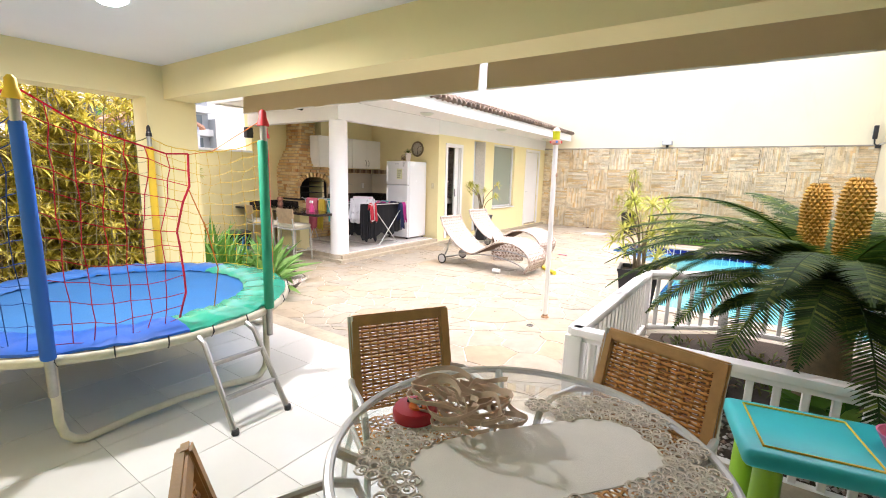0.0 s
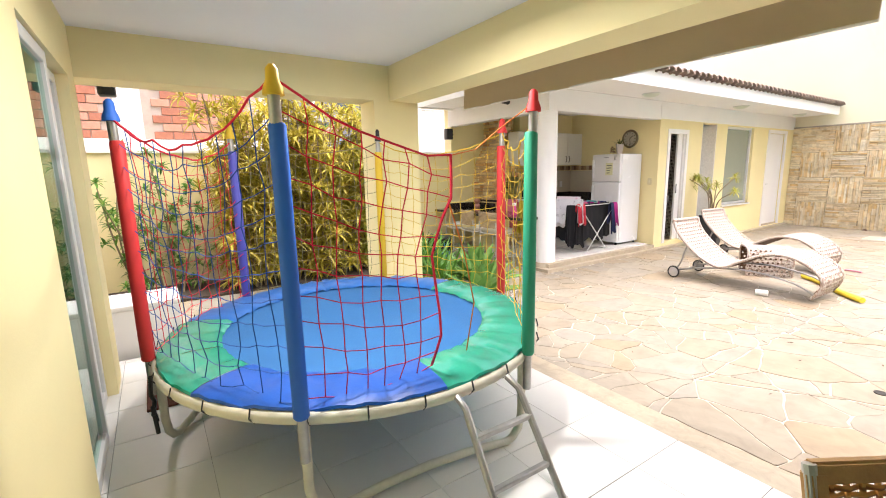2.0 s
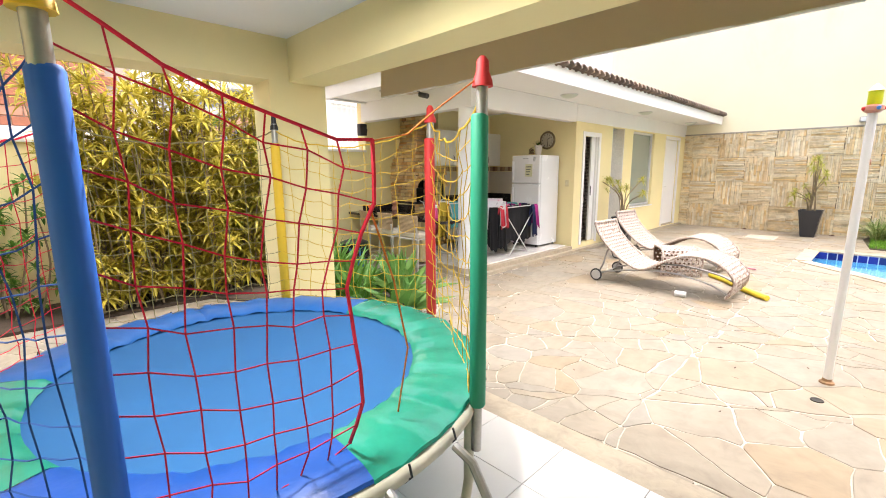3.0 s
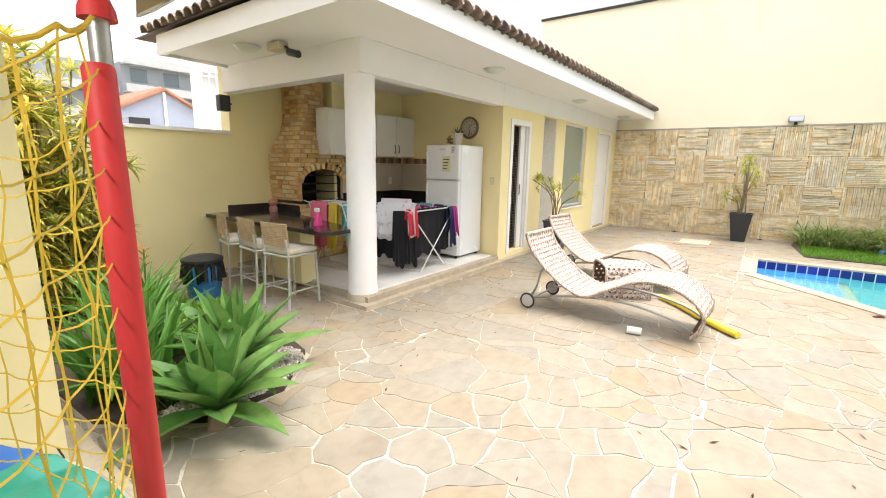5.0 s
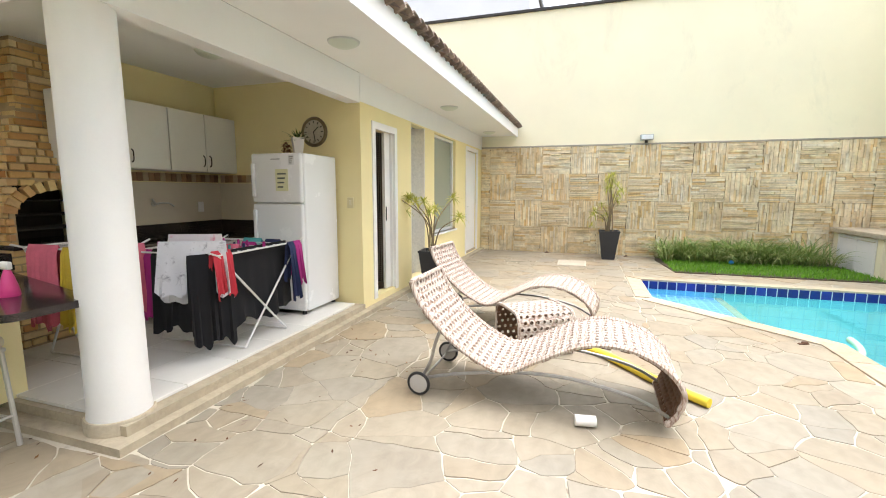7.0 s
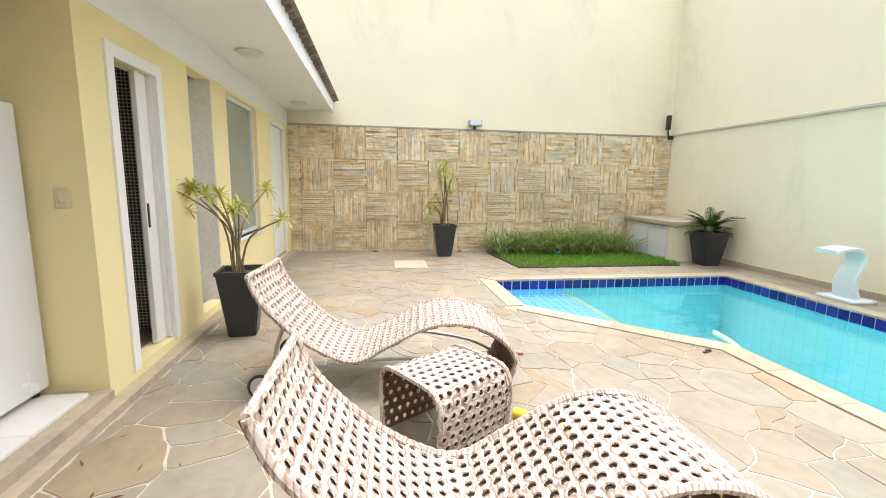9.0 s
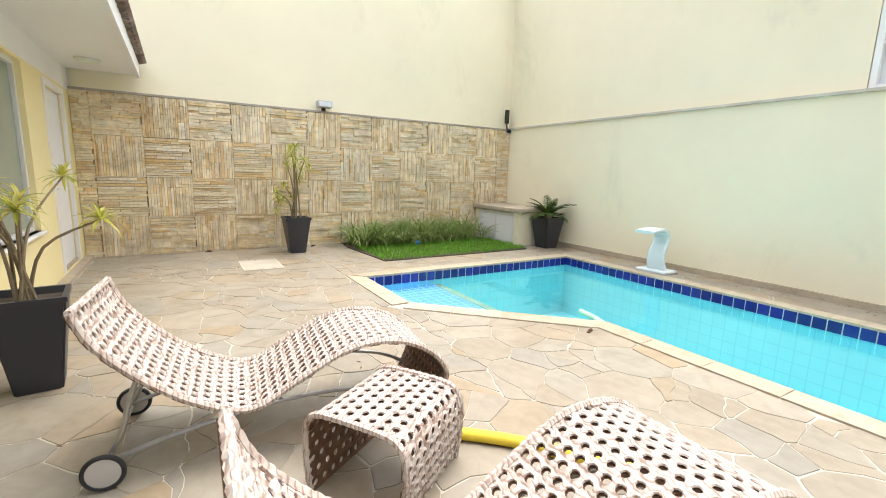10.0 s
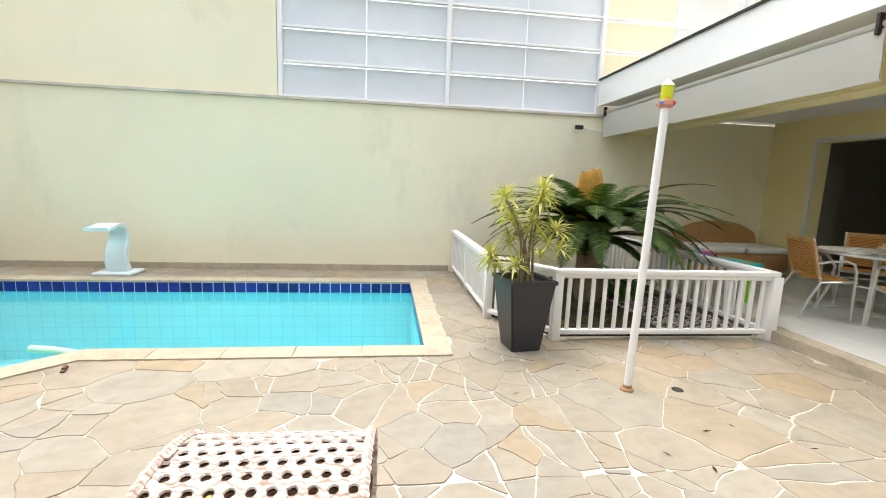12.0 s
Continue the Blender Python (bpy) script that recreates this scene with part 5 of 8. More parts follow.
BARK = surface("grey_brown_bark", (0.26, 0.20, 0.12), 0.85, 0.3, 14.0, 90.0, 0.8)
SOIL = surface("dark_soil", (0.07, 0.05, 0.035), 0.95, 0.35, 7.0, 90.0, 0.9)
POT = surface("anthracite_pot", (0.028, 0.030, 0.036), 0.4, 0.12, 3.0, 120.0, 0.1)


def pot(owner, top, foot, h):
    """A square tapered planter with a rim, and its soil."""
    bm = bmesh.new()
    a, c = top / 2, foot / 2
    rings = [(c, 0.0), (a, h - 0.03), (a + 0.008, h - 0.03), (a + 0.008, h), (a - 0.02, h), (a - 0.03, h - 0.05)]
    vs = [[bm.verts.new((sx * r, sy * r, z)) for sx, sy in ((-1, -1), (1, -1), (1, 1), (-1, 1))] for r, z in rings]
    for p, q in zip(vs, vs[1:]):
        for j in range(4):
            bm.faces.new((p[j], p[(j + 1) % 4], q[(j + 1) % 4], q[j]))
    bm.faces.new(vs[0][::-1])
    bmesh.ops.bevel(bm, geom=[e for e in bm.edges if abs(e.verts[0].co.z - e.verts[1].co.z) > 0.1], offset=0.012, segments=2, affect="EDGES")
    part("planter", bm, POT, owner, "anthracite square planter")
    bm = bmesh.new()
    box(bm, -a + 0.03, -a + 0.03, h - 0.06, a - 0.03, a - 0.03, h - 0.045)
    part("soil", bm, SOIL, owner)


def song_plant(at, label, stems, seed, spread, lo_h, hi_h, top=0.44, foot=0.27, h=0.60, leaves=16, length=0.2, turn=0.0, second=0.7):
    pl = thing("potted_plant", at, label, "potted plant", "planters with variegated shrubs", turn)
    pot(pl, top, foot, h)
    rnd = random.Random(seed)
    crown = bmesh.new()
    for k in range(stems):
        a = rnd.random() * 6.28
        r = spread * math.sqrt(rnd.random())
        tip = Vector((r * math.cos(a), r * math.sin(a), h + rnd.uniform(lo_h, hi_h)))
        base = Vector((rnd.uniform(-0.08, 0.08), rnd.uniform(-0.08, 0.08), h - 0.05))
        bend = base.lerp(tip, 0.5) + Vector((-0.25 * tip.x, -0.25 * tip.y, 0.08))
        bm = bmesh.new()
        line = smooth_line([base, bend, tip], 4)
        tube(bm, line, 0.012, 6, r_end=0.006)
        part("stem", bm, BARK, pl)
        rosette(crown, tip, int(leaves * 1.35), length, 0.023, rnd, -0.5, 1.3, 0.9)
        if rnd.random() < second:
            q = tip + Vector((rnd.uniform(-0.12, 0.12), rnd.uniform(-0.12, 0.12), rnd.uniform(-0.22, -0.06)))
            rosette(crown, q, leaves, length * 0.9, 0.021, rnd, -0.4, 1.2, 0.9)
    part("crown", crown, SONG, pl, "yellow and green striped leaf tufts", smooth=False)
    return pl


song_plant((-5.04, 9.72, 0.0), "sparse variegated shrub with bare stems in a dark square planter", 9, 11, 0.50, 0.42, 0.74, top=0.36, foot=0.23, leaves=18, length=0.17, turn=6, second=0.12)
song_plant((-2.54, 13.80, 0.0), "tall thin variegated shrub in a dark square planter", 13, 21, 0.36, 0.12, 1.15, top=0.40, foot=0.25, leaves=14, length=0.19, second=0.5)
song_plant((-0.71, 5.50, 0.0), "bushy variegated shrub in a dark square planter by the railing", 13, 8, 0.30, 0.10, 0.74, top=0.39, foot=0.25, leaves=20, length=0.21, turn=8, second=0.5)


def frond(bm, root, heading, rise, length, droop, leaflet, rnd, seg=22):
    """A feather leaf: a curved rib with narrow leaflets on both sides."""
    root = Vector(root)
    h = Vector((math.cos(heading), math.sin(heading), 0))
    sidev = Vector((-h.y, h.x, 0))
    p, ang, rib = root.copy(), rise, []
    for i in range(seg + 1):
        rib.append((p.copy(), ang))
        p = p + (h * math.cos(ang) + Vector((0, 0, math.sin(ang)))) * (length / seg)
        ang -= droop / seg
    tube(bm, [q for q, _ in rib[::3]] + [rib[-1][0]], 0.008, 4, r_end=0.003)
    for i in range(2, seg + 1):
        q, ang = rib[i]
        t = i / seg
        ln = leaflet * (math.sin(math.pi * min(1, t * 0.9 + 0.12)) ** 0.6 + 0.1)
        f = h * math.cos(ang) + Vector((0, 0, math.sin(ang)))
        up = Vector((-h.x * math.sin(ang), -h.y * math.sin(ang), math.cos(ang)))
        for s in (-1, 1):
            for half in (0.0, 0.5):
                o = q + f * (half * length / seg)
                d = (sidev * s * 0.85 + f * 0.5 + up * 0.22).normalized()
                tip = o + d * ln * rnd.uniform(0.9, 1.05) - Vector((0, 0, 0.3 * ln))
                w = f * 0.0085
                v = [bm.verts.new(c) for c in (o - w, o + w, o.lerp(tip, 0.6) + w * 0.8 + up * 0.006, tip, o.lerp(tip, 0.6) - w * 0.8 + up * 0.006)]
                bm.faces.new((v[0], v[1], v[2], v[4]))
                bm.faces.new((v[4], v[2], v[3]))


small = thing("potted_cycad", (2.05, 12.55, 0.0), "young cycad palm in a dark square planter", "potted plant", "planters with variegated shrubs")
pot(small, 0.46, 0.30, 0.60)
rnd = random.Random(4)
bm = bmesh.new()
for k in range(22):
    frond(bm, (0, 0, 0.60), k * 2.4, rnd.uniform(0.35, 1.3), rnd.uniform(0.48, 0.64), 1.1, 0.12, rnd, 14)
part("crown", bm, CYCAD_LEAF, small, "crown of stiff dark green fronds", smooth=False)
bm = bmesh.new()
lathe(bm, [(0.06, 0.54), (0.075, 0.58), (0.05, 0.63), (0.0005, 0.65)], 12)
part("trunk", bm, BARK, small)

# ---- railed planting bed with the old cycad ----
RAILS = [((-0.60, 3.06), (-0.56, 5.14)), ((-0.56, 5.14), (0.10, 5.60)), ((0.10, 5.60), (2.45, 5.60)), ((-0.60, 3.06), (2.45, 3.10))]
rail = thing("railing", (0.0, 0.0, 0.0), "white painted wooden balustrade round the planting bed", "railing")
for (xa, ya), (xb, yb) in RAILS:
    a, c = Vector((xa, ya, 0)), Vector((xb, yb, 0))
    d = c - a
    ang = math.degrees(math.atan2(d.y, d.x))
    for z0, z1, w, nm in ((0.60, 0.645, 0.045, "top_rail"), (0.565, 0.60, 0.028, "sub_rail"), (0.055, 0.10, 0.03, "bottom_rail")):
        bm = bmesh.new()
        rbox(bm, -0.02, -w, z0, d.length + 0.02, w, z1, 0.008, 2)
        bm.transform(pose(xa, ya, 0.0, 0, 0, ang))
        part(nm, bm, WHITE, rail)
    n = int(d.length / 0.108)
    for k in range(1, n):
        bm = bmesh.new()
        rbox(bm, -0.017, -0.012, 0.095, 0.017, 0.012, 0.57, 0.004, 1)
        q = a.lerp(c, k / n)
        bm.transform(pose(q.x, q.y, 0, 0, 0, ang))
        part("baluster", bm, WHITE, rail)
for x, y, w in ((-0.60, 3.06, 0.05), (-0.56, 5.14, 0.04), (0.10, 5.60, 0.04), (2.44, 5.60, 0.03), (2.44, 3.10, 0.03), (0.95, 3.08, 0.03), (1.3, 5.60, 0.03)):
    bm = bmesh.new()
    rbox(bm, x - w, y - w, -0.01, x + w, y + w, 0.60, 0.006, 2)
    part("post", bm, WHITE, rail)
bm = bmesh.new()
prism(bm, [(-0.50, 3.12), (2.49, 3.12), (2.49, 5.54), (0.13, 5.54), (-0.47, 5.10)], -0.02, 0.035)
bed = setting("planting_bed", bm, SOIL, "dark soil bed behind the white balustrade", "soil bed")
bm = bmesh.new()
rnd = random.Random(77)
for k in range(1700):
    x, y, s = rnd.uniform(-0.45, 1.6), rnd.uniform(3.14, 4.0), rnd.uniform(0.008, 0.02)
    r0 = rnd.random() * 3
    vs = [bm.verts.new((x + s * math.cos(r0 + a), y + s * math.sin(r0 + a), 0.036)) for a in (0, 1.57, 3.14, 4.71)]
    tp = bm.verts.new((x, y, 0.036 + s * 0.9))
    for j in range(4):
        bm.faces.new((vs[j], vs[(j + 1) % 4], tp))
tagged(made("bed_gravel", bm, pieces_mat("mixed_gravel", [(0.62, 0.58, 0.52), (0.40, 0.34, 0.28), (0.72, 0.70, 0.66), (0.34, 0.20, 0.14)], 0.8, 40.0, island=True)), "pale mixed gravel spread over the bed", "gravel", kind="stuff")
bm = bmesh.new()
for k in range(420):
    x, y = rnd.uniform(-0.40, 0.9), rnd.uniform(4.1, 5.1)
    blade(bm, (x, y, 0.03), rnd.random() * 6.3, rnd.uniform(0.5, 1.3), rnd.uniform(0.05, 0.13), 0.02, 0.8, 0.2, 2)
tagged(made("bed_weeds", bm, leaf_mat("ground_cover", (0.10, 0.09, 0.03), (0.12, 0.18, 0.05), (0.30, 0.14, 0.05))), "low green and reddish ground cover on the soil", "ground cover", kind="stuff")
cyc = thing("cycad_palm", (0.68, 4.25, 0.02), "large old cycad with two tall golden cones in the bed", "cycad")
bm = bmesh.new()
lathe(bm, [(0.15, 0.0), (0.17, 0.2), (0.15, 0.5), (0.17, 0.7), (0.14, 0.88), (0.02, 0.96)], 16)
part("trunk", bm, BARK, cyc, "rough dark trunk")
bm = bmesh.new()
rnd = random.Random(12)
for k in range(70):
    t = k / 69
    frond(bm, (0.08 * math.cos(k * 2.4), 0.08 * math.sin(k * 2.4), 0.86), k * 2.39996 + rnd.uniform(-0.1, 0.1), 0.34 + 0.70 * t + rnd.uniform(-0.12, 0.12), rnd.uniform(1.2, 1.5) * (1 - 0.12 * t), 1.3 - 0.1 * t, 0.16, rnd, 34)
for k in range(22):
    frond(bm, (0.1 * math.cos(k * 2.4), 0.1 * math.sin(k * 2.4), 0.72 + 0.1 * rnd.random()), k * 2.39996 + 0.5, rnd.uniform(0.15, 0.5), rnd.uniform(0.6, 0.85), rnd.uniform(0.6, 1.0), 0.15, rnd, 24)
part("crown", bm, CYCAD_LEAF, cyc, "crown of long arching fronds", smooth=False)
CONE = surface("golden_cone_scales", (0.62, 0.36, 0.06), 0.7, 0.3, 18.0, 60.0, 0.6)
for x, y, hh, r in ((0.04, 0.0, 0.62, 0.074), (-0.13, 0.20, 0.58, 0.07)):
    bm = bmesh.new()
    rows, per = 26, 14
    for i in range(rows):
        t = (i + 0.5) / rows
        rr = r * (math.sin(math.pi * min(1.0, 0.22 + 0.78 * (1 - t) ** 0.75 + 0.0)) ** 0.55 if t > 0.5 else (0.75 + 0.5 * t))
        rr = min(rr, r)
        if t > 0.75:
            rr = r * math.sqrt(max(0.02, 1 - ((t - 0.75) / 0.27) ** 2)) * 0.97
        for j in range(per):
            a = 2 * math.pi * (j + 0.5 * (i % 2)) / per
            c = Vector((x + rr * math.cos(a), y + rr * math.sin(a), 0.93 + hh * t))
            o = Vector((math.cos(a), math.sin(a), 0.15))
            tx = Vector((-math.sin(a), math.cos(a), 0))
            w, h2 = rr * math.pi / per * 0.95, hh / rows * 0.85
            q = [bm.verts.new(p) for p in (c - tx * w, c + Vector((0, 0, -h2)), c + tx * w, c + Vector((0, 0, h2)), c + o * 0.022)]
            for s in range(4):
                bm.faces.new((q[s], q[(s + 1) % 4], q[4]))
    lathe(bm, [(r * 0.8, 0.80), (r * 0.9, 0.93 + hh * 0.6), (r * 0.5, 0.93 + hh * 0.92), (0.001, 0.93 + hh * 0.98)], 12, (x, y, 0))
    part("cone", bm, CONE, cyc, "golden scaly seed cone", smooth=False)
under = thing("broadleaf_shrub", (0.98, 3.62, 0.03), "low broad glossy green leaves under the cycad", "shrub")
bm = bmesh.new()
for k in range(34):
    rnd2 = rnd.random() * 6.28
    blade(bm, (rnd.uniform(-0.45, 0.45), rnd.uniform(-0.2, 0.3), 0.0), rnd2, rnd.uniform(0.5, 1.2), rnd.uniform(0.35, 0.6), rnd.uniform(0.10, 0.17), 1.3, 0.12, 5, 0.15)
part("foliage", bm, BROAD_LEAF, under, smooth=True)

# ---- pool surroundings ----
fallm = surface("white_gelcoat", (0.72, 0.82, 0.84), 0.25, 0.05, 2.0, 40.0, 0.02)
fall = thing("water_spout", (1.98, 10.15, 0.0), "white fibreglass swan-neck pool spout on the coping", "pool spout")
bm = bmesh.new()
spine = smooth_line([(0.08, 0, 0.03), (0.03, 0, 0.16), (0.04, 0, 0.30), (0.11, 0, 0.44), (0.13, 0, 0.55), (0.06, 0, 0.635), (-0.08, 0, 0.66), (-0.22, 0, 0.65), (-0.34, 0, 0.635)], 4)
rings = []
for i, p in enumerate(spine):
    t = i / (len(spine) - 1)
    d = (spine[min(i + 1, len(spine) - 1)] - spine[max(i - 1, 0)]).normalized()
    nrm = Vector((-d.z, 0, d.x))
    hw, th = 0.115 + 0.06 * abs(t - 0.5), 0.05 * (1 - 0.55 * t)
    rings.append([bm.verts.new(p + Vector((0, sy * hw, 0)) + nrm * sn * th) for sy, sn in ((-1, -0.6), (-0.85, -1), (0.85, -1), (1, -0.6), (1, 0.6), (0.85, 1), (-0.85, 1), (-1, 0.6))])
for a, c in zip(rings, rings[1:]):
    for j in range(8):
        bm.faces.new((a[j], a[(j + 1) % 8], c[(j + 1) % 8], c[j]))
bm.faces.new(rings[0][::-1])
bm.faces.new(rings[-1])
part("spout", bm, fallm, fall)
bm = bmesh.new()
rbox(bm, -0.12, -0.24, 0.0, 0.24, 0.24, 0.045, 0.02, 2)
part("base", bm, fallm, fall)
house2 = thing("pump_house", (1.56, 12.85, 0.0), "low pump house with beige slab and white louvred door", "pump house")
bm = bmesh.new()
box(bm, 0.02, 0.0, 0.0, 0.92, 0.10, 0.66)
box(bm, 0.02, 0.10, 0.0, 0.10, 0.16, 0.66)
box(bm, 0.02, 1.36, 0.0, 0.92, 1.52, 0.66)
part("masonry", bm, CREAM, house2, smooth=False)
bm = bmesh.new()
rbox(bm, -0.06, -0.05, 0.66, 0.92, 1.52, 0.75, 0.012, 2)
part("slab", bm, COPING, house2, "beige stone slab")
bm = bmesh.new()
for y0, y1, z0, z1 in ((0.17, 0.22, 0.02, 0.64), (0.74, 0.79, 0.02, 0.64), (1.30, 1.35, 0.02, 0.64), (0.22, 0.74, 0.02, 0.07), (0.79, 1.30, 0.02, 0.07), (0.22, 0.74, 0.59, 0.64), (0.79, 1.30, 0.59, 0.64)):
    box(bm, 0.02, y0, z0, 0.05, y1, z1)
door = part("louvre_door", bm, WHITE, house2, "white louvred door", smooth=False)
for k in range(15):
    for ya, yb in ((0.22, 0.74), (0.79, 1.30)):
        bm = bmesh.new()
        vs = box(bm, 0.022, ya, 0, 0.028, yb, 0.042)
        bm.transform(Matrix.Translation((0.0, 0, 0.075 + 0.034 * k)) @ Matrix.Rotation(radians(28), 4, "Y"))
        part("slat", bm, WHITE, door, smooth=False)
bm = bmesh.new()
prism(bm, [(-1.48, 12.47), (1.50, 12.50), (1.54, 14.40), (-1.55, 14.40), (-1.62, 13.9)], -0.012, 0.012)
setting("lawn_soil", bm, SOIL, "soil under the small lawn strip", "soil")
bm = bmesh.new()
rnd = random.Random(31)
for k in range(6400):
    x, y = rnd.uniform(-1.5, 1.5), rnd.uniform(12.49, 13.75)
    blade(bm, (x, y, 0.01), rnd.random() * 6.3, rnd.uniform(0.7, 1.5), rnd.uniform(0.05, 0.10), 0.010, 0.7, 0.15, 2)
tagged(made("lawn_grass", bm, GRASS_LEAF), "small lawn of bright green grass beside the pool", "grass", kind="stuff")
bm = bmesh.new()
for k in range(130):
    x, y = rnd.uniform(-1.5, 1.35), rnd.uniform(13.72, 14.25)
    for j in range(15):
        blade(bm, (x + rnd.uniform(-0.05, 0.05), y + rnd.uniform(-0.05, 0.05), 0.0), rnd.random() * 6.3, rnd.uniform(0.8, 1.5), rnd.uniform(0.50, 0.82), 0.018, rnd.uniform(1.2, 2.1), 0.2, 5)
tagged(made("border_lilies", bm, LILY_LEAF), "dense border of striped strap-leaved lilies along the stone wall", "border plants", kind="stuff")
wl = thing("wall_floodlight", (-1.86, 14.40, 2.52), "small grey wall floodlight above the stone cladding", "floodlight")
bm = bmesh.new()
rbox(bm, -0.13, -0.09, -0.015, 0.13, 0.06, 0.10, 0.012, 2)
part("housing", bm, surface("grey_housing", (0.42, 0.42, 0.41), 0.5), wl)
bm = bmesh.new()
rbox(bm, -0.11, -0.098, 0.0, 0.11, -0.088, 0.085, 0.004, 1)
part("lens", bm, FROST, wl)
bm = bmesh.new()
rbox(bm, -0.03, 0.0, -0.085, 0.03, 0.06, -0.01, 0.004, 1)
part("bracket", bm, DARK_METAL, wl)
for x, y, z in ((2.36, 14.38, 2.47),):
    cl = thing("corner_lamp", (x, y, z), "narrow black corner lamp fixed where the walls meet", "lamp")
    bm = bmesh.new()
    rbox(bm, -0.04, -0.04, 0.10, 0.04, 0.04, 0.40, 0.012, 2)
    part("body", bm, BLACK, cl)
    bm = bmesh.new()
    tube(bm, [(0, 0, 0.12), (0.01, 0.0, 0.0), (0.07, 0.03, -0.06)], 0.016, 8)
    part("arm", bm, BLACK, cl)
    bm = bmesh.new()
    rbox(bm, 0.03, -0.03, -0.10, 0.12, 0.09, -0.02, 0.01, 1)
    part("bracket", bm, BLACK, cl)
wcam = thing("security_camera", (2.40, 3.75, 2.26), "small dark security camera on a curved arm on the wall", "camera")
bm = bmesh.new()
tube(bm, smooth_line([(0.09, -0.5, 0.0), (-0.02, -0.40, -0.04), (-0.03, -0.2, -0.03), (-0.02, -0.05, 0.0)], 4), 0.010, 6)
part("arm", bm, WHITE, wcam)
bm = bmesh.new()
rbox(bm, -0.05, -0.05, -0.03, 0.02, 0.07, 0.03, 0.012, 2)
part("body", bm, DARK_METAL, wcam)


# ---- outdoor kitchen ----
m, nt, b = nodes_of("black_granite", 0.12)
nt.links.new(ramp(nt, noise_fac(nt, 160.0, 2.0), [(0.35, (0.012, 0.010, 0.010)), (0.55, (0.035, 0.028, 0.026)), (0.72, (0.16, 0.13, 0.11))]), b.inputs["Base Color"])
GRANITE = m
LAMINATE = surface("white_laminate", (0.78, 0.77, 0.72), 0.35, 0.04, 2.0, 60.0, 0.03)
SILVER = surface("brushed_steel", (0.60, 0.60, 0.58), 0.3, 0.08, 5.0, 150.0, 0.05, metal=0.85)
KZ = 0.13


def round_corner(pts, r, which):
    """A flat outline with one corner rounded off."""
    out = []
    n = len(pts)
    for i, p in enumerate(pts):
        if i != which:
            out.append(p)
            continue
        a, c = Vector(pts[i - 1]), Vector(pts[(i + 1) % n])
        q = Vector(p)
        da, dc = (a - q).normalized() * r, (c - q).normalized() * r
        for k in range(7):
            t = k / 6
            out.append(tuple((q + da) * (1 - t) ** 2 + q * 2 * t * (1 - t) + (q + dc) * t * t))
    return out


bar = thing("bar_counter", (-8.04, 5.24, 0.0), "polished black granite breakfast bar built out from the barbecue", "counter")
bm = bmesh.new()
prism(bm, round_corner([(0.0, 0.0), (2.40, 0.0), (2.40, 0.42), (0.70, 0.84), (0.70, 0.955), (0.0, 0.955)], 0.10, 1), 0.785, 0.825)
part("worktop", bm, GRANITE, bar, smooth=False)
bm = bmesh.new()
box(bm, 0.0, 0.30, 0.825, 0.02, 0.955, 0.915)
box(bm, 0.02, 0.935, 0.825, 0.68, 0.955, 0.915)
part("splashback", bm, GRANITE, bar, smooth=False)
bm = bmesh.new()
box(bm, 0.9, 0.28, KZ - 0.03, 1.6, 0.48, 0.785)
part("support_wall", bm, YELLOW, bar, smooth=False)
back = thing("kitchen_counter", (-7.46, 6.96, KZ), "black granite kitchen counter on white cupboards", "counter")
bm = bmesh.new()
rbox(bm, 0.0, 0.07, 0.72, 0.60, 1.465, 0.76, 0.008, 2)
part("worktop", bm, GRANITE, back)
bm = bmesh.new()
box(bm, 0.0, 0.07, 0.76, 0.02, 1.465, 0.92)
box(bm, 0.02, 1.445, 0.76, 0.58, 1.465, 0.92)
part("splashback", bm, GRANITE, back, smooth=False)
bm = bmesh.new()
box(bm, 0.0, 0.07, 0.08, 0.52, 1.46, 0.72)
part("body", bm, LAMINATE, back, smooth=False)
for k in range(3):
    bm = bmesh.new()
    rbox(bm, 0.52, (0.08 if k == 0 else 0.01) + 0.487 * k, 0.09, 0.54, 0.487 * (k + 1) - 0.005, 0.71, 0.004, 1)
    part("door", bm, LAMINATE, back)
bm = bmesh.new()
box(bm, -7.46, 7.03, 1.045, -7.445, 8.43, 1.50)
box(bm, -7.445, 8.415, 1.045, -6.36, 8.43, 1.50)
setting("wall_tiles", bm, surface("beige_wall_tile", (0.62, 0.55, 0.44), 0.3, 0.08, 1.5, 40.0, 0.03), "beige tiled splash wall behind the counter", "wall tiles")
border = setting("tile_border", bmesh.new(), COPING, "brown mosaic border strip", "tile border")
BORDER_TILE = [box_mesh("border_tile", 0.012, 0.062, 0.09, 0.002, surface("border_tile_" + w, c, 0.4, 0.2, 10.0, 60.0, 0.2)) for w, c in (("brown", (0.26, 0.15, 0.08)), ("sand", (0.52, 0.40, 0.26)), ("ochre", (0.40, 0.25, 0.13)))]
for k in range(22):
    piece("tile", BORDER_TILE[(k * 7) % 3], border, pose(-7.452, 6.98 + 0.066 * k, 1.51))
for k in range(15):
    piece("tile", BORDER_TILE[(k * 5 + 1) % 3], border, pose(-7.40 + 0.066 * k, 8.422, 1.51, 0, 0, 90))
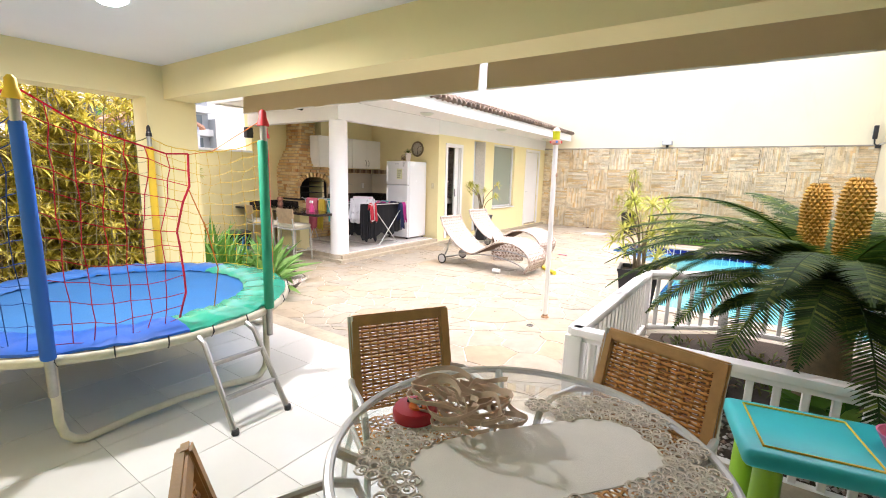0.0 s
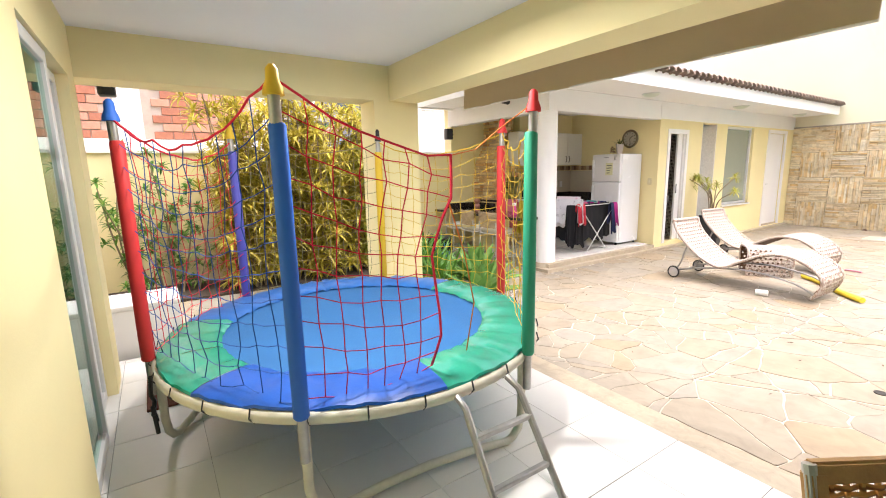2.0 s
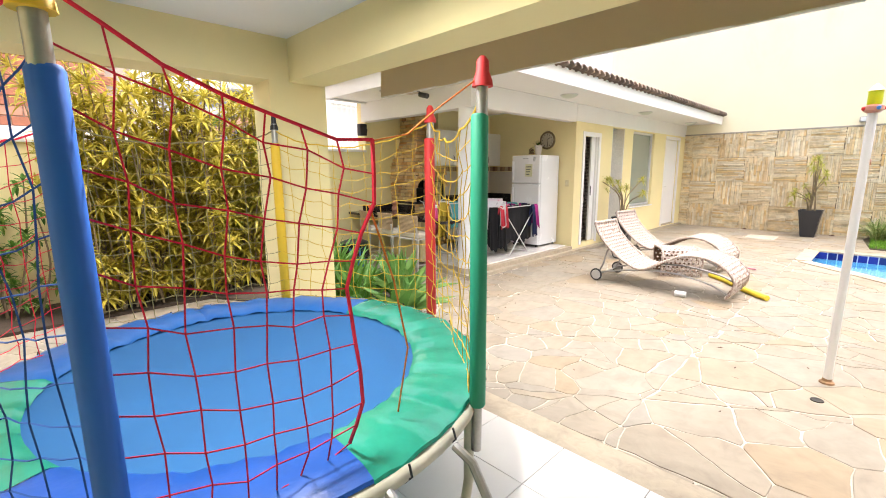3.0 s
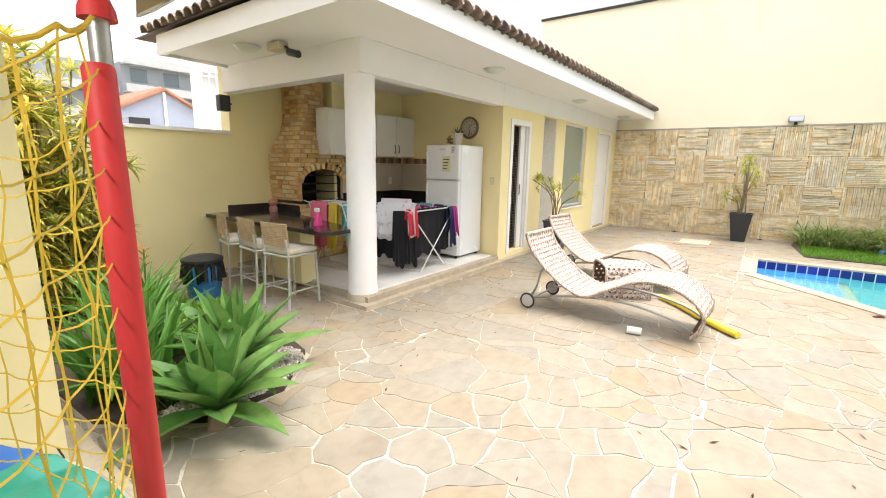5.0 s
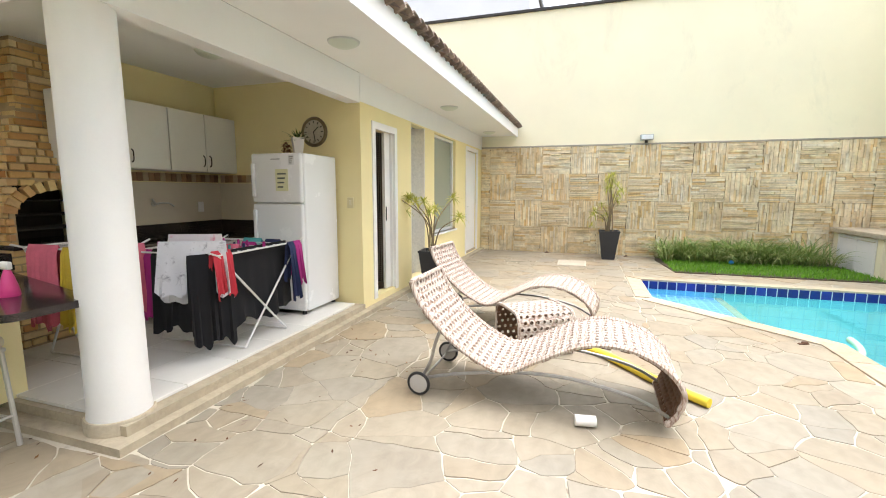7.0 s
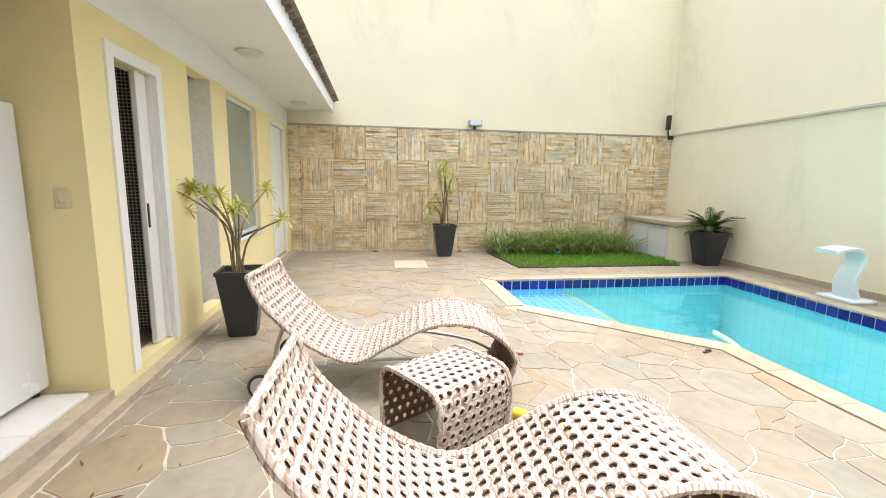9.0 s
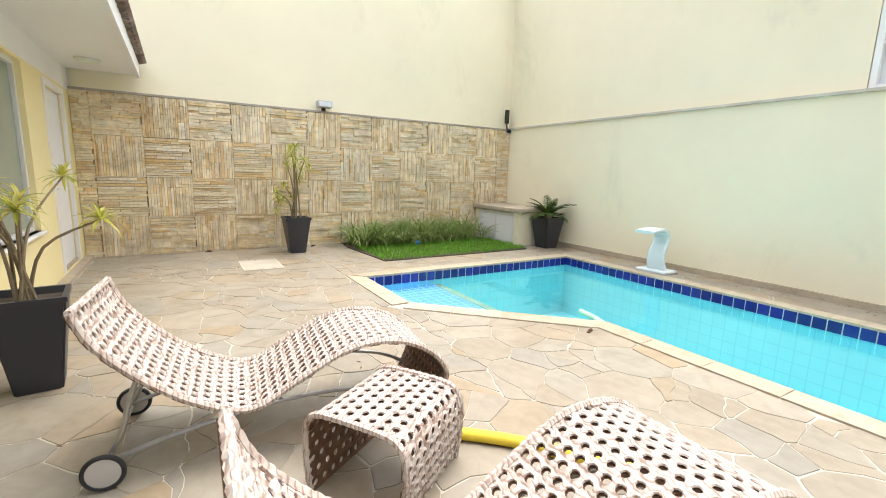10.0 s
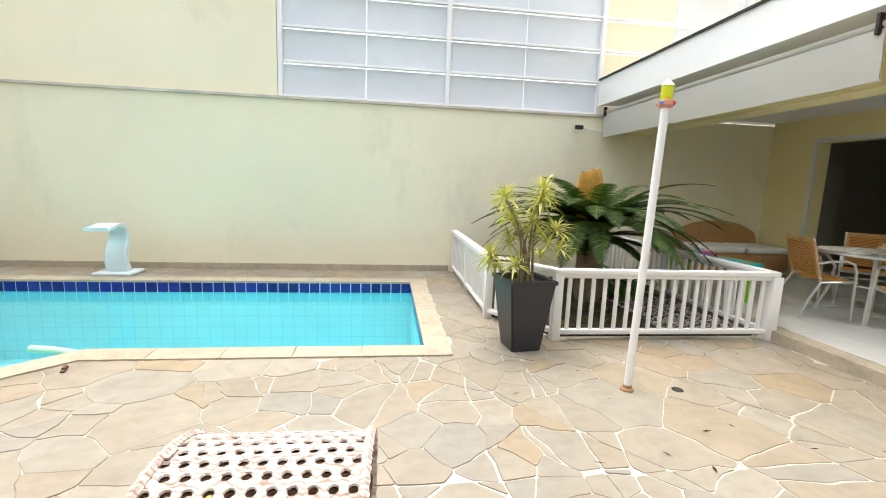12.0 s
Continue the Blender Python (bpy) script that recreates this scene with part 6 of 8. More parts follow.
for u in range(2):
    cab = thing("wall_cabinet", (-7.44, 6.60 + 0.915 * u, 1.62), "white two-door wall cabinet with slim dark handles", "cabinet", "wall cabinets")
    bm = bmesh.new()
    box(bm, -0.02, 0.0, 0.0, 0.25, 0.91, 0.64)
    part("body", bm, LAMINATE, cab, smooth=False)
    for k in range(2):
        bm = bmesh.new()
        rbox(bm, 0.253, 0.004 + 0.4555 * k, 0.003, 0.271, 0.452 + 0.4555 * k, 0.637, 0.003, 1)
        dr = part("door", bm, LAMINATE, cab)
        bm = bmesh.new()
        y = 0.41 if k == 0 else 0.50
        tube(bm, smooth_line([(0.271, y, 0.06), (0.293, y, 0.075), (0.297, y, 0.12), (0.293, y, 0.165), (0.271, y, 0.18)], 2), 0.006, 6)
        part("handle", bm, DARK_METAL, dr, "slim dark bow handle")
tap = thing("wall_tap", (-7.445, 7.50, 1.27), "chrome wall-mounted kitchen tap", "tap")
bm = bmesh.new()
lathe(bm, [(0.03, 0.0), (0.028, 0.01), (0.014, 0.014), (0.014, 0.06)], 14)
bm.transform(Matrix.Rotation(radians(90), 4, "Y"))
part("body", bm, SILVER, tap)
bm = bmesh.new()
tube(bm, smooth_line([(0.05, 0, 0.0), (0.07, 0.05, 0.01), (0.09, 0.12, 0.0), (0.10, 0.16, -0.03)], 3), 0.010, 8)
part("spout", bm, SILVER, tap)
bm = bmesh.new()
tube(bm, [(0.05, -0.02, 0.0), (0.06, -0.06, 0.05)], 0.012, 8)
part("handle", bm, SILVER, tap)
sock = thing("power_socket", (-7.443, 8.10, 1.22), "white power socket on the tiles", "socket")
bm = bmesh.new()
rbox(bm, 0.0, -0.04, -0.06, 0.012, 0.04, 0.06, 0.004, 1)
part("plate", bm, WHITE, sock)
sw = thing("light_switch", (-5.60, 8.43, 1.22), "cream light switch on the yellow wall", "switch")
bm = bmesh.new()
rbox(bm, -0.04, -0.012, 0.0, 0.04, 0.0, 0.12, 0.004, 1)
part("plate", bm, surface("cream_plate", (0.72, 0.62, 0.36), 0.4), sw)
bm = bmesh.new()
rbox(bm, -0.015, -0.018, 0.03, 0.015, -0.012, 0.09, 0.003, 1)
part("rocker", bm, surface("cream_rocker", (0.76, 0.68, 0.45), 0.35), sw)
FW = surface("white_enamel", (0.80, 0.81, 0.82), 0.25, 0.03, 1.5, 50.0, 0.04)
fr = thing("fridge", (-6.36, 7.74, KZ), "white two-door fridge freezer with stickers on its doors", "fridge")
bm = bmesh.new()
rbox(bm, 0.0, 0.06, 0.03, 0.60, 0.66, 1.66, 0.02, 3)
part("body", bm, FW, fr)
for z0, z1 in ((0.04, 1.15), (1.16, 1.66)):
    bm = bmesh.new()
    rbox(bm, 0.0, 0.0, z0, 0.60, 0.056, z1, 0.022, 3)
    d = part("door", bm, FW, fr)
    bm = bmesh.new()
    rbox(bm, 0.02, -0.03, z0 + (0.55 if z0 < 1 else 0.06), 0.06, 0.0, z0 + (1.05 if z0 < 1 else 0.40), 0.01, 2)
    part("handle", bm, FW, d, "white grip handle")
for x, z, w, h, c in ((0.30, 1.28, 0.15, 0.22, (0.70, 0.70, 0.45)), (0.46, 1.54, 0.07, 0.10, (0.72, 0.74, 0.76))):
    bm = bmesh.new()
    box(bm, x, -0.002, z, x + w, 0.0, z + h)
    st = part("sticker", bm, surface("printed_sticker", c, 0.5, 0.1, 20.0, 90.0, 0.0), fr, "printed energy label", smooth=False)
    for k in range(4):
        bm = bmesh.new()
        box(bm, x + w * 0.15, -0.003, z + h * (0.15 + 0.2 * k), x + w * (0.6 + 0.08 * k), -0.002, z + h * (0.22 + 0.2 * k))
        part("print_bar", bm, surface("print_ink", (0.10, 0.12, 0.10), 0.6), st, smooth=False)
bm = bmesh.new()
box(bm, 0.25, -0.002, 1.595, 0.36, 0.0, 1.605)
part("badge", bm, surface("grey_badge", (0.35, 0.36, 0.38), 0.4), fr, smooth=False)
for x in (0.05, 0.55):
    for y in (0.05, 0.60):
        bm = bmesh.new()
        lathe(bm, [(0.025, 0.0), (0.02, 0.035)], 10, (x, y, 0))
        part("foot", bm, BLACK, fr)
fp = thing("potted_succulent", (-5.98, 8.02, KZ + 1.66), "spiky dark plant in a white tapered pot on the fridge", "potted plant")
bm = bmesh.new()
lathe(bm, [(0.055, 0.0), (0.085, 0.17), (0.085, 0.18), (0.075, 0.18), (0.07, 0.15), (0.0005, 0.15)], 4)
part("planter", bm, surface("white_ceramic", (0.70, 0.64, 0.58), 0.35), fp, "white ceramic pot", smooth=False)
bm = bmesh.new()
rnd = random.Random(6)
rosette(bm, (0, 0, 0.15), 26, 0.19, 0.016, rnd, 0.0, 1.4, 0.5)
part("foliage", bm, CYCAD_LEAF, fp, smooth=False)
fp2 = thing("dried_flowers", (-6.14, 8.05, KZ + 1.66), "small reddish brown dried flowers on the fridge", "dried flowers")
bm = bmesh.new()
for k in range(9):
    rosette(bm, (rnd.uniform(-0.05, 0.05), rnd.uniform(-0.05, 0.05), rnd.uniform(0.04, 0.13)), 9, 0.05, 0.018, rnd, -0.3, 1.2, 0.6)
part("flowers", bm, leaf_mat("dried_petal", (0.16, 0.05, 0.03), (0.26, 0.11, 0.05)), fp2, smooth=False)
bm = bmesh.new()
tube(bm, [(0, 0, 0.0), (0.01, 0, 0.06), (0.0, 0.01, 0.12)], 0.006, 5)
part("stalk", bm, BARK, fp2)
ck = thing("wall_clock", (-6.04, 8.43, 2.08), "round bronze rimmed wall clock with a pale dial", "clock")
bm = bmesh.new()
lathe(bm, [(0.165, 0.0), (0.17, 0.02), (0.155, 0.035), (0.135, 0.03), (0.132, 0.02)], 36)
bm.transform(Matrix.Rotation(radians(90), 4, "X"))
part("rim", bm, surface("bronze_rim", (0.22, 0.17, 0.10), 0.4, 0.3, 20.0, 90.0, 0.4, metal=0.5), ck)
bm = bmesh.new()
lathe(bm, [(0.131, 0.005), (0.131, 0.0245), (0.0005, 0.0245)], 36)
bm.transform(Matrix.Rotation(radians(90), 4, "X"))
part("dial", bm, surface("aged_dial", (0.48, 0.43, 0.33), 0.6, 0.15, 20.0, 90.0, 0.1), ck)
for k in range(12):
    bm = bmesh.new()
    box(bm, -0.005, -0.028, 0.095, 0.005, -0.025, 0.122)
    bm.transform(Matrix.Rotation(radians(30 * k), 4, "Y"))
    part("hour_mark", bm, BLACK, ck, smooth=False)
for a, ln in ((50, 0.08), (170, 0.11)):
    bm = bmesh.new()
    box(bm, -0.005, -0.032, 0.0, 0.005, -0.029, ln)
    bm.transform(Matrix.Rotation(radians(a), 4, "Y"))
    part("pointer", bm, BLACK, ck, smooth=False)

# barbecue: body first, its bricks at the end of the file
SOOT = surface("sooty_firebrick", (0.03, 0.022, 0.018), 0.95, 0.4, 6.0, 50.0, 0.6)
BX0, BX1 = -8.04, -7.10


def bbq_span(z):
    """South and north face of the barbecue and its front, by height."""
    if z < 1.5:
        t = max(0.0, (z - 1.0) / 0.5)
        return 6.20 - 0.02 * t, 7.01 + 0.01 * t, -7.36
    if z < 2.15:
        t = (z - 1.5) / 0.65
        t = t * t * (3 - 2 * t)
        return 6.18 + 0.27 * t, 7.02 - 0.20 * t, -7.36 - 0.20 * t
    return 6.45, 6.82, -7.56


bbq = thing("barbecue", (0.0, 0.0, 0.0), "brick barbecue with arched firebox and tapering chimney hood", "barbecue")
BRICK_MORTAR = surface("brick_mortar", (0.50, 0.37, 0.22), 0.95, 0.2, 6.0, 90.0, 0.6)
for za, zb in ((KZ - 0.02, 0.95), (0.95, 1.48), (1.48, 1.7), (1.7, 1.95), (1.95, 2.2), (2.2, 2.66)):
    (a0, a1, af), (c0, c1, cf) = bbq_span(za), bbq_span(zb)
    e = 0.018
    if za == 0.95:
        for y0, y1 in ((a0 + e, 6.26), (6.96, a1 - e)):
            bm = bmesh.new()
            box(bm, BX0, y0, za, af - e, y1, zb)
            part("cheek", bm, BRICK_MORTAR, bbq, smooth=False)
        continue
    bm = bmesh.new()
    vs = [bm.verts.new(p) for p in ((BX0, a0 + e, za), (af - e, a0 + e, za), (af - e, a1 - e, za), (BX0, a1 - e, za), (BX0, c0 + e, zb), (cf - e, c0 + e, zb), (cf - e, c1 - e, zb), (BX0, c1 - e, zb))]
    for f in ((3, 2, 1, 0), (4, 5, 6, 7), (0, 1, 5, 4), (1, 2, 6, 5), (2, 3, 7, 6), (3, 0, 4, 7)):
        bm.faces.new([vs[q] for q in f])
    part("core", bm, BRICK_MORTAR, bbq, "sandy brown mortar", smooth=False)
bm = bmesh.new()
box(bm, -7.92, 6.26, 0.955, -7.90, 6.96, 1.475)
box(bm, -7.90, 6.262, 0.951, -7.40, 6.958, 0.96)
box(bm, -7.90, 6.262, 0.962, -7.395, 6.272, 1.474)
box(bm, -7.90, 6.948, 0.962, -7.395, 6.958, 1.474)
box(bm, -7.90, 6.274, 1.462, -7.395, 6.946, 1.474)
part("firebox", bm, SOOT, bbq, "sooty firebox lining", smooth=False)
for z in (1.08, 1.20, 1.32):
    bm = bmesh.new()
    for k in range(7):
        tube(bm, [(-7.88 + 0.07 * k, 6.27, z), (-7.88 + 0.07 * k, 6.95, z)], 0.006, 5)
    part("grill", bm, SOOT, bbq, "sooty steel grill")
bm = bmesh.new()
rbox(bm, -7.88, 6.19, 0.935, -7.32, 7.02, 0.975, 0.006, 1)
part("hearth_slab", bm, GRANITE, bbq, "dark granite hearth slab")

# stools at the bar
SEAT = surface("cream_cushion", (0.68, 0.63, 0.50), 0.85, 0.08, 6.0, 120.0, 0.3)
CANE_BACK = surface("pale_cane", (0.52, 0.38, 0.22), 0.7, 0.2, 14.0, 60.0, 0.7)


def stool(at, turn):
    st = thing("bar_stool", at, "steel bar stool with cream cushion and low cane back", "bar stool", "stools at the granite bar", turn)
    for sx in (-1, 1):
        bm = bmesh.new()
        tube(bm, [(0.205 * sx, -0.20, 0.0), (0.185 * sx, -0.17, 0.56), (0.185 * sx, -0.195, 0.74)], 0.013, 8)
        part("rear_leg", bm, ALU, st)
        bm = bmesh.new()
        tube(bm, [(0.205 * sx, 0.20, 0.0), (0.185 * sx, 0.18, 0.56)], 0.013, 8)
        part("front_leg", bm, ALU, st)
        bm = bmesh.new()
        tube(bm, [(0.198 * sx, -0.19, 0.18), (0.198 * sx, 0.195, 0.18)], 0.009, 6)
        part("stretcher", bm, ALU, st)
    for y, z in ((-0.19, 0.22), (0.193, 0.16)):
        bm = bmesh.new()
        tube(bm, [(-0.198, y, z), (0.198, y, z)], 0.009, 6)
        part("foot_rest", bm, ALU, st)
    bm = bmesh.new()
    for a, c in (((-0.19, -0.18), (0.19, -0.18)), ((0.19, -0.18), (0.19, 0.19)), ((0.19, 0.19), (-0.19, 0.19)), ((-0.19, 0.19), (-0.19, -0.18))):
        tube(bm, [(*a, 0.555), (*c, 0.555)], 0.013, 8)
    part("seat_frame", bm, ALU, st)
    bm = bmesh.new()
    rbox(bm, -0.20, -0.165, 0.565, 0.20, 0.205, 0.635, 0.03, 4)
    part("cushion", bm, SEAT, st, "cream seat cushion")
    for k in range(13):
        bm = bmesh.new()
        z = 0.66 + 0.019 * k
        y = -0.182 - 0.14 * (z - 0.6) * 0.5
        tube(bm, [(-0.20, y + 0.012, z), (-0.1, y - 0.004, z), (0.1, y - 0.004, z), (0.20, y + 0.012, z)], 0.0105, 6)
        part("back_slat", bm, CANE_BACK, st, "pale cane strand")
    return st


s1 = stool((-6.20, 5.22, 0.0), 4)
for x, y, t in ((-6.70, 5.22, -6), (-7.26, 5.25, -14)):
    copy_thing(s1, pose(x, y, 0, 0, 0, t))
bn = thing("waste_bin", (-7.10, 4.72, 0.0), "blue waste bin with a black bag and round lid", "bin")
bm = bmesh.new()
lathe(bm, [(0.155, 0.0), (0.165, 0.02), (0.19, 0.36), (0.19, 0.38)], 28)
part("drum", bm, plastic("blue_plastic", (0.02, 0.16, 0.38), 0.4), bn)
bm = bmesh.new()
rnd = random.Random(9)
rows = []
for j in range(49):
    a = 2 * math.pi * j / 48
    w = 0.018 * math.sin(j * 2.1) + 0.012 * math.sin(j * 5.3 + 1)
    rows.append([((0.20 + f * w) * math.cos(a), (0.20 + f * w) * math.sin(a), z + f * 0.012 * math.sin(j * 1.3)) for f, z in ((0.1, 0.44), (0.5, 0.40), (1.0, 0.32), (1.7, 0.215))])
sheet(bm, rows)
part("bag", bm, surface("black_bag", (0.012, 0.012, 0.014), 0.25, 0.2, 9.0, 40.0, 0.6), bn, "shiny black bin bag")
bm = bmesh.new()
lathe(bm, [(0.205, 0.42), (0.212, 0.43), (0.21, 0.45), (0.15, 0.475), (0.0005, 0.48)], 28)
part("lid", bm, BLACK, bn, "dark round lid")

# clothes racks
WIRE = surface("white_wire", (0.70, 0.70, 0.68), 0.4, 0.05, 4.0, 60.0, 0.02)
DARK_CLOTH = surface("black_cloth", (0.006, 0.006, 0.008), 0.95, 0.2, 6.0, 200.0, 0.4)


def rack(at, turn, ln, w, h):
    rk = thing("clothes_rack", at, "folding wire clothes rack loaded with washing", "clothes rack", "clothes racks", turn)
    for x in (-ln / 2, ln / 2):
        for s in (-1, 1):
            bm = bmesh.new()
            tube(bm, [(x, s * w * 0.27, 0.012), (x, -s * w / 2, h)], 0.009, 6)
            part("leg", bm, WIRE, rk)
    for s in (-1, 1):
        bm = bmesh.new()
        tube(bm, [(-ln / 2, s * w * 0.27, 0.012), (ln / 2, s * w * 0.27, 0.012)], 0.009, 6)
        part("foot_bar", bm, WIRE, rk)
        bm = bmesh.new()
        tube(bm, [(-ln / 2, s * w / 2, h), (ln / 2, s * w / 2, h)], 0.008, 6)
        part("side_bar", bm, WIRE, rk)
    for x in (-ln / 2, ln / 2):
        bm = bmesh.new()
        tube(bm, [(x, -w / 2 - 0.08, h + 0.03), (x, -w / 2, h), (x, w / 2, h), (x, w / 2 + 0.08, h + 0.03)], 0.008, 6)
        part("end_bar", bm, WIRE, rk)
    for k in range(9):
        bm = bmesh.new()
        y = -w / 2 + w * (k + 0.5) / 9
        tube(bm, [(-ln / 2, y, h), (ln / 2, y, h)], 0.003, 5)
        part("line", bm, WIRE, rk)
    return rk


rack((-6.10, 7.02, KZ), 2, 0.88, 1.0, 0.80)
rack((-6.72, 6.32, KZ), 2, 0.62, 0.42, 0.86)
crnd = random.Random(40)


def washing(kind, at, turn, width, front, rear, material, label, top=0.02, taper=0.0):
    """A garment hung over a line: front and rear fall, with folds and an uneven hem."""
    ob = thing(kind, at, label, kind.replace("_", " "), "washing on the racks", turn)
    bm = bmesh.new()
    ph = crnd.random() * 6
    rows = []
    n = 20
    for i in range(n + 1):
        u = i / n
        x = (u - 0.5) * width
        fold = 0.018 * math.sin(u * 17 + ph) + 0.010 * math.sin(u * 31 + ph * 2)
        hem = 0.03 * math.sin(u * 9 + ph) + 0.02 * math.sin(u * 23)
        col = []
        for t in (1.0, 0.75, 0.5, 0.25, 0.06):
            col.append((x * (1 + taper * t), -0.02 - abs(fold) * t * 1.6 - 0.012 * t, -(front + hem) * t))
        col.append((x, 0.0, top))
        for t in (0.06, 0.3, 0.6, 1.0):
            col.append((x * (1 + taper * t), 0.02 + abs(fold) * t * 1.4, -(rear + hem) * t))
        rows.append(col)
    sheet(bm, rows, 0.004)
    part("fabric", bm, material, ob)
    return ob


PRINT = surface("white_printed_cotton", (0.68, 0.68, 0.72), 0.9, 0.1, 5.0, 150.0, 0.4, stain=((0.10, 0.10, 0.14), 16.0, 0.75))
PRINT_PINK = surface("pink_printed_cotton", (0.72, 0.66, 0.70), 0.9, 0.1, 5.0, 150.0, 0.4, stain=((0.62, 0.05, 0.16), 11.0, 0.9))
CPINK, CRED, CMAG, CTEAL, CYEL, CNAVY = (surface(n, c, 0.9, 0.2, 7.0, 180.0, 0.5) for n, c in (("pink_cotton", (0.70, 0.16, 0.24)), ("red_cotton", (0.55, 0.04, 0.06)), ("magenta_cotton", (0.42, 0.03, 0.22)), ("teal_cotton", (0.10, 0.42, 0.42)), ("yellow_cotton", (0.62, 0.45, 0.05)), ("navy_cotton", (0.02, 0.03, 0.09))))
washing("dark_garment", (-5.735, 7.06, KZ + 0.80), 92, 0.78, 0.60, 0.5, DARK_CLOTH, "black trousers drying over the rack end")
washing("dark_garment", (-5.72, 6.53, KZ + 0.795), 60, 0.30, 0.66, 0.45, DARK_CLOTH, "black shirt drying on the rack corner")
washing("dark_garment", (-6.02, 6.53, KZ + 0.80), 2, 0.50, 0.60, 0.45, DARK_CLOTH, "black leggings drying on the rack")
washing("dark_garment", (-6.40, 6.54, KZ + 0.79), 3, 0.30, 0.50, 0.45, CMAG, "dark magenta shirt drying on the rack")
washing("printed_shirt", (-5.83, 6.49, KZ + 0.86), 30, 0.46, 0.33, 0.4, PRINT, "white T-shirt with dark print thrown over the rack", top=0.05, taper=0.12)
washing("printed_shirt", (-5.98, 6.66, KZ + 0.88), 24, 0.40, 0.16, 0.2, PRINT_PINK, "white and pink printed T-shirt bunched on the rack", top=0.05, taper=0.1)
washing("red_garment", (-5.66, 6.58, KZ + 0.81), 80, 0.16, 0.30, 0.2, CRED, "red child's garment hanging from the rack")
washing("pink_towel", (-6.80, 6.10, KZ + 0.86), 3, 0.30, 0.56, 0.5, CPINK, "salmon pink towel hanging from the rack")
washing("small_garment", (-6.52, 6.10, KZ + 0.86), 3, 0.14, 0.55, 0.3, CYEL, "yellow child's garment hanging from the rack")
washing("small_garment", (-6.43, 6.30, KZ + 0.86), 80, 0.26, 0.40, 0.3, CTEAL, "teal child's garment hanging from the rack")
washing("small_garment", (-6.42, 6.45, KZ + 0.85), 70, 0.20, 0.52, 0.3, CPINK, "pink child's garment hanging from the rack")
washing("small_garment", (-5.64, 7.47, KZ + 0.80), 92, 0.10, 0.36, 0.3, CMAG, "magenta child's garment hanging from the rack")
washing("small_garment", (-5.64, 7.38, KZ + 0.79), 92, 0.10, 0.48, 0.3, CNAVY, "navy child's garment hanging from the rack")
washing("small_garment", (-6.05, 6.9, KZ + 0.81), 12, 0.46, 0.14, 0.12, CPINK, "pink garment laid over the rack lines")
for k, (x, y, w, d, mm) in enumerate(((-6.35, 6.78, 0.16, 0.2, CMAG), (-6.2, 7.05, 0.2, 0.16, CNAVY), (-5.95, 7.2, 0.14, 0.22, CMAG), (-6.4, 7.25, 0.18, 0.2, CPINK), (-5.85, 7.4, 0.16, 0.18, CNAVY), (-6.1, 7.42, 0.2, 0.2, CTEAL))):
    washing("sock", (x, y, KZ + 0.805), 2, w, d, d * 0.8, mm, "small " + ("magenta", "navy", "magenta", "pink", "navy", "teal")[k] + " sock pegged over a rack line")
for k in range(16):
    pg = thing("clothes_peg", (-6.55 + 0.055 * k + 0.02 * math.sin(k * 3), 6.80 + 0.028 * (k * 5 % 16), KZ + 0.79), "small coloured plastic clothes peg on the rack", "clothes peg", "pegs on the racks", 20 * k)
    bm = bmesh.new()
    rbox(bm, -0.006, -0.012, 0.0, 0.006, 0.012, 0.055, 0.003, 1)
    part("peg", bm, (CMAG, CTEAL, CNAVY)[k % 3], pg)
bt = thing("spray_bottle", (-6.10, 5.52, 0.825), "pink plastic spray bottle on the granite bar", "spray bottle")
bm = bmesh.new()
lathe(bm, [(0.0005, 0.0), (0.045, 0.0), (0.048, 0.01), (0.04, 0.06), (0.028, 0.11), (0.018, 0.14), (0.014, 0.15)], 18)
part("bottle", bm, plastic("hot_pink", (0.75, 0.06, 0.25)), bt)
bm = bmesh.new()
rbox(bm, -0.045, -0.014, 0.15, 0.03, 0.014, 0.195, 0.008, 2)
part("trigger_head", bm, WHITE, bt)
fg = thing("figurine", (-7.66, 5.98, 0.825), "small painted ceramic figurine on the granite bar", "figurine")
bm = bmesh.new()
lathe(bm, [(0.0005, 0.0), (0.05, 0.0), (0.06, 0.03), (0.05, 0.07), (0.035, 0.085), (0.058, 0.11), (0.062, 0.14), (0.045, 0.17), (0.0005, 0.18)], 20)
part("body", bm, surface("painted_ceramic", (0.55, 0.24, 0.16), 0.35, 0.4, 18.0, 40.0, 0.1, stain=((0.10, 0.35, 0.40), 14.0, 0.9)), fg)

# ---- annex fittings ----
for x, y in ((-6.75, 5.20), (-5.10, 7.50), (-5.10, 10.60), (-5.10, 13.55)):
    dl = thing("soffit_light", (x, y, 2.69), "round frosted dome light under the annex eaves", "ceiling light", "dome lights under the eaves")
    bm = bmesh.new()
    lathe(bm, [(0.0005, -0.055), (0.06, -0.05), (0.11, -0.03), (0.13, -0.008)], 28)
    part("dome", bm, surface("frosted_green_dome", (0.62, 0.66, 0.56), 0.35, 0.05, 3.0, 40.0, 0.02), dl)
    bm = bmesh.new()
    lathe(bm, [(0.135, -0.012), (0.14, 0.0)], 28)
    part("rim", bm, SILVER, dl)
dl = thing("ceiling_light", (-6.35, 7.3, 2.66), "round frosted dome light on the kitchen ceiling", "ceiling light", "dome lights under the eaves")
bm = bmesh.new()
lathe(bm, [(0.0005, -0.055), (0.06, -0.05), (0.11, -0.03), (0.13, -0.008), (0.135, 0.0)], 28)
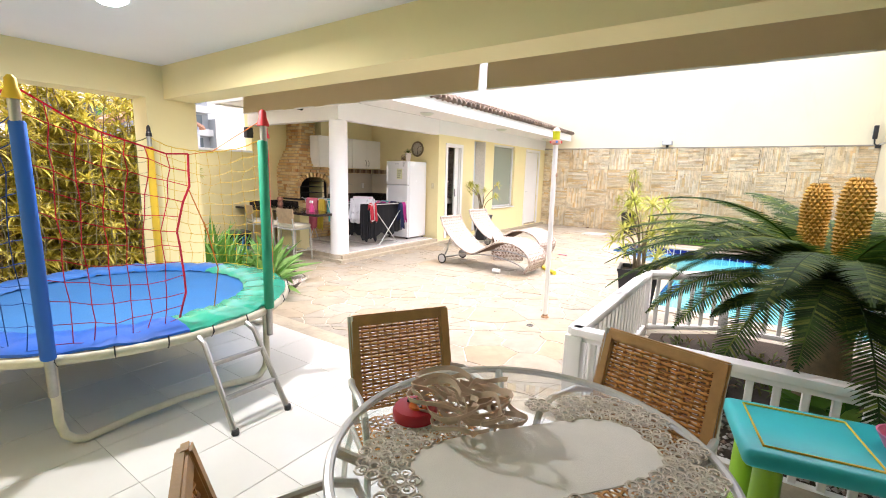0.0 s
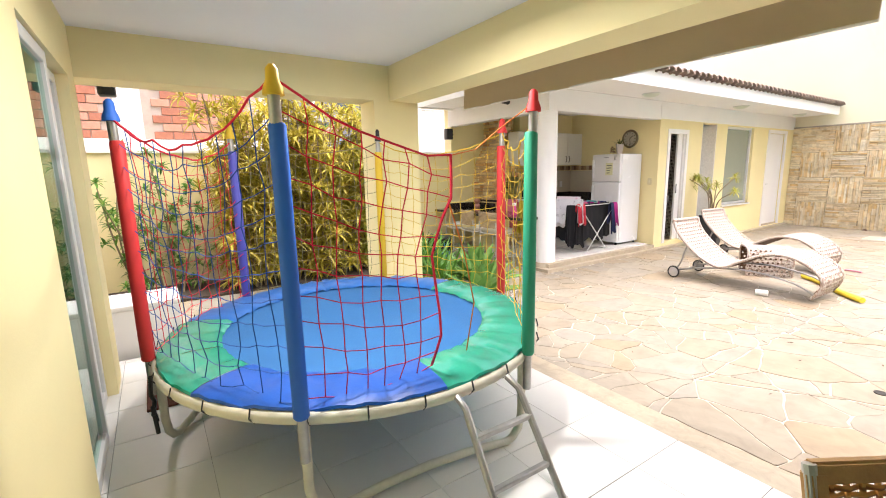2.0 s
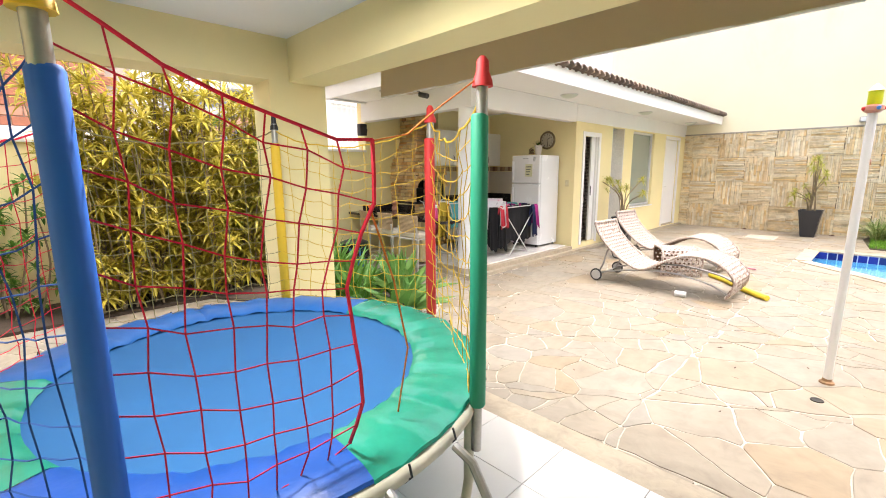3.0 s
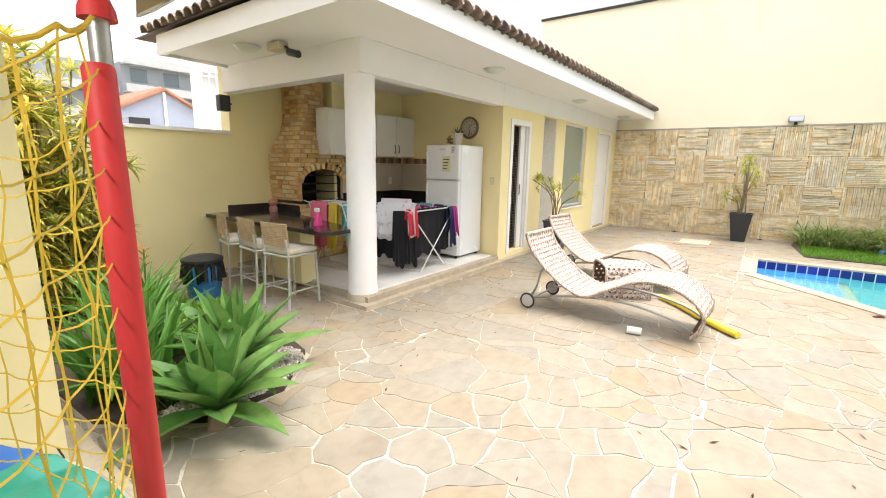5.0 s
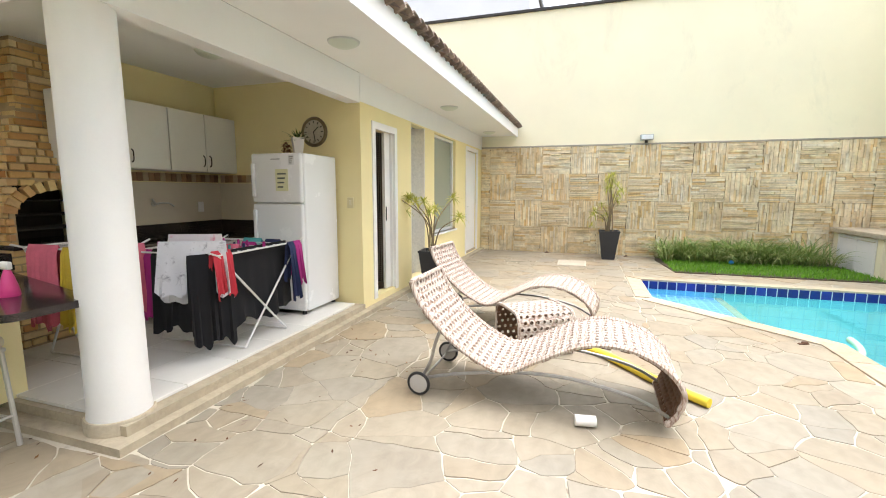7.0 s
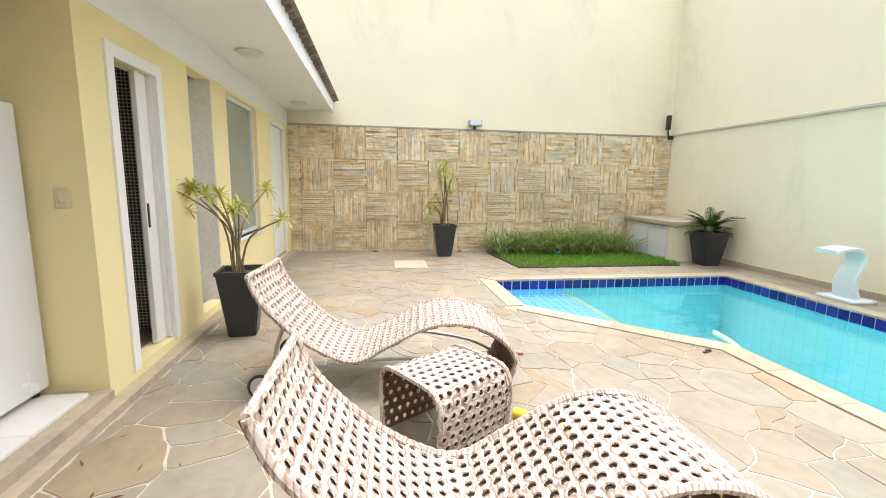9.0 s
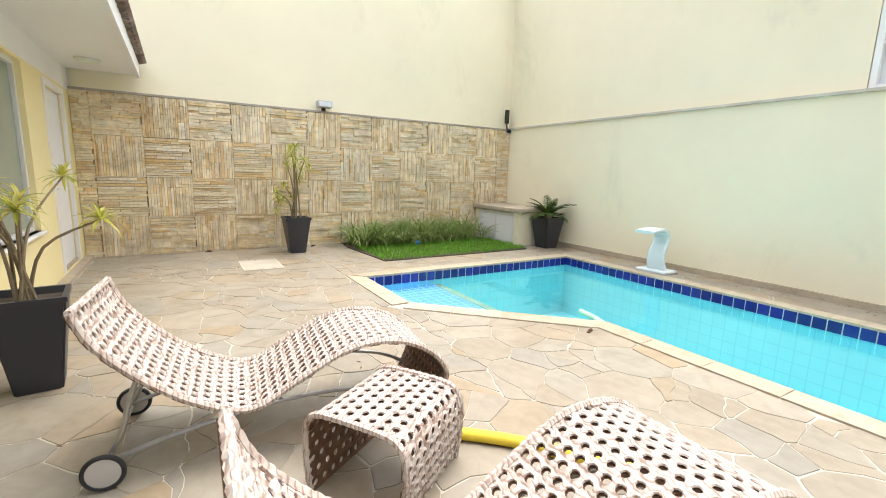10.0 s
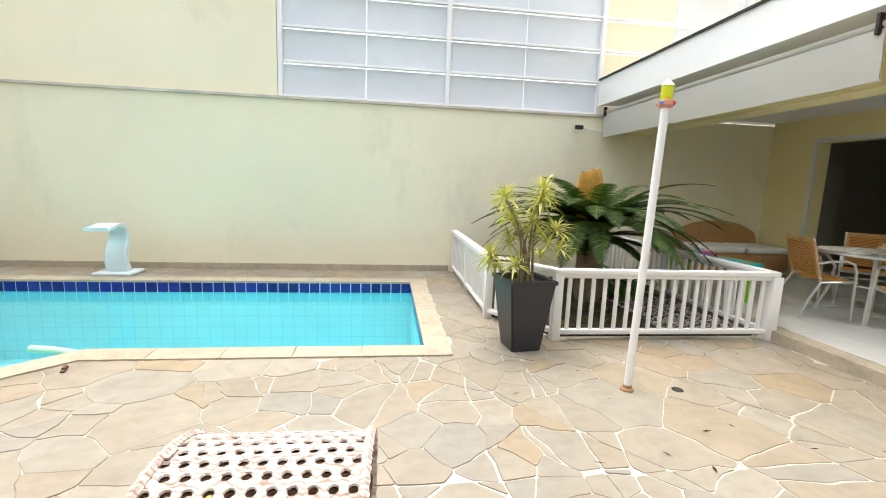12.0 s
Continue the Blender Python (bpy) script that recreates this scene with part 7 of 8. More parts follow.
part("dome", bm, surface("frosted_dome", (0.62, 0.66, 0.56), 0.35, 0.05, 3.0, 40.0, 0.02), dl)
cc = thing("security_camera", (-6.30, 5.30, 2.60), "dark security camera with a beige floodlight box under the eaves", "camera")
bm = bmesh.new()
rbox(bm, -0.10, -0.10, 0.0, 0.10, 0.02, 0.07, 0.012, 2)
part("box", bm, surface("beige_box", (0.55, 0.47, 0.33), 0.5), cc)
bm = bmesh.new()
tube(bm, [(0.10, -0.02, 0.03), (0.17, 0.0, -0.02)], 0.014, 8)
part("arm", bm, DARK_METAL, cc)
bm = bmesh.new()
tube(bm, [(0.13, 0.0, -0.02), (0.28, 0.0, -0.06)], 0.036, 12)
part("body", bm, BLACK, cc)
spk2 = thing("wall_speaker", (-8.0, 5.55, 2.14), "small black loudspeaker fixed to the wall end", "speaker")
bm = bmesh.new()
rbox(bm, -0.05, -0.06, 0.0, 0.06, 0.08, 0.20, 0.012, 2)
part("cabinet", bm, BLACK, spk2)
bm = bmesh.new()
tube(bm, [(0, 0.08, 0.1), (0, 0.12, 0.1)], 0.012, 8)
part("bracket", bm, DARK_METAL, spk2)
spk3 = copy_thing(spk2, pose(-5.10, 0.50, 2.14, 0, 0, 90))
m, nt, b = nodes_of("mosaic_tile", 0.3)
br3 = nt.nodes.new("ShaderNodeTexBrick")
br3.offset = 0.0
br3.inputs["Scale"].default_value = 1.0
br3.inputs["Brick Width"].default_value = br3.inputs["Row Height"].default_value = 0.028
br3.inputs["Mortar Size"].default_value = 0.004
for k, c in (("Color1", (0.02, 0.02, 0.022)), ("Color2", (0.06, 0.06, 0.062)), ("Mortar", (0.6, 0.6, 0.58))):
    br3.inputs[k].default_value = (*c, 1)
mpc = nt.nodes.new("ShaderNodeMapping")
mpc.inputs["Rotation"].default_value = (radians(90), 0, 0)
tcc = nt.nodes.new("ShaderNodeTexCoord")
nt.links.new(tcc.outputs["Object"], mpc.inputs["Vector"])
nt.links.new(mpc.outputs[0], br3.inputs["Vector"])
nt.links.new(br3.outputs["Color"], b.inputs["Base Color"])
bm = bmesh.new()
box(bm, -7.54, 9.60, 0.12, -5.62, 9.618, 2.6)
setting("bathroom_tiles", bm, m, "black and white mosaic tiles inside the bathroom", "wall tiles")
basin = thing("wash_basin", (-6.2, 9.6, 0.10), "white wash basin on the bathroom wall with a small shelf", "basin")
bm = bmesh.new()
rbox(bm, -0.35, -0.42, 0.72, 0.35, 0.0, 0.86, 0.03, 3)
part("bowl", bm, WHITE, basin)
bm = bmesh.new()
rbox(bm, -0.25, -0.12, 1.25, 0.25, 0.0, 1.28, 0.006, 1)
part("shelf", bm, WHITE, basin)
bm = bmesh.new()
lathe(bm, [(0.03, 1.28), (0.03, 1.42), (0.012, 1.45), (0.012, 1.5)], 12, (0.1, -0.06, 0))
part("bottle", bm, GREEN, basin, "green bottle")


def door_trim(name, y0, y1, z1, w, label):
    bm = bmesh.new()
    box(bm, -5.48, y0 - w, 0.10, -5.445, y0 + 0.006, z1 + w)
    box(bm, -5.48, y1 - 0.006, 0.10, -5.445, y1 + w, z1 + w)
    box(bm, -5.48, y0 + 0.006, z1 - 0.006, -5.445, y1 - 0.006, z1 + w)
    box(bm, -5.598, y0 + 0.002, 0.13, -5.482, y0 + 0.022, z1 - 0.004)
    box(bm, -5.598, y1 - 0.022, 0.13, -5.482, y1 - 0.002, z1 - 0.004)
    return setting(name, bm, WHITE, label, "trim")


door_trim("door_trim_1", 8.77, 9.33, 2.15, 0.075, "white door casing of the bathroom")
bd = thing("bathroom_door", (-5.535, 9.04, 0.13), "white sliding bathroom door standing half open", "door")
bm = bmesh.new()
rbox(bm, -0.02, 0.12, 0.0, 0.02, 0.264, 2.02, 0.004, 1)
part("leaf", bm, WHITE, bd)
bm = bmesh.new()
rbox(bm, 0.02, 0.13, 0.90, 0.028, 0.155, 1.08, 0.003, 1)
part("flush_pull", bm, BLACK, bd, "black flush pull")
PALE_BLUE = surface("pale_blue_panel", (0.74, 0.79, 0.84), 0.45, 0.06, 1.5, 40.0, 0.05)
bm = bmesh.new()
box(bm, -5.79, 9.73, 0.10, -5.75, 10.71, 2.66)
setting("niche_panel", bm, PALE_BLUE, "pale blue panel at the back of the niche", "panel")
bm = bmesh.new()
box(bm, -5.75, 10.48, 0.10, -5.462, 10.502, 2.37)
box(bm, -5.75, 9.92, 0.10, -5.462, 9.935, 2.37)
setting("niche_jamb", bm, surface("speckled_granite", (0.82, 0.78, 0.70), 0.3, 0.14, 30.0, 120.0, 0.05), "speckled pale granite lining of the niche", "trim")
win = thing("annex_window", (-5.55, 11.575, 0.69), "large fixed window with greenish frosted glass", "window")
for y0, y1, z0, z1 in ((-0.625, -0.58, 0.0, 1.67), (0.58, 0.625, 0.0, 1.67), (-0.58, 0.58, 0.0, 0.045), (-0.58, 0.58, 1.625, 1.67)):
    bm = bmesh.new()
    rbox(bm, -0.03, y0, z0, 0.04, y1, z1, 0.004, 1)
    part("window_frame", bm, FRAME, win)
bm = bmesh.new()
box(bm, -0.005, -0.575, 0.05, 0.005, 0.575, 1.62)
part("pane", bm, surface("greenish_frosted_pane", (0.30, 0.34, 0.28), 0.08, 0.06, 0.8, 40.0, 0.0), win, "greenish frosted pane", smooth=False)
bm = bmesh.new()
rbox(bm, 0.0, -0.66, -0.03, 0.13, 0.66, 0.0, 0.006, 1)
part("sill", bm, WHITE, win)
sd = thing("store_door", (-5.52, 13.485, 0.08), "white panelled store room door, closed", "door")
bm = bmesh.new()
rbox(bm, -0.02, -0.46, 0.0, 0.02, 0.46, 2.19, 0.004, 1)
part("leaf", bm, WHITE, sd)
bm = bmesh.new()
tube(bm, [(0.02, -0.38, 1.0), (0.06, -0.38, 1.0), (0.06, -0.28, 1.0)], 0.009, 8)
part("handle", bm, SILVER, sd, "silver lever handle")
for z0, z1 in ((0.15, 0.95), (1.1, 2.05)):
    bm = bmesh.new()
    rbox(bm, 0.02, -0.34, z0, 0.026, 0.34, z1, 0.006, 1)
    part("panel", bm, WHITE, sd)
bm = bmesh.new()
for y0, y1, z0, z1 in ((12.95, 13.026, 0.065, 2.35), (13.944, 14.02, 0.065, 2.35), (13.026, 13.944, 2.274, 2.35)):
    box(bm, -5.48, y0, z0, -5.445, y1, z1)
setting("door_trim_2", bm, WHITE, "white casing of the store room door", "trim")


# ---- west garden ----
bm = bmesh.new()
prism(bm, [(-8.04, -2.0), (-7.15, -2.0), (-7.05, 2.6), (-6.2, 3.1), (-5.15, 3.15), (-4.66, 3.55), (-4.62, 4.05), (-5.0, 4.5), (-5.9, 4.72), (-6.85, 4.6), (-7.3, 4.45), (-8.04, 4.5)], -0.012, 0.03)
setting("garden_bed", bm, SOIL, "dark garden soil along the yellow wall", "soil bed")
rnd = random.Random(55)
bm = bmesh.new()
for k in range(2600):
    a, r = rnd.uniform(-1.1, 2.8), 0.82 * math.sqrt(rnd.random())
    x, y, s = -5.05 + r * math.cos(a) * 0.50, 3.82 + r * math.sin(a) * 0.78, rnd.uniform(0.008, 0.02)
    r0 = rnd.random() * 3
    vs = [bm.verts.new((x + s * math.cos(r0 + q), y + s * math.sin(r0 + q), 0.031)) for q in (0, 1.57, 3.14, 4.71)]
    tp = bm.verts.new((x, y, 0.031 + s * 0.9))
    for j in range(4):
        bm.faces.new((vs[j], vs[(j + 1) % 4], tp))
tagged(made("garden_gravel", bm, bpy.data.materials["mixed_gravel"]), "pale mixed gravel at the edge of the garden bed", "gravel", kind="stuff")
bm = bmesh.new()
for k in range(2600):
    x, y = rnd.uniform(-7.9, -5.7), rnd.uniform(4.0, 4.68)
    if y > 4.45 and x < -6.7:
        continue
    blade(bm, (x, y, 0.03), rnd.random() * 6.3, rnd.uniform(0.7, 1.4), rnd.uniform(0.07, 0.16), 0.012, 0.9, 0.15, 2)
tagged(made("garden_grass", bm, GRASS_LEAF), "short dark green grass in front of the yellow wall", "grass", kind="stuff")


def agave(at, n, length, seed, turn=0.0):
    ag = thing("agave", at, "large soft agave rosette with broad pale green leaves", "agave", "agaves in the garden bed", turn)
    r = random.Random(seed)
    for i in range(n):
        bm = bmesh.new()
        t = i / (n - 1)
        blade(bm, (0, 0, 0.10), i * 2.4 + r.uniform(-0.25, 0.25), 0.18 + 1.25 * t + r.uniform(-0.08, 0.08), length * r.uniform(0.85, 1.12) * (1 - 0.1 * t), 0.18 * r.uniform(0.85, 1.1), r.uniform(0.2, 0.7) - 0.5 * t, 0.2, 9, 0.42)
        part("leaf", bm, AGAVE_LEAF, ag)
    bm = bmesh.new()
    lathe(bm, [(0.06, 0.0), (0.05, 0.09), (0.02, 0.16)], 10)
    part("stem", bm, BARK, ag)


agave((-5.08, 3.98, 0.0), 28, 0.66, 1)
agave((-4.56, 3.58, 0.0), 26, 0.62, 2)
agave((-5.50, 3.60, 0.0), 24, 0.52, 3)
for k, (x, y, n) in enumerate(((-5.75, 3.55, 40), (-5.35, 3.3, 34), (-6.2, 3.75, 40), (-5.0, 3.40, 26))):
    cl = thing("strap_leaf_clump", (x, y, 0.03), "clump of long green strap leaves in the bed", "plant clump", "strap-leaf clumps")
    for i in range(n):
        bm = bmesh.new()
        blade(bm, (rnd.uniform(-0.12, 0.12), rnd.uniform(-0.12, 0.12), 0.0), rnd.random() * 6.3, rnd.uniform(1.0, 1.5), rnd.uniform(0.55, 0.95), 0.052, rnd.uniform(0.2, 1.3), 0.2, 6)
        part("leaf", bm, BROAD_LEAF, cl, smooth=False)


def cane_shrub(at, stems, spread, height, seed, material, label, leaves=19, length=0.25):
    sh = thing("cane_shrub", at, label, "shrub", "tall shrubs along the yellow wall")
    r = random.Random(seed)
    crown = bmesh.new()
    for k in range(stems):
        bx, by = r.uniform(-spread[0], spread[0]) * 0.6, r.uniform(-spread[1], spread[1]) * 0.75
        tip = Vector((bx * 1.5 + r.uniform(-0.25, 0.25), by * 1.25 + r.uniform(-0.2, 0.2), height * r.uniform(0.55, 1.05)))
        base = Vector((bx, by, 0.0))
        line = smooth_line([base, base.lerp(tip, 0.5) + Vector((r.uniform(-0.12, 0.12), r.uniform(-0.12, 0.12), 0)), tip], 4)
        canes = bmesh.new()
        tube(canes, line, 0.014, 5, r_end=0.006)
        part("cane", canes, BARK, sh)
        for q in range(9):
            f = 0.12 + 0.88 * (q + 1) / 9
            p = line[min(len(line) - 1, int(f * (len(line) - 1)))] + Vector((r.uniform(-0.16, 0.16), r.uniform(-0.16, 0.16), r.uniform(-0.08, 0.08)))
            if q == 8:
                p = tip
            rosette(crown, p, leaves, length, 0.036, r, -0.5, 1.2, 0.9)
    part("crown", crown, material, sh, "dense narrow striped leaf tufts", smooth=False)


cane_shrub((-7.45, 2.15, 0.03), 58, (0.5, 0.85), 2.7, 61, SONG_DEEP, "tall dense cane shrub with yellow-green leaves")
cane_shrub((-7.4, 3.05, 0.03), 36, (0.5, 0.55), 2.6, 62, SONG_DEEP, "tall dense cane shrub with yellow-green leaves")
cane_shrub((-7.6, 0.75, 0.03), 9, (0.3, 0.5), 1.9, 63, BROAD_LEAF, "thin dark leafy shrub by the wall", 12, 0.16)
cane_shrub((-7.55, -0.5, 0.03), 10, (0.3, 0.5), 1.9, 64, SONG_DEEP, "cane shrub with yellow-green leaves", 14, 0.2)
cane_shrub((-7.45, 3.70, 0.03), 15, (0.36, 0.36), 2.5, 65, SONG, "tall variegated cane shrub with pale leaf tufts", 20, 0.24)
hel = thing("heliconia", (-7.1, 4.15, 0.03), "small orange flowering heliconia in the bed", "flower")
bm = bmesh.new()
tube(bm, [(0, 0, 0), (0.02, 0, 0.3), (0.0, 0.02, 0.6)], 0.008, 5)
part("stalk", bm, BROAD_LEAF, hel)
bm = bmesh.new()
for k in range(6):
    blade(bm, (0, 0.02, 0.42 + 0.035 * k), k * 3.14 + 0.4, 0.7, 0.12, 0.03, 0.3, 0.3, 3)
part("bracts", bm, leaf_mat("orange_bract", (0.55, 0.14, 0.02), (0.70, 0.28, 0.04)), hel, "orange bracts")
block = thing("low_bench", (-5.35, 0.55, 0.0), "low white masonry bench by the house corner", "bench")
bm = bmesh.new()
rbox(bm, -0.27, -0.49, 0.0, 0.21, 0.24, 0.475, 0.01, 2)
part("base_block", bm, WHITE, block)
bm = bmesh.new()
rbox(bm, -0.28, -0.5, 0.475, 0.22, 0.25, 0.52, 0.012, 2)
part("seat_slab", bm, WHITE, block)

# ---- beyond the walls ----
TERRACOTTA = pieces_mat("terracotta_roof", [(0.30, 0.14, 0.08), (0.40, 0.21, 0.13)], 0.8, 8.0, island=True)
nb = thing("neighbour_house", (-35.6, 16.08, 0.0), "small grey house with a red tiled gable roof beyond the wall", "house")
bm = bmesh.new()
prism(bm, [(-2.6, 0.0), (2.4, 0.0), (2.4, 4.79), (0.0, 5.99), (-2.6, 4.69)], -6.0, 0.0)
bm.transform(Matrix(((0, 0, 1, 0), (1, 0, 0, 0), (0, 1, 0, 0), (0, 0, 0, 1))))
part("wall", bm, surface("blue_grey_plaster", (0.30, 0.33, 0.40), 0.8, 0.1, 0.8, 20.0, 0.1), nb, smooth=False)
for s, ye, ze in ((-1, -3.0, 4.56), (1, 2.75, 4.66)):
    bm = bmesh.new()
    vs = [bm.verts.new(p) for p in ((-6.2, ye, ze - 0.02), (0.28, ye, ze - 0.02), (0.28, 0.0, 6.12), (-6.2, 0.0, 6.12), (-6.2, ye, ze - 0.12), (0.28, ye, ze - 0.12), (0.28, 0.0, 6.12 - 0.1), (-6.2, 0.0, 6.12 - 0.1))]
    for f in ((0, 1, 2, 3), (7, 6, 5, 4), (0, 4, 5, 1), (1, 5, 6, 2), (2, 6, 7, 3), (3, 7, 4, 0)):
        bm.faces.new([vs[q] for q in f])
    slope_ob = part("roof", bm, TERRACOTTA, nb, "terracotta tiled roof slope", smooth=False)
    n = 14
    for i in range(n):
        x0 = -6.3 + 6.4 * i / n
        row = bmesh.new()
        tube(row, [(x0 + 0.24, ye, ze), (x0 + 0.24, 0.0, 6.12)], 0.2, 8)
        part("tile_row", row, TERRACOTTA, slope_ob, smooth=False)
bm = bmesh.new()
box(bm, 0.02, -0.08, 0.0, 0.10, 0.08, 5.94)
part("pilaster", bm, WHITE, nb, smooth=False)
bm = bmesh.new()
box(bm, -0.05, -2.2, 3.34, 0.04, -1.0, 4.14)
part("window", bm, BLACK, nb, smooth=False)
low_roof = thing("neighbour_shed", (-18.0, 6.4, 0.0), "low shed with brown corrugated roof beyond the wall", "shed")
bm = bmesh.new()
box(bm, -3, -2.2, 0.0, 0.0, 1.2, 2.35)
part("wall", bm, CREAM, low_roof, smooth=False)
bm = bmesh.new()
for i in range(26):
    tube(bm, [(-3.2, -2.3 + 0.14 * i, 2.75), (0.2, -2.3 + 0.14 * i, 2.40)], 0.075, 6)
part("roof", bm, surface("brown_sheet_roof", (0.24, 0.12, 0.08), 0.8, 0.3, 2.0, 20.0, 0.2), low_roof, smooth=False)
apt = thing("apartment_block", (-60.0, 20.0, 0.0), "pale apartment terraces with balconies on the far slope", "apartment building")
PALE = surface("pale_facade", (0.26, 0.28, 0.29), 0.8, 0.1, 0.2, 5.0, 0.05)
for k, (y0, y1, z0, z1, dx) in enumerate(((-18, 4, 0, 9.6, -2), (2, 12, 0, 11.8, 0), (-16, 2, 9.6, 12.6, -8), (12, 26, 0, 8.0, 3))):
    bm = bmesh.new()
    box(bm, dx - 10, y0, z0, dx, y1, z1)
    part("wall", bm, PALE, apt, smooth=False)
    f = z0 + 0.4
    while f + 2.6 < z1:
        n = int((y1 - y0) / 2.6)
        for i in range(n):
            y = y0 + (y1 - y0) * (i + 0.5) / n
            bm = bmesh.new()
            box(bm, dx - 0.05, y - 0.8, f + 0.8, dx + 0.06, y + 0.8, f + 2.2)
            part("window", bm, surface("far_pane", (0.10, 0.13, 0.14), 0.2), apt, smooth=False) if (k, i) == (0, 0) else part("window", bm, bpy.data.materials["far_pane"], apt, smooth=False)
        bm = bmesh.new()
        box(bm, dx, y0, f + 2.45, dx + 1.1, y1, f + 2.6)
        box(bm, dx + 1.0, y0, f + 2.6, dx + 1.1, y1, f + 3.3)
        part("balcony", bm, surface("grey_parapet", (0.40, 0.41, 0.40), 0.8), apt, smooth=False)
        f += 2.9
bm = bmesh.new()
for k in range(60):
    rosette(bm, (rnd.uniform(-54, -50), rnd.uniform(18, 24), rnd.uniform(5.5, 7.2)), 14, 0.9, 0.22, rnd, -0.5, 1.2, 0.8)
tagged(made("far_shrubs", bm, BROAD_LEAF), "green shrubs on the far terraces", "shrubs", kind="stuff")
wn_house = thing("neighbour_wing", (-11.0, 7.2, 0.0), "white neighbouring wall with a barred white window", "house")
bm = bmesh.new()
wall_x(bm, -0.2, 0.0, -0.55, 3.0, 0.0, 3.5, [(-0.45, 0.45, 2.05, 3.15)])
part("wall", bm, WHITE, wn_house, smooth=False)
bm = bmesh.new()
box(bm, -0.16, -0.45, 2.05, -0.12, 0.45, 3.15)
part("pane", bm, FROST, wn_house, smooth=False)
for k in range(7):
    bm = bmesh.new()
    box(bm, 0.0, -0.45 + 0.14 * k, 2.05, 0.02, -0.43 + 0.14 * k, 3.15)
    part("window_bar", bm, WHITE, wn_house, smooth=False)
for k in range(5):
    bm = bmesh.new()
    box(bm, 0.02, -0.45, 2.1 + 0.24 * k, 0.035, 0.45, 2.12 + 0.24 * k)
    part("window_bar", bm, WHITE, wn_house, smooth=False)
brick_house = thing("brick_house", (-11.0, 0.0, 0.0), "unplastered red brick house with white concrete frame", "house")
bm = bmesh.new()
box(bm, -6.0, -9.0, 0.0, -0.03, 3.2, 6.5)
part("wall", bm, surface("house_mortar", (0.50, 0.42, 0.36), 0.9, 0.2, 3.0, 60.0, 0.4), brick_house, smooth=False)
for y0, y1, z0, z1 in ((0.30, 0.72, 0.0, 6.5), (-9.0, 3.2, 1.95, 2.25), (2.8, 3.2, 0.0, 6.5), (-4.2, -3.8, 0.0, 6.5)):
    bm = bmesh.new()
    box(bm, -0.05, y0, z0, 0.03 if y1 - y0 < 2 else 0.02, y1, z1)
    part("concrete_frame", bm, WHITE, brick_house, "white concrete frame", smooth=False)
HB = [box_mesh("house_brick", 0.05, 0.30, 0.135, 0.006, surface("house_brick_" + w, c, 0.9, 0.2, 9.0, 60.0, 0.5)) for w, c in (("red", (0.46, 0.20, 0.13)), ("rose", (0.52, 0.27, 0.19)), ("dark", (0.40, 0.16, 0.10)))]
hbw = next(c for c in brick_house.children if c.name.startswith("wall"))
rb = random.Random(2)
for i in range(9):
    for j in range(20):
        y = -3.7 + 0.315 * j + (0.155 if i % 2 else 0)
        if 0.10 < y < 0.92 or y > 2.7:
            continue
        piece("brick", rb.choice(HB), hbw, pose(-0.022, y, 2.26 + 0.15 * i))
north_house = thing("north_building", (-9.5, 19.0, 0.0), "pale grey building rising behind the tall wall", "building")
bm = bmesh.new()
box(bm, -3.0, 0.0, 0.0, 4.5, 6.0, 8.4)
part("wall", bm, surface("grey_render", (0.62, 0.64, 0.68), 0.8, 0.08, 0.5, 20.0, 0.1), north_house, smooth=False)
bm = bmesh.new()
box(bm, -3.1, -0.1, 8.4, 4.6, 6.1, 8.6)
part("parapet", bm, DARK_METAL, north_house, smooth=False)


# ---- pieces: veranda and kitchen tiles ----
TS = 0.43
tile_full = box_mesh("floor_tile", TS - 0.004, TS - 0.004, 0.008, 0.0012, TILE)
for i in range(-8, 11):
    for j in range(-2, 5):
        xc, yc = -1.976 + TS * (i + 0.5), 0.80 + 0.4275 * (j + 0.5)
        x0, x1, y0, y1 = max(-5.05, xc - TS / 2), min(2.49, xc + TS / 2), max(0.36 - 0.2, yc - 0.4275 / 2), min(2.88, yc + 0.4275 / 2)
        if x1 - x0 < 0.03 or y1 - y0 < 0.03:
            continue
        if x1 - x0 > TS - 0.01 and y1 - y0 > 0.42:
            piece("tile", tile_full, veranda, pose(xc, yc, 0.093))
        else:
            piece("tile", box_mesh("cut_tile", x1 - x0 - 0.004, y1 - y0 - 0.004, 0.008, 0.0012, TILE), veranda, pose((x0 + x1) / 2, (y0 + y1) / 2, 0.093))
kt = box_mesh("kitchen_tile", 0.446, 0.446, 0.022, 0.002, TILE)
for i in range(4):
    for j in range(6):
        piece("tile", kt, kitchen_base, pose(-5.76 - 0.45 * i, 5.88 + 0.45 * j, 0.106))

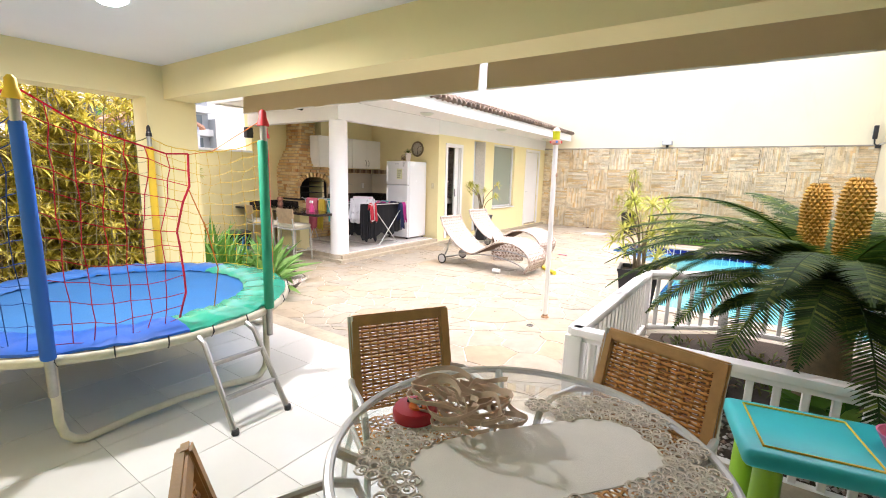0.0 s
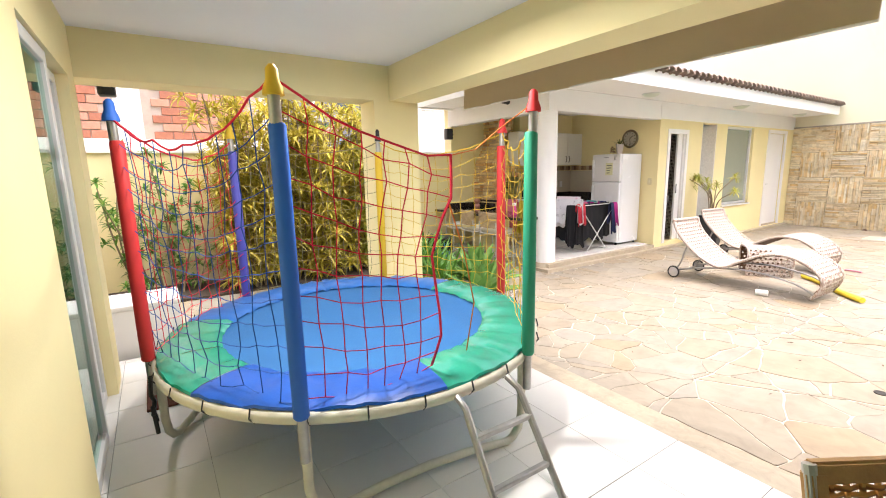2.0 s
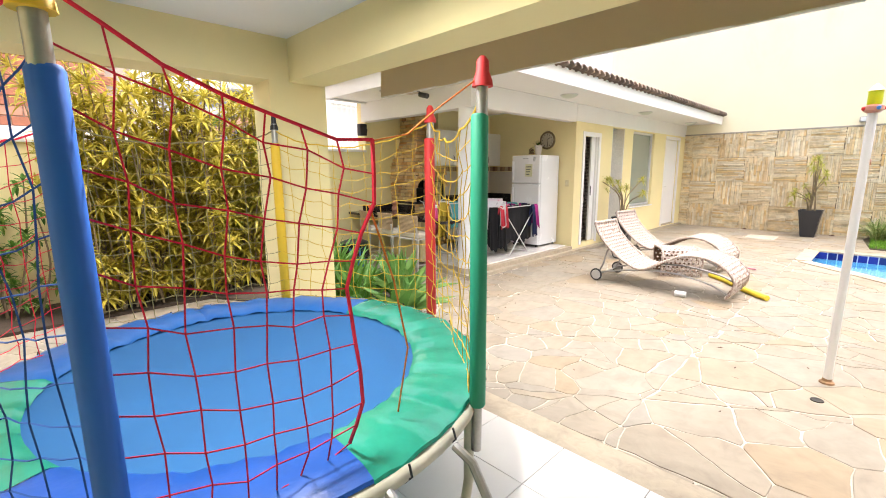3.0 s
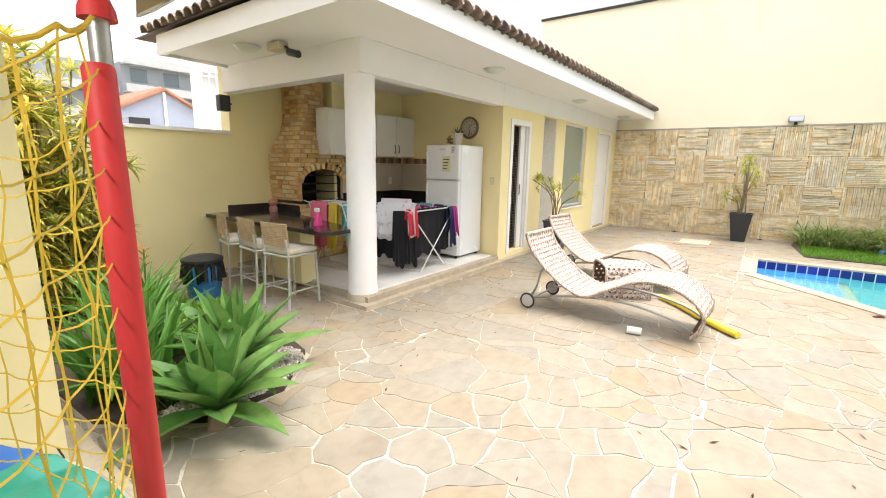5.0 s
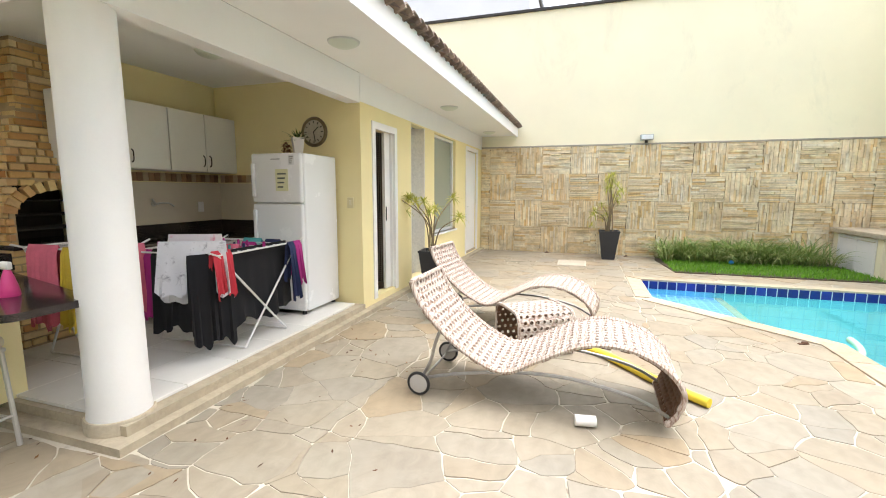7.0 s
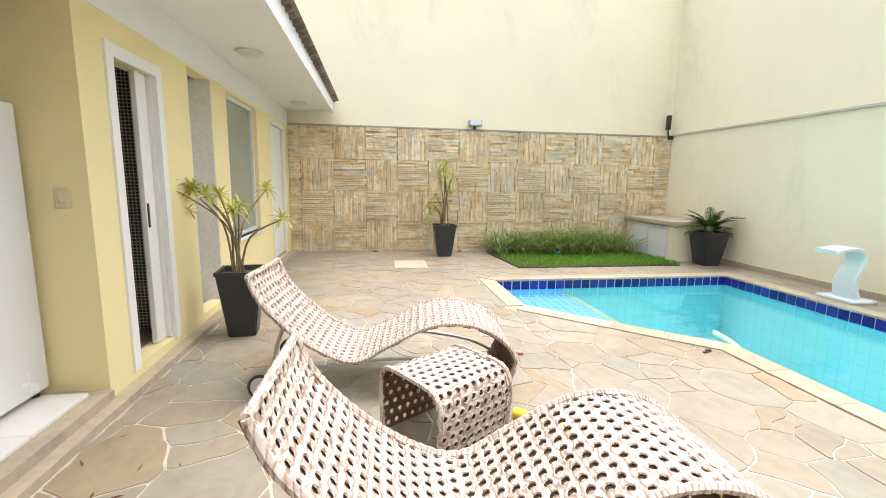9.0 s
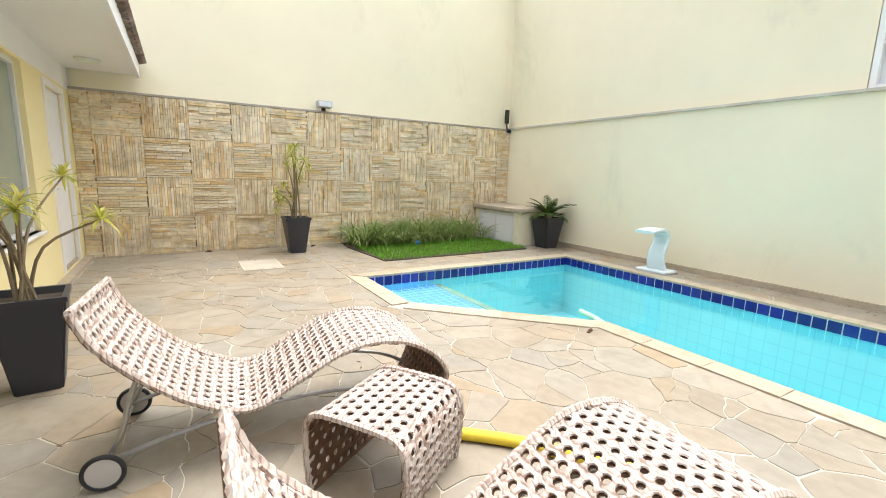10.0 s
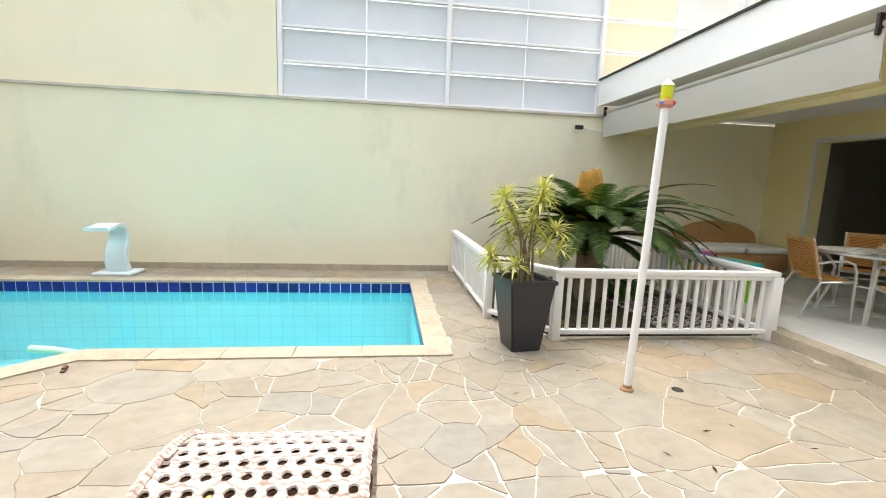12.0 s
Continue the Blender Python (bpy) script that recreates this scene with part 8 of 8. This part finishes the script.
# ---- pieces: pool edge tiles and coping ----
EDGE_TILE = box_mesh("edge_tile", 0.120, 0.012, 0.124, 0.002, pieces_mat("cobalt_tile", [(0.008, 0.014, 0.15), (0.012, 0.022, 0.20), (0.02, 0.03, 0.26)], 0.12, 6.0, veins=0.15, relief=0.02))
cope_top = setting("pool_coping", bmesh.new(), COPING, "beige stone coping round the pool", "coping")
grout_bm = bmesh.new()
cr = random.Random(14)
for k in range(6):
    a, c = Vector((*POOL[k], 0)), Vector((*POOL[(k + 1) % 6], 0))
    d = (c - a).normalized()
    inn = Vector((-d.y, d.x, 0))
    ang = math.degrees(math.atan2(d.y, d.x))
    ln = (c - a).length
    n = max(1, round(ln / 0.134))
    for i in range(n):
        q = a.lerp(c, (i + 0.5) / n) + inn * 0.007
        piece("edge_tile", EDGE_TILE, pool_basin, pose(q.x, q.y, -0.137, 0, 0, ang))
    q0, q1 = a + inn * 0.001, c + inn * 0.001
    vs = [grout_bm.verts.new(p) for p in ((q0.x, q0.y, -0.14), (q1.x, q1.y, -0.14), (q1.x, q1.y, -0.003), (q0.x, q0.y, -0.003))]
    grout_bm.faces.new(vs)
    w = 0.20
    m2 = max(1, round(ln / 0.52))
    for i in range(m2):
        e0, e1 = ln * i / m2 + 0.003, ln * (i + 1) / m2 - 0.003
        bm = bmesh.new()
        pts = []
        for s, off in ((e0, 0.012), (e1, 0.012), (e1, -w), (e0, -w)):
            grow_a = w if i == 0 and s == e0 and off < 0 and k not in (1, 2) else 0.0
            grow_b = w if i == m2 - 1 and s == e1 and off < 0 and k not in (0, 1) else 0.0
            p = a + d * (s - grow_a + grow_b) + inn * off
            pts.append((p.x, p.y))
        prism(bm, pts, -0.012, 0.010 + cr.uniform(-0.001, 0.001) + 0.0012 * k)
        ob = made("coping_slab", bm, COPING)
        ob.parent = cope_top
part("tile_grout", grout_bm, surface("white_grout", (0.80, 0.82, 0.85), 0.8), pool_basin, smooth=False)

# ---- pieces: crazy paving of the patio ----
def clip(poly, px, py, nx, ny):
    """Keeps the side of a convex outline where (p - point) . n <= 0."""
    out = []
    for i in range(len(poly)):
        a, c = poly[i], poly[(i + 1) % len(poly)]
        da, dc = (a[0] - px) * nx + (a[1] - py) * ny, (c[0] - px) * nx + (c[1] - py) * ny
        if da <= 0:
            out.append(a)
        if (da < 0) != (dc < 0) and abs(da - dc) > 1e-12:
            t = da / (da - dc)
            out.append((a[0] + t * (c[0] - a[0]), a[1] + t * (c[1] - a[1])))
    return out


def area(p):
    return 0.5 * abs(sum(p[i][0] * p[(i + 1) % len(p)][1] - p[(i + 1) % len(p)][0] * p[i][1] for i in range(len(p)))) if len(p) > 2 else 0.0


def minus(poly, hole):
    """A convex outline less a convex hole, as convex outlines."""
    out, rest = [], poly
    for i in range(len(hole)):
        a, c = hole[i], hole[(i + 1) % len(hole)]
        nx, ny = c[1] - a[1], -(c[0] - a[0])
        away = clip(rest, a[0], a[1], -nx, -ny)
        if area(away) > 0.002:
            out.append(away)
        rest = clip(rest, a[0], a[1], nx, ny)
        if area(rest) < 1e-5:
            break
    return out


PAVED = [(-8.0, -0.5, -5.06, 5.50), (-5.35, 3.07, 2.47, 14.42), (-5.06, 3.07, -5.35, 5.5)]
HOLES = [
    [(-2.36, 11.81), (-2.36, 10.2), (-0.89, 8.78), (-0.89, 11.81)], [(-0.90, 6.09), (1.83, 6.09), (1.83, 11.81), (-0.90, 11.81)],
    [(-0.56, 3.1), (2.49, 3.1), (2.49, 5.57), (0.12, 5.57), (-0.53, 5.12)],
    [(-1.49, 12.46), (1.52, 12.48), (1.56, 14.42), (-1.57, 14.42)], [(1.55, 12.84), (2.49, 12.84), (2.49, 14.42), (1.55, 14.42)],
    [(-6.2, 3.1), (-5.15, 3.13), (-4.64, 3.52), (-4.60, 4.06), (-4.98, 4.52), (-5.9, 4.74), (-6.85, 4.62), (-6.9, 3.1)],
    [(-8.04, -2.0), (-7.15, -2.0), (-7.03, 2.6), (-6.85, 4.62), (-7.3, 4.47), (-8.04, 4.52)],
]
HOLES = [h if sum((h[(i + 1) % len(h)][0] - h[i][0]) * (h[(i + 1) % len(h)][1] + h[i][1]) for i in range(len(h))) < 0 else h[::-1] for h in HOLES]
sr = random.Random(2024)
seeds = []
tries = 0
while tries < 16000 and len(seeds) < 1500:
    tries += 1
    x, y = sr.uniform(-8.2, 2.7), sr.uniform(-0.7, 14.7)
    gap = sr.choice((0.07, 0.13, 0.22, 0.36, 0.46, 0.60))
    if all((x - p) ** 2 + (y - q) ** 2 > (0.5 * (gap + g)) ** 2 for p, q, g in seeds):
        seeds.append((x, y, gap))
arr = np.array([(x, y) for x, y, _ in seeds])
STONES = [(0.335, 0.290, 0.222), (0.31, 0.265, 0.198), (0.325, 0.285, 0.22), (0.285, 0.262, 0.220), (0.325, 0.270, 0.195), (0.345, 0.307, 0.243), (0.30, 0.268, 0.212), (0.335, 0.258, 0.165), (0.315, 0.278, 0.218)]
STONE = pieces_mat("patio_flagstone", STONES, 0.55, 5.0, veins=0.24, relief=0.3, weather=((0.66, 0.52, 0.38), 1.1, 0.3))
STONE_REST = pieces_mat("patio_flagstone_joined", STONES, 0.55, 5.0, island=True, veins=0.24, relief=0.3, weather=((0.66, 0.52, 0.38), 1.1, 0.3))
outlines = []
for i, (x, y) in enumerate(arr):
    cell = [(x - 1, y - 1), (x + 1, y - 1), (x + 1, y + 1), (x - 1, y + 1)]
    d2 = ((arr - (x, y)) ** 2).sum(1)
    for j in np.argsort(d2)[1:22]:
        qx, qy = arr[j]
        shift = 0.5 + 0.22 * (seeds[i][2] ** 2 - seeds[j][2] ** 2) / max(1e-6, d2[j]) * 0.5
        cell = clip(cell, x + (qx - x) * shift, y + (qy - y) * shift, qx - x, qy - y)
        if not cell:
            break
    for x0, y0, x1, y1 in PAVED[:2]:
        p = cell
        for a in ((x0, 0, -1, 0), (x1, 0, 1, 0), (0, y0, 0, -1), (0, y1, 0, 1)):
            p = clip(p, *a) if p else p
        if not p or area(p) < 0.004:
            continue
        todo = [p]
        for h in HOLES:
            todo = [q for o in todo for q in minus(o, h)]
        for q in todo:
            # big slabs have broken across, at random slants
            parts_ = [q]
            for _ in range(1):
                nxt = []
                for o in parts_:
                    if area(o) > 0.06 and sr.random() < 0.45:
                        mxx = sum(c[0] for c in o) / len(o) + sr.uniform(-0.05, 0.05)
                        myy = sum(c[1] for c in o) / len(o) + sr.uniform(-0.05, 0.05)
                        aa = sr.uniform(0, 6.28)
                        ha, hc = clip(o, mxx, myy, math.cos(aa), math.sin(aa)), clip(o, mxx, myy, -math.cos(aa), -math.sin(aa))
                        nxt += [ha, hc]
                    else:
                        nxt.append(o)
                parts_ = nxt
            outlines += [o for o in parts_ if len(o) > 2 and area(o) > 0.004]


WAVES = [(sr.uniform(10, 36) * math.cos(a), sr.uniform(10, 36) * math.sin(a), sr.uniform(0, 6.28), sr.uniform(0, 6.28)) for a in [0.7 * k for k in range(9)]]


def wander(x, y):
    """Shifts a point of the paving so that neighbouring stones share one crooked joint."""
    dx = sum(math.sin(u * x + v * y + p) for u, v, p, _ in WAVES)
    dy = sum(math.sin(u * x + v * y + q) for u, v, _, q in WAVES)
    return x + 0.0046 * dx, y + 0.0046 * dy


def crooked(o):
    """The outline with long edges cut into short lengths and shifted."""
    out = []
    for i in range(len(o)):
        a, c = o[i], o[(i + 1) % len(o)]
        k = max(1, int(math.hypot(c[0] - a[0], c[1] - a[1]) / 0.075))
        out += [wander(a[0] + (c[0] - a[0]) * j / k, a[1] + (c[1] - a[1]) * j / k) for j in range(k)]
    return out


def stone_outline(p, r):
    """The outline drawn in by the joint, its corners worn."""
    cx, cy = sum(q[0] for q in p) / len(p), sum(q[1] for q in p) / len(p)
    if sum((p[(i + 1) % len(p)][0] - p[i][0]) * (p[(i + 1) % len(p)][1] + p[i][1]) for i in range(len(p))) > 0:
        p = p[::-1]
    n = len(p)
    gap = r.choice((0.0008, 0.0012, 0.002, 0.003, 0.0055, 0.008))
    inner = p
    for i in range(n):
        a, c = p[i], p[(i + 1) % n]
        L = math.hypot(c[0] - a[0], c[1] - a[1])
        if L < 1e-6:
            continue
        nx, ny = (c[1] - a[1]) / L, -(c[0] - a[0]) / L
        inner = clip(inner, a[0] - nx * gap, a[1] - ny * gap, nx, ny)
        if len(inner) < 3:
            return cx, cy, []
    out = []
    n = len(inner)
    for i in range(n):
        a, c, e = inner[i - 1], inner[i], inner[(i + 1) % n]
        la, le = math.hypot(a[0] - c[0], a[1] - c[1]), math.hypot(e[0] - c[0], e[1] - c[1])
        if la < 0.004 or le < 0.004:
            out.append(c)
            continue
        f = min(0.009, la * 0.3, le * 0.3)
        out.append((c[0] + (a[0] - c[0]) * f / la, c[1] + (a[1] - c[1]) * f / la))
        out.append((c[0] + (e[0] - c[0]) * f / le, c[1] + (e[1] - c[1]) * f / le))
    return cx, cy, crooked(out)


outlines.sort(key=lambda p: (sum(q[0] for q in p) / len(p) + 3.2) ** 2 + (sum(q[1] for q in p) / len(p) - 6.6) ** 2 * 0.7)
patio = setting("patio_paving", bmesh.new(), MORTAR, "irregular beige flagstone paving with pale joints", "paving")
rest = bmesh.new()
count = 0
for p in outlines:
    cx, cy, o = stone_outline(p, sr)
    if len(o) < 3 or area(o) < 0.003:
        continue
    h = sr.uniform(-0.002, 0.002)
    near = count < 300
    bm = bmesh.new() if near else rest
    tx, ty = sr.uniform(-0.004, 0.004), sr.uniform(-0.004, 0.004)
    ox, oy = (cx, cy) if near else (0.0, 0.0)
    topv = [bm.verts.new((x - ox + (cx - x) * 0.010, y - oy + (cy - y) * 0.010, h + tx * (x - cx) + ty * (y - cy))) for x, y in o]
    lowv = [bm.verts.new((x - ox, y - oy, h - 0.002 + tx * (x - cx) + ty * (y - cy))) for x, y in o]
    botv = [bm.verts.new((x - ox, y - oy, -0.02)) for x, y in o]
    bm.faces.new(topv)
    for k in range(len(o)):
        n = (k + 1) % len(o)
        bm.faces.new((lowv[k], lowv[n], topv[n], topv[k]))
        bm.faces.new((botv[k], botv[n], lowv[n], lowv[k]))
    if near:
        ob = made("flagstone", bm, STONE)
        ob.matrix_basis = Matrix.Translation((cx, cy, 0))
        ob.parent = patio
    count += 1
ob = part("flagstone_field", rest, STONE_REST, patio, smooth=False)
tagged(ob, kind="stuff")

# ---- pieces: split stone strips of the north wall ----
STRIP = [(0.84, 0.69, 0.45), (0.90, 0.78, 0.55), (0.74, 0.54, 0.29), (0.92, 0.83, 0.62), (0.88, 0.74, 0.48), (0.80, 0.56, 0.26), (0.94, 0.86, 0.68), (0.76, 0.63, 0.42), (0.91, 0.80, 0.57)]
STRIP_MAT = pieces_mat("split_sandstone", STRIP, 0.85, 10.0, island=True, veins=0.32, relief=0.6, weather=((0.45, 0.33, 0.20), 0.8, 0.42))
STRIP_ONE = pieces_mat("split_sandstone_strip", STRIP, 0.85, 10.0, veins=0.32, relief=0.6, weather=((0.45, 0.33, 0.20), 0.8, 0.42))
THICK, LONG = (0.030, 0.038, 0.047), (0.15, 0.25, 0.35, 0.45)
strip_meshes = {(ln, th): box_mesh("stone_strip", ln - 0.004, 0.05, th - 0.005, 0.003, STRIP_ONE) for ln in LONG for th in THICK}
wr = random.Random(99)
rest = bmesh.new()
singles = 0
P, PZ = 0.615, 0.604


def shares(total, sizes):
    """Random sizes that fill a length; the last one takes the rest."""
    out, left = [], total
    while left > min(sizes) * 1.6:
        out.append(wr.choice([v for v in sizes if v < left] or [left]))
        left -= out[-1]
    if left > 0.012:
        out.append(left)
    return out


for col in range(-1, 13):
    for row in range(4):
        px0, pz0 = -5.24 + P * col, PZ * row
        flat = (col + row) % 2 == 1 or col in (-1, 12)
        xa, xb = max(px0, -5.455), min(px0 + P, 2.485)
        if xb - xa < 0.05:
            continue
        c = 0.0
        for th in shares(PZ if flat else P, THICK):
            along = 0.0
            for ln in shares(P if flat else PZ, LONG):
                y = 14.44 - wr.uniform(0.0, 0.034)
                tip = wr.uniform(0.0, 0.002)
                if flat:
                    x0, x1 = max(px0 + along, xa), min(px0 + along + ln, xb)
                    whole = x1 - x0 > ln - 1e-6
                    if x1 - x0 > 0.02 and whole and (ln, th) in strip_meshes and singles < 300 and 0 <= col < 8 and row in (1, 2):
                        piece("stone_strip", strip_meshes[ln, th], wall_north, pose((x0 + x1) / 2, y, pz0 + c + 0.0025))
                        singles += 1
                    elif x1 - x0 > 0.02:
                        box(rest, x0 + 0.002, y - 0.02, pz0 + c + 0.0025, x1 - 0.002, y + 0.025, pz0 + c + th - 0.0025 + tip)
                elif px0 + c + th < xb + 1e-6:
                    box(rest, px0 + c + 0.0025, y - 0.02, pz0 + along + 0.002, px0 + c + th - 0.0025 + tip, y + 0.025, pz0 + along + ln - 0.002)
                along += ln
            c += th
ob = part("stone_strips", rest, STRIP_MAT, wall_north, smooth=False)
tagged(ob, kind="stuff")

# ---- pieces: barbecue bricks ----
BRICKS = [(0.74, 0.49, 0.20), (0.80, 0.60, 0.29), (0.68, 0.38, 0.14), (0.82, 0.65, 0.36), (0.54, 0.24, 0.08), (0.77, 0.54, 0.24)]
BRICK = pieces_mat("bbq_brick", BRICKS, 0.85, 16.0, veins=0.2, relief=0.5)
BRICK_REST = pieces_mat("bbq_brick_joined", BRICKS, 0.85, 16.0, island=True, veins=0.2, relief=0.5)
bmesh_of = {ln: box_mesh("brick", 0.04, ln, 0.05, 0.005, BRICK) for ln in (0.05, 0.10, 0.15, 0.20)}
br_ = random.Random(17)
core = next(c for c in bbq.children if c.name.startswith("core"))
rest = bmesh.new()
laid = 0
for r in range(40):
    z = KZ + 0.004 + 0.0625 * r
    if z > 2.60:
        break
    y0, y1, xf = bbq_span(z + 0.03)
    for face in ("front", "side"):
        s, end = (y0, y1) if face == "front" else (BX0, xf)
        s += br_.choice((0.0, -0.05))
        while s < end - 0.02:
            ln = br_.choice((0.05, 0.10, 0.10, 0.15, 0.20))
            a, c = max(s, y0 if face == "front" else BX0), min(s + ln, end)
            s += ln + 0.014
            if c - a < 0.025:
                continue
            if face == "front":
                mid = (a + c) / 2
                dy = mid - 6.61
                top = 0.975 + 0.27 + 0.17 * math.sqrt(max(0.0, 1 - (dy / 0.37) ** 2)) if abs(dy) < 0.37 else 0
                if z > 0.90 and z < top + 0.065 and abs(dy) < 0.37 + 0.03:
                    continue
                if 0.90 < z < 0.96:
                    continue
            out = br_.uniform(-0.004, 0.008)
            key = round(c - a, 3)
            m4 = pose(xf - 0.02 + out, (a + c) / 2, z) if face == "front" else pose((a + c) / 2, y0 + 0.02 - out, z, 0, 0, 90)
            if key in bmesh_of and laid < 300:
                piece("brick", bmesh_of[key], core, m4)
                laid += 1
            else:
                t = bmesh.new()
                box(t, -0.02, -(c - a) / 2, 0, 0.02, (c - a) / 2, 0.05)
                t.transform(m4)
                join(rest, t)
for k in range(13):
    a = radians(180 * (k + 0.5) / 13)
    t = bmesh.new()
    box(t, -0.025, -0.026, 0.0, 0.035, 0.026, 0.085)
    t.transform(Matrix.Translation((-7.37, 6.61 + 0.355 * math.cos(a), 1.225 + 0.19 * math.sin(a))) @ Matrix.Rotation(math.atan2(math.cos(a) * 0.8, math.sin(a)) * -1, 4, "X"))
    part("arch_brick", t, BRICK, bbq, smooth=False)
tagged(part("brick_rest", rest, BRICK_REST, bbq, smooth=False), kind="stuff")

# ---- pieces: annex roof tiles ----
ROOF_TONES = [(0.25, 0.19, 0.15), (0.34, 0.26, 0.20), (0.20, 0.15, 0.12), (0.42, 0.33, 0.26), (0.30, 0.20, 0.15)]
ROOF = pieces_mat("weathered_roof_tile", ROOF_TONES, 0.9, 12.0, veins=0.35, relief=0.5)


def barrel(length, r, material):
    bm = bmesh.new()
    rows = []
    for s, rr in ((0.0, r), (1.0, r * 0.86)):
        rows.append([(length * s, rr * math.cos(math.pi * k / 7), rr * math.sin(math.pi * k / 7) * 0.9) for k in range(8)])
    sheet(bm, rows, 0.012)
    me = bpy.data.meshes.new("roof_tile")
    bm.to_mesh(me)
    bm.free()
    me.materials.append(material)
    return me


tile_me = barrel(0.42, 0.085, ROOF)
bm = bmesh.new()
for pts in ([(-4.54, 4.72, 2.875), (-4.54, 14.44, 2.875), (-6.35, 14.44, 3.50), (-6.35, 6.5, 3.50)], [(-4.54, 4.72, 2.875), (-6.35, 6.5, 3.50), (-8.2, 4.72, 2.875)], [(-6.35, 6.5, 3.50), (-6.35, 14.44, 3.50), (-8.3, 14.44, 2.875), (-8.3, 4.72, 2.875)]):
    bm.faces.new([bm.verts.new(p) for p in pts])
bmesh.ops.remove_doubles(bm, verts=bm.verts[:], dist=0.12)
roof = setting("roof_annex", bm, surface("roof_mortar", (0.16, 0.12, 0.10), 0.95, 0.3, 3.0, 60.0, 0.5), "hipped roof of the annex with weathered barrel tiles", "roof")
slope = math.degrees(math.atan2(0.625, 1.81))
placed = 0
for j in range(56):
    y = 4.78 + 0.173 * j
    for i in range(5):
        x = -4.50 - 0.36 * i
        if x - 0.2 < -4.54 - (y - 4.72) * 1.02:
            continue
        z = 2.885 + (-4.54 - x) * 0.345 + 0.012
        piece("roof_tile", tile_me, roof, pose(x, y, z, 0, slope, 180))
for j in range(20):
    x = -4.62 - 0.173 * j
    for i in range(4):
        y = 4.69 + 0.36 * i
        if y - 4.72 > (-4.54 - x) * 0.98 + 0.1 or y - 4.72 > (x + 8.2) * 0.98:
            continue
        piece("roof_tile", tile_me, roof, pose(x, y, 2.89 + (y - 4.72) * 0.345, 0, -slope, 90))
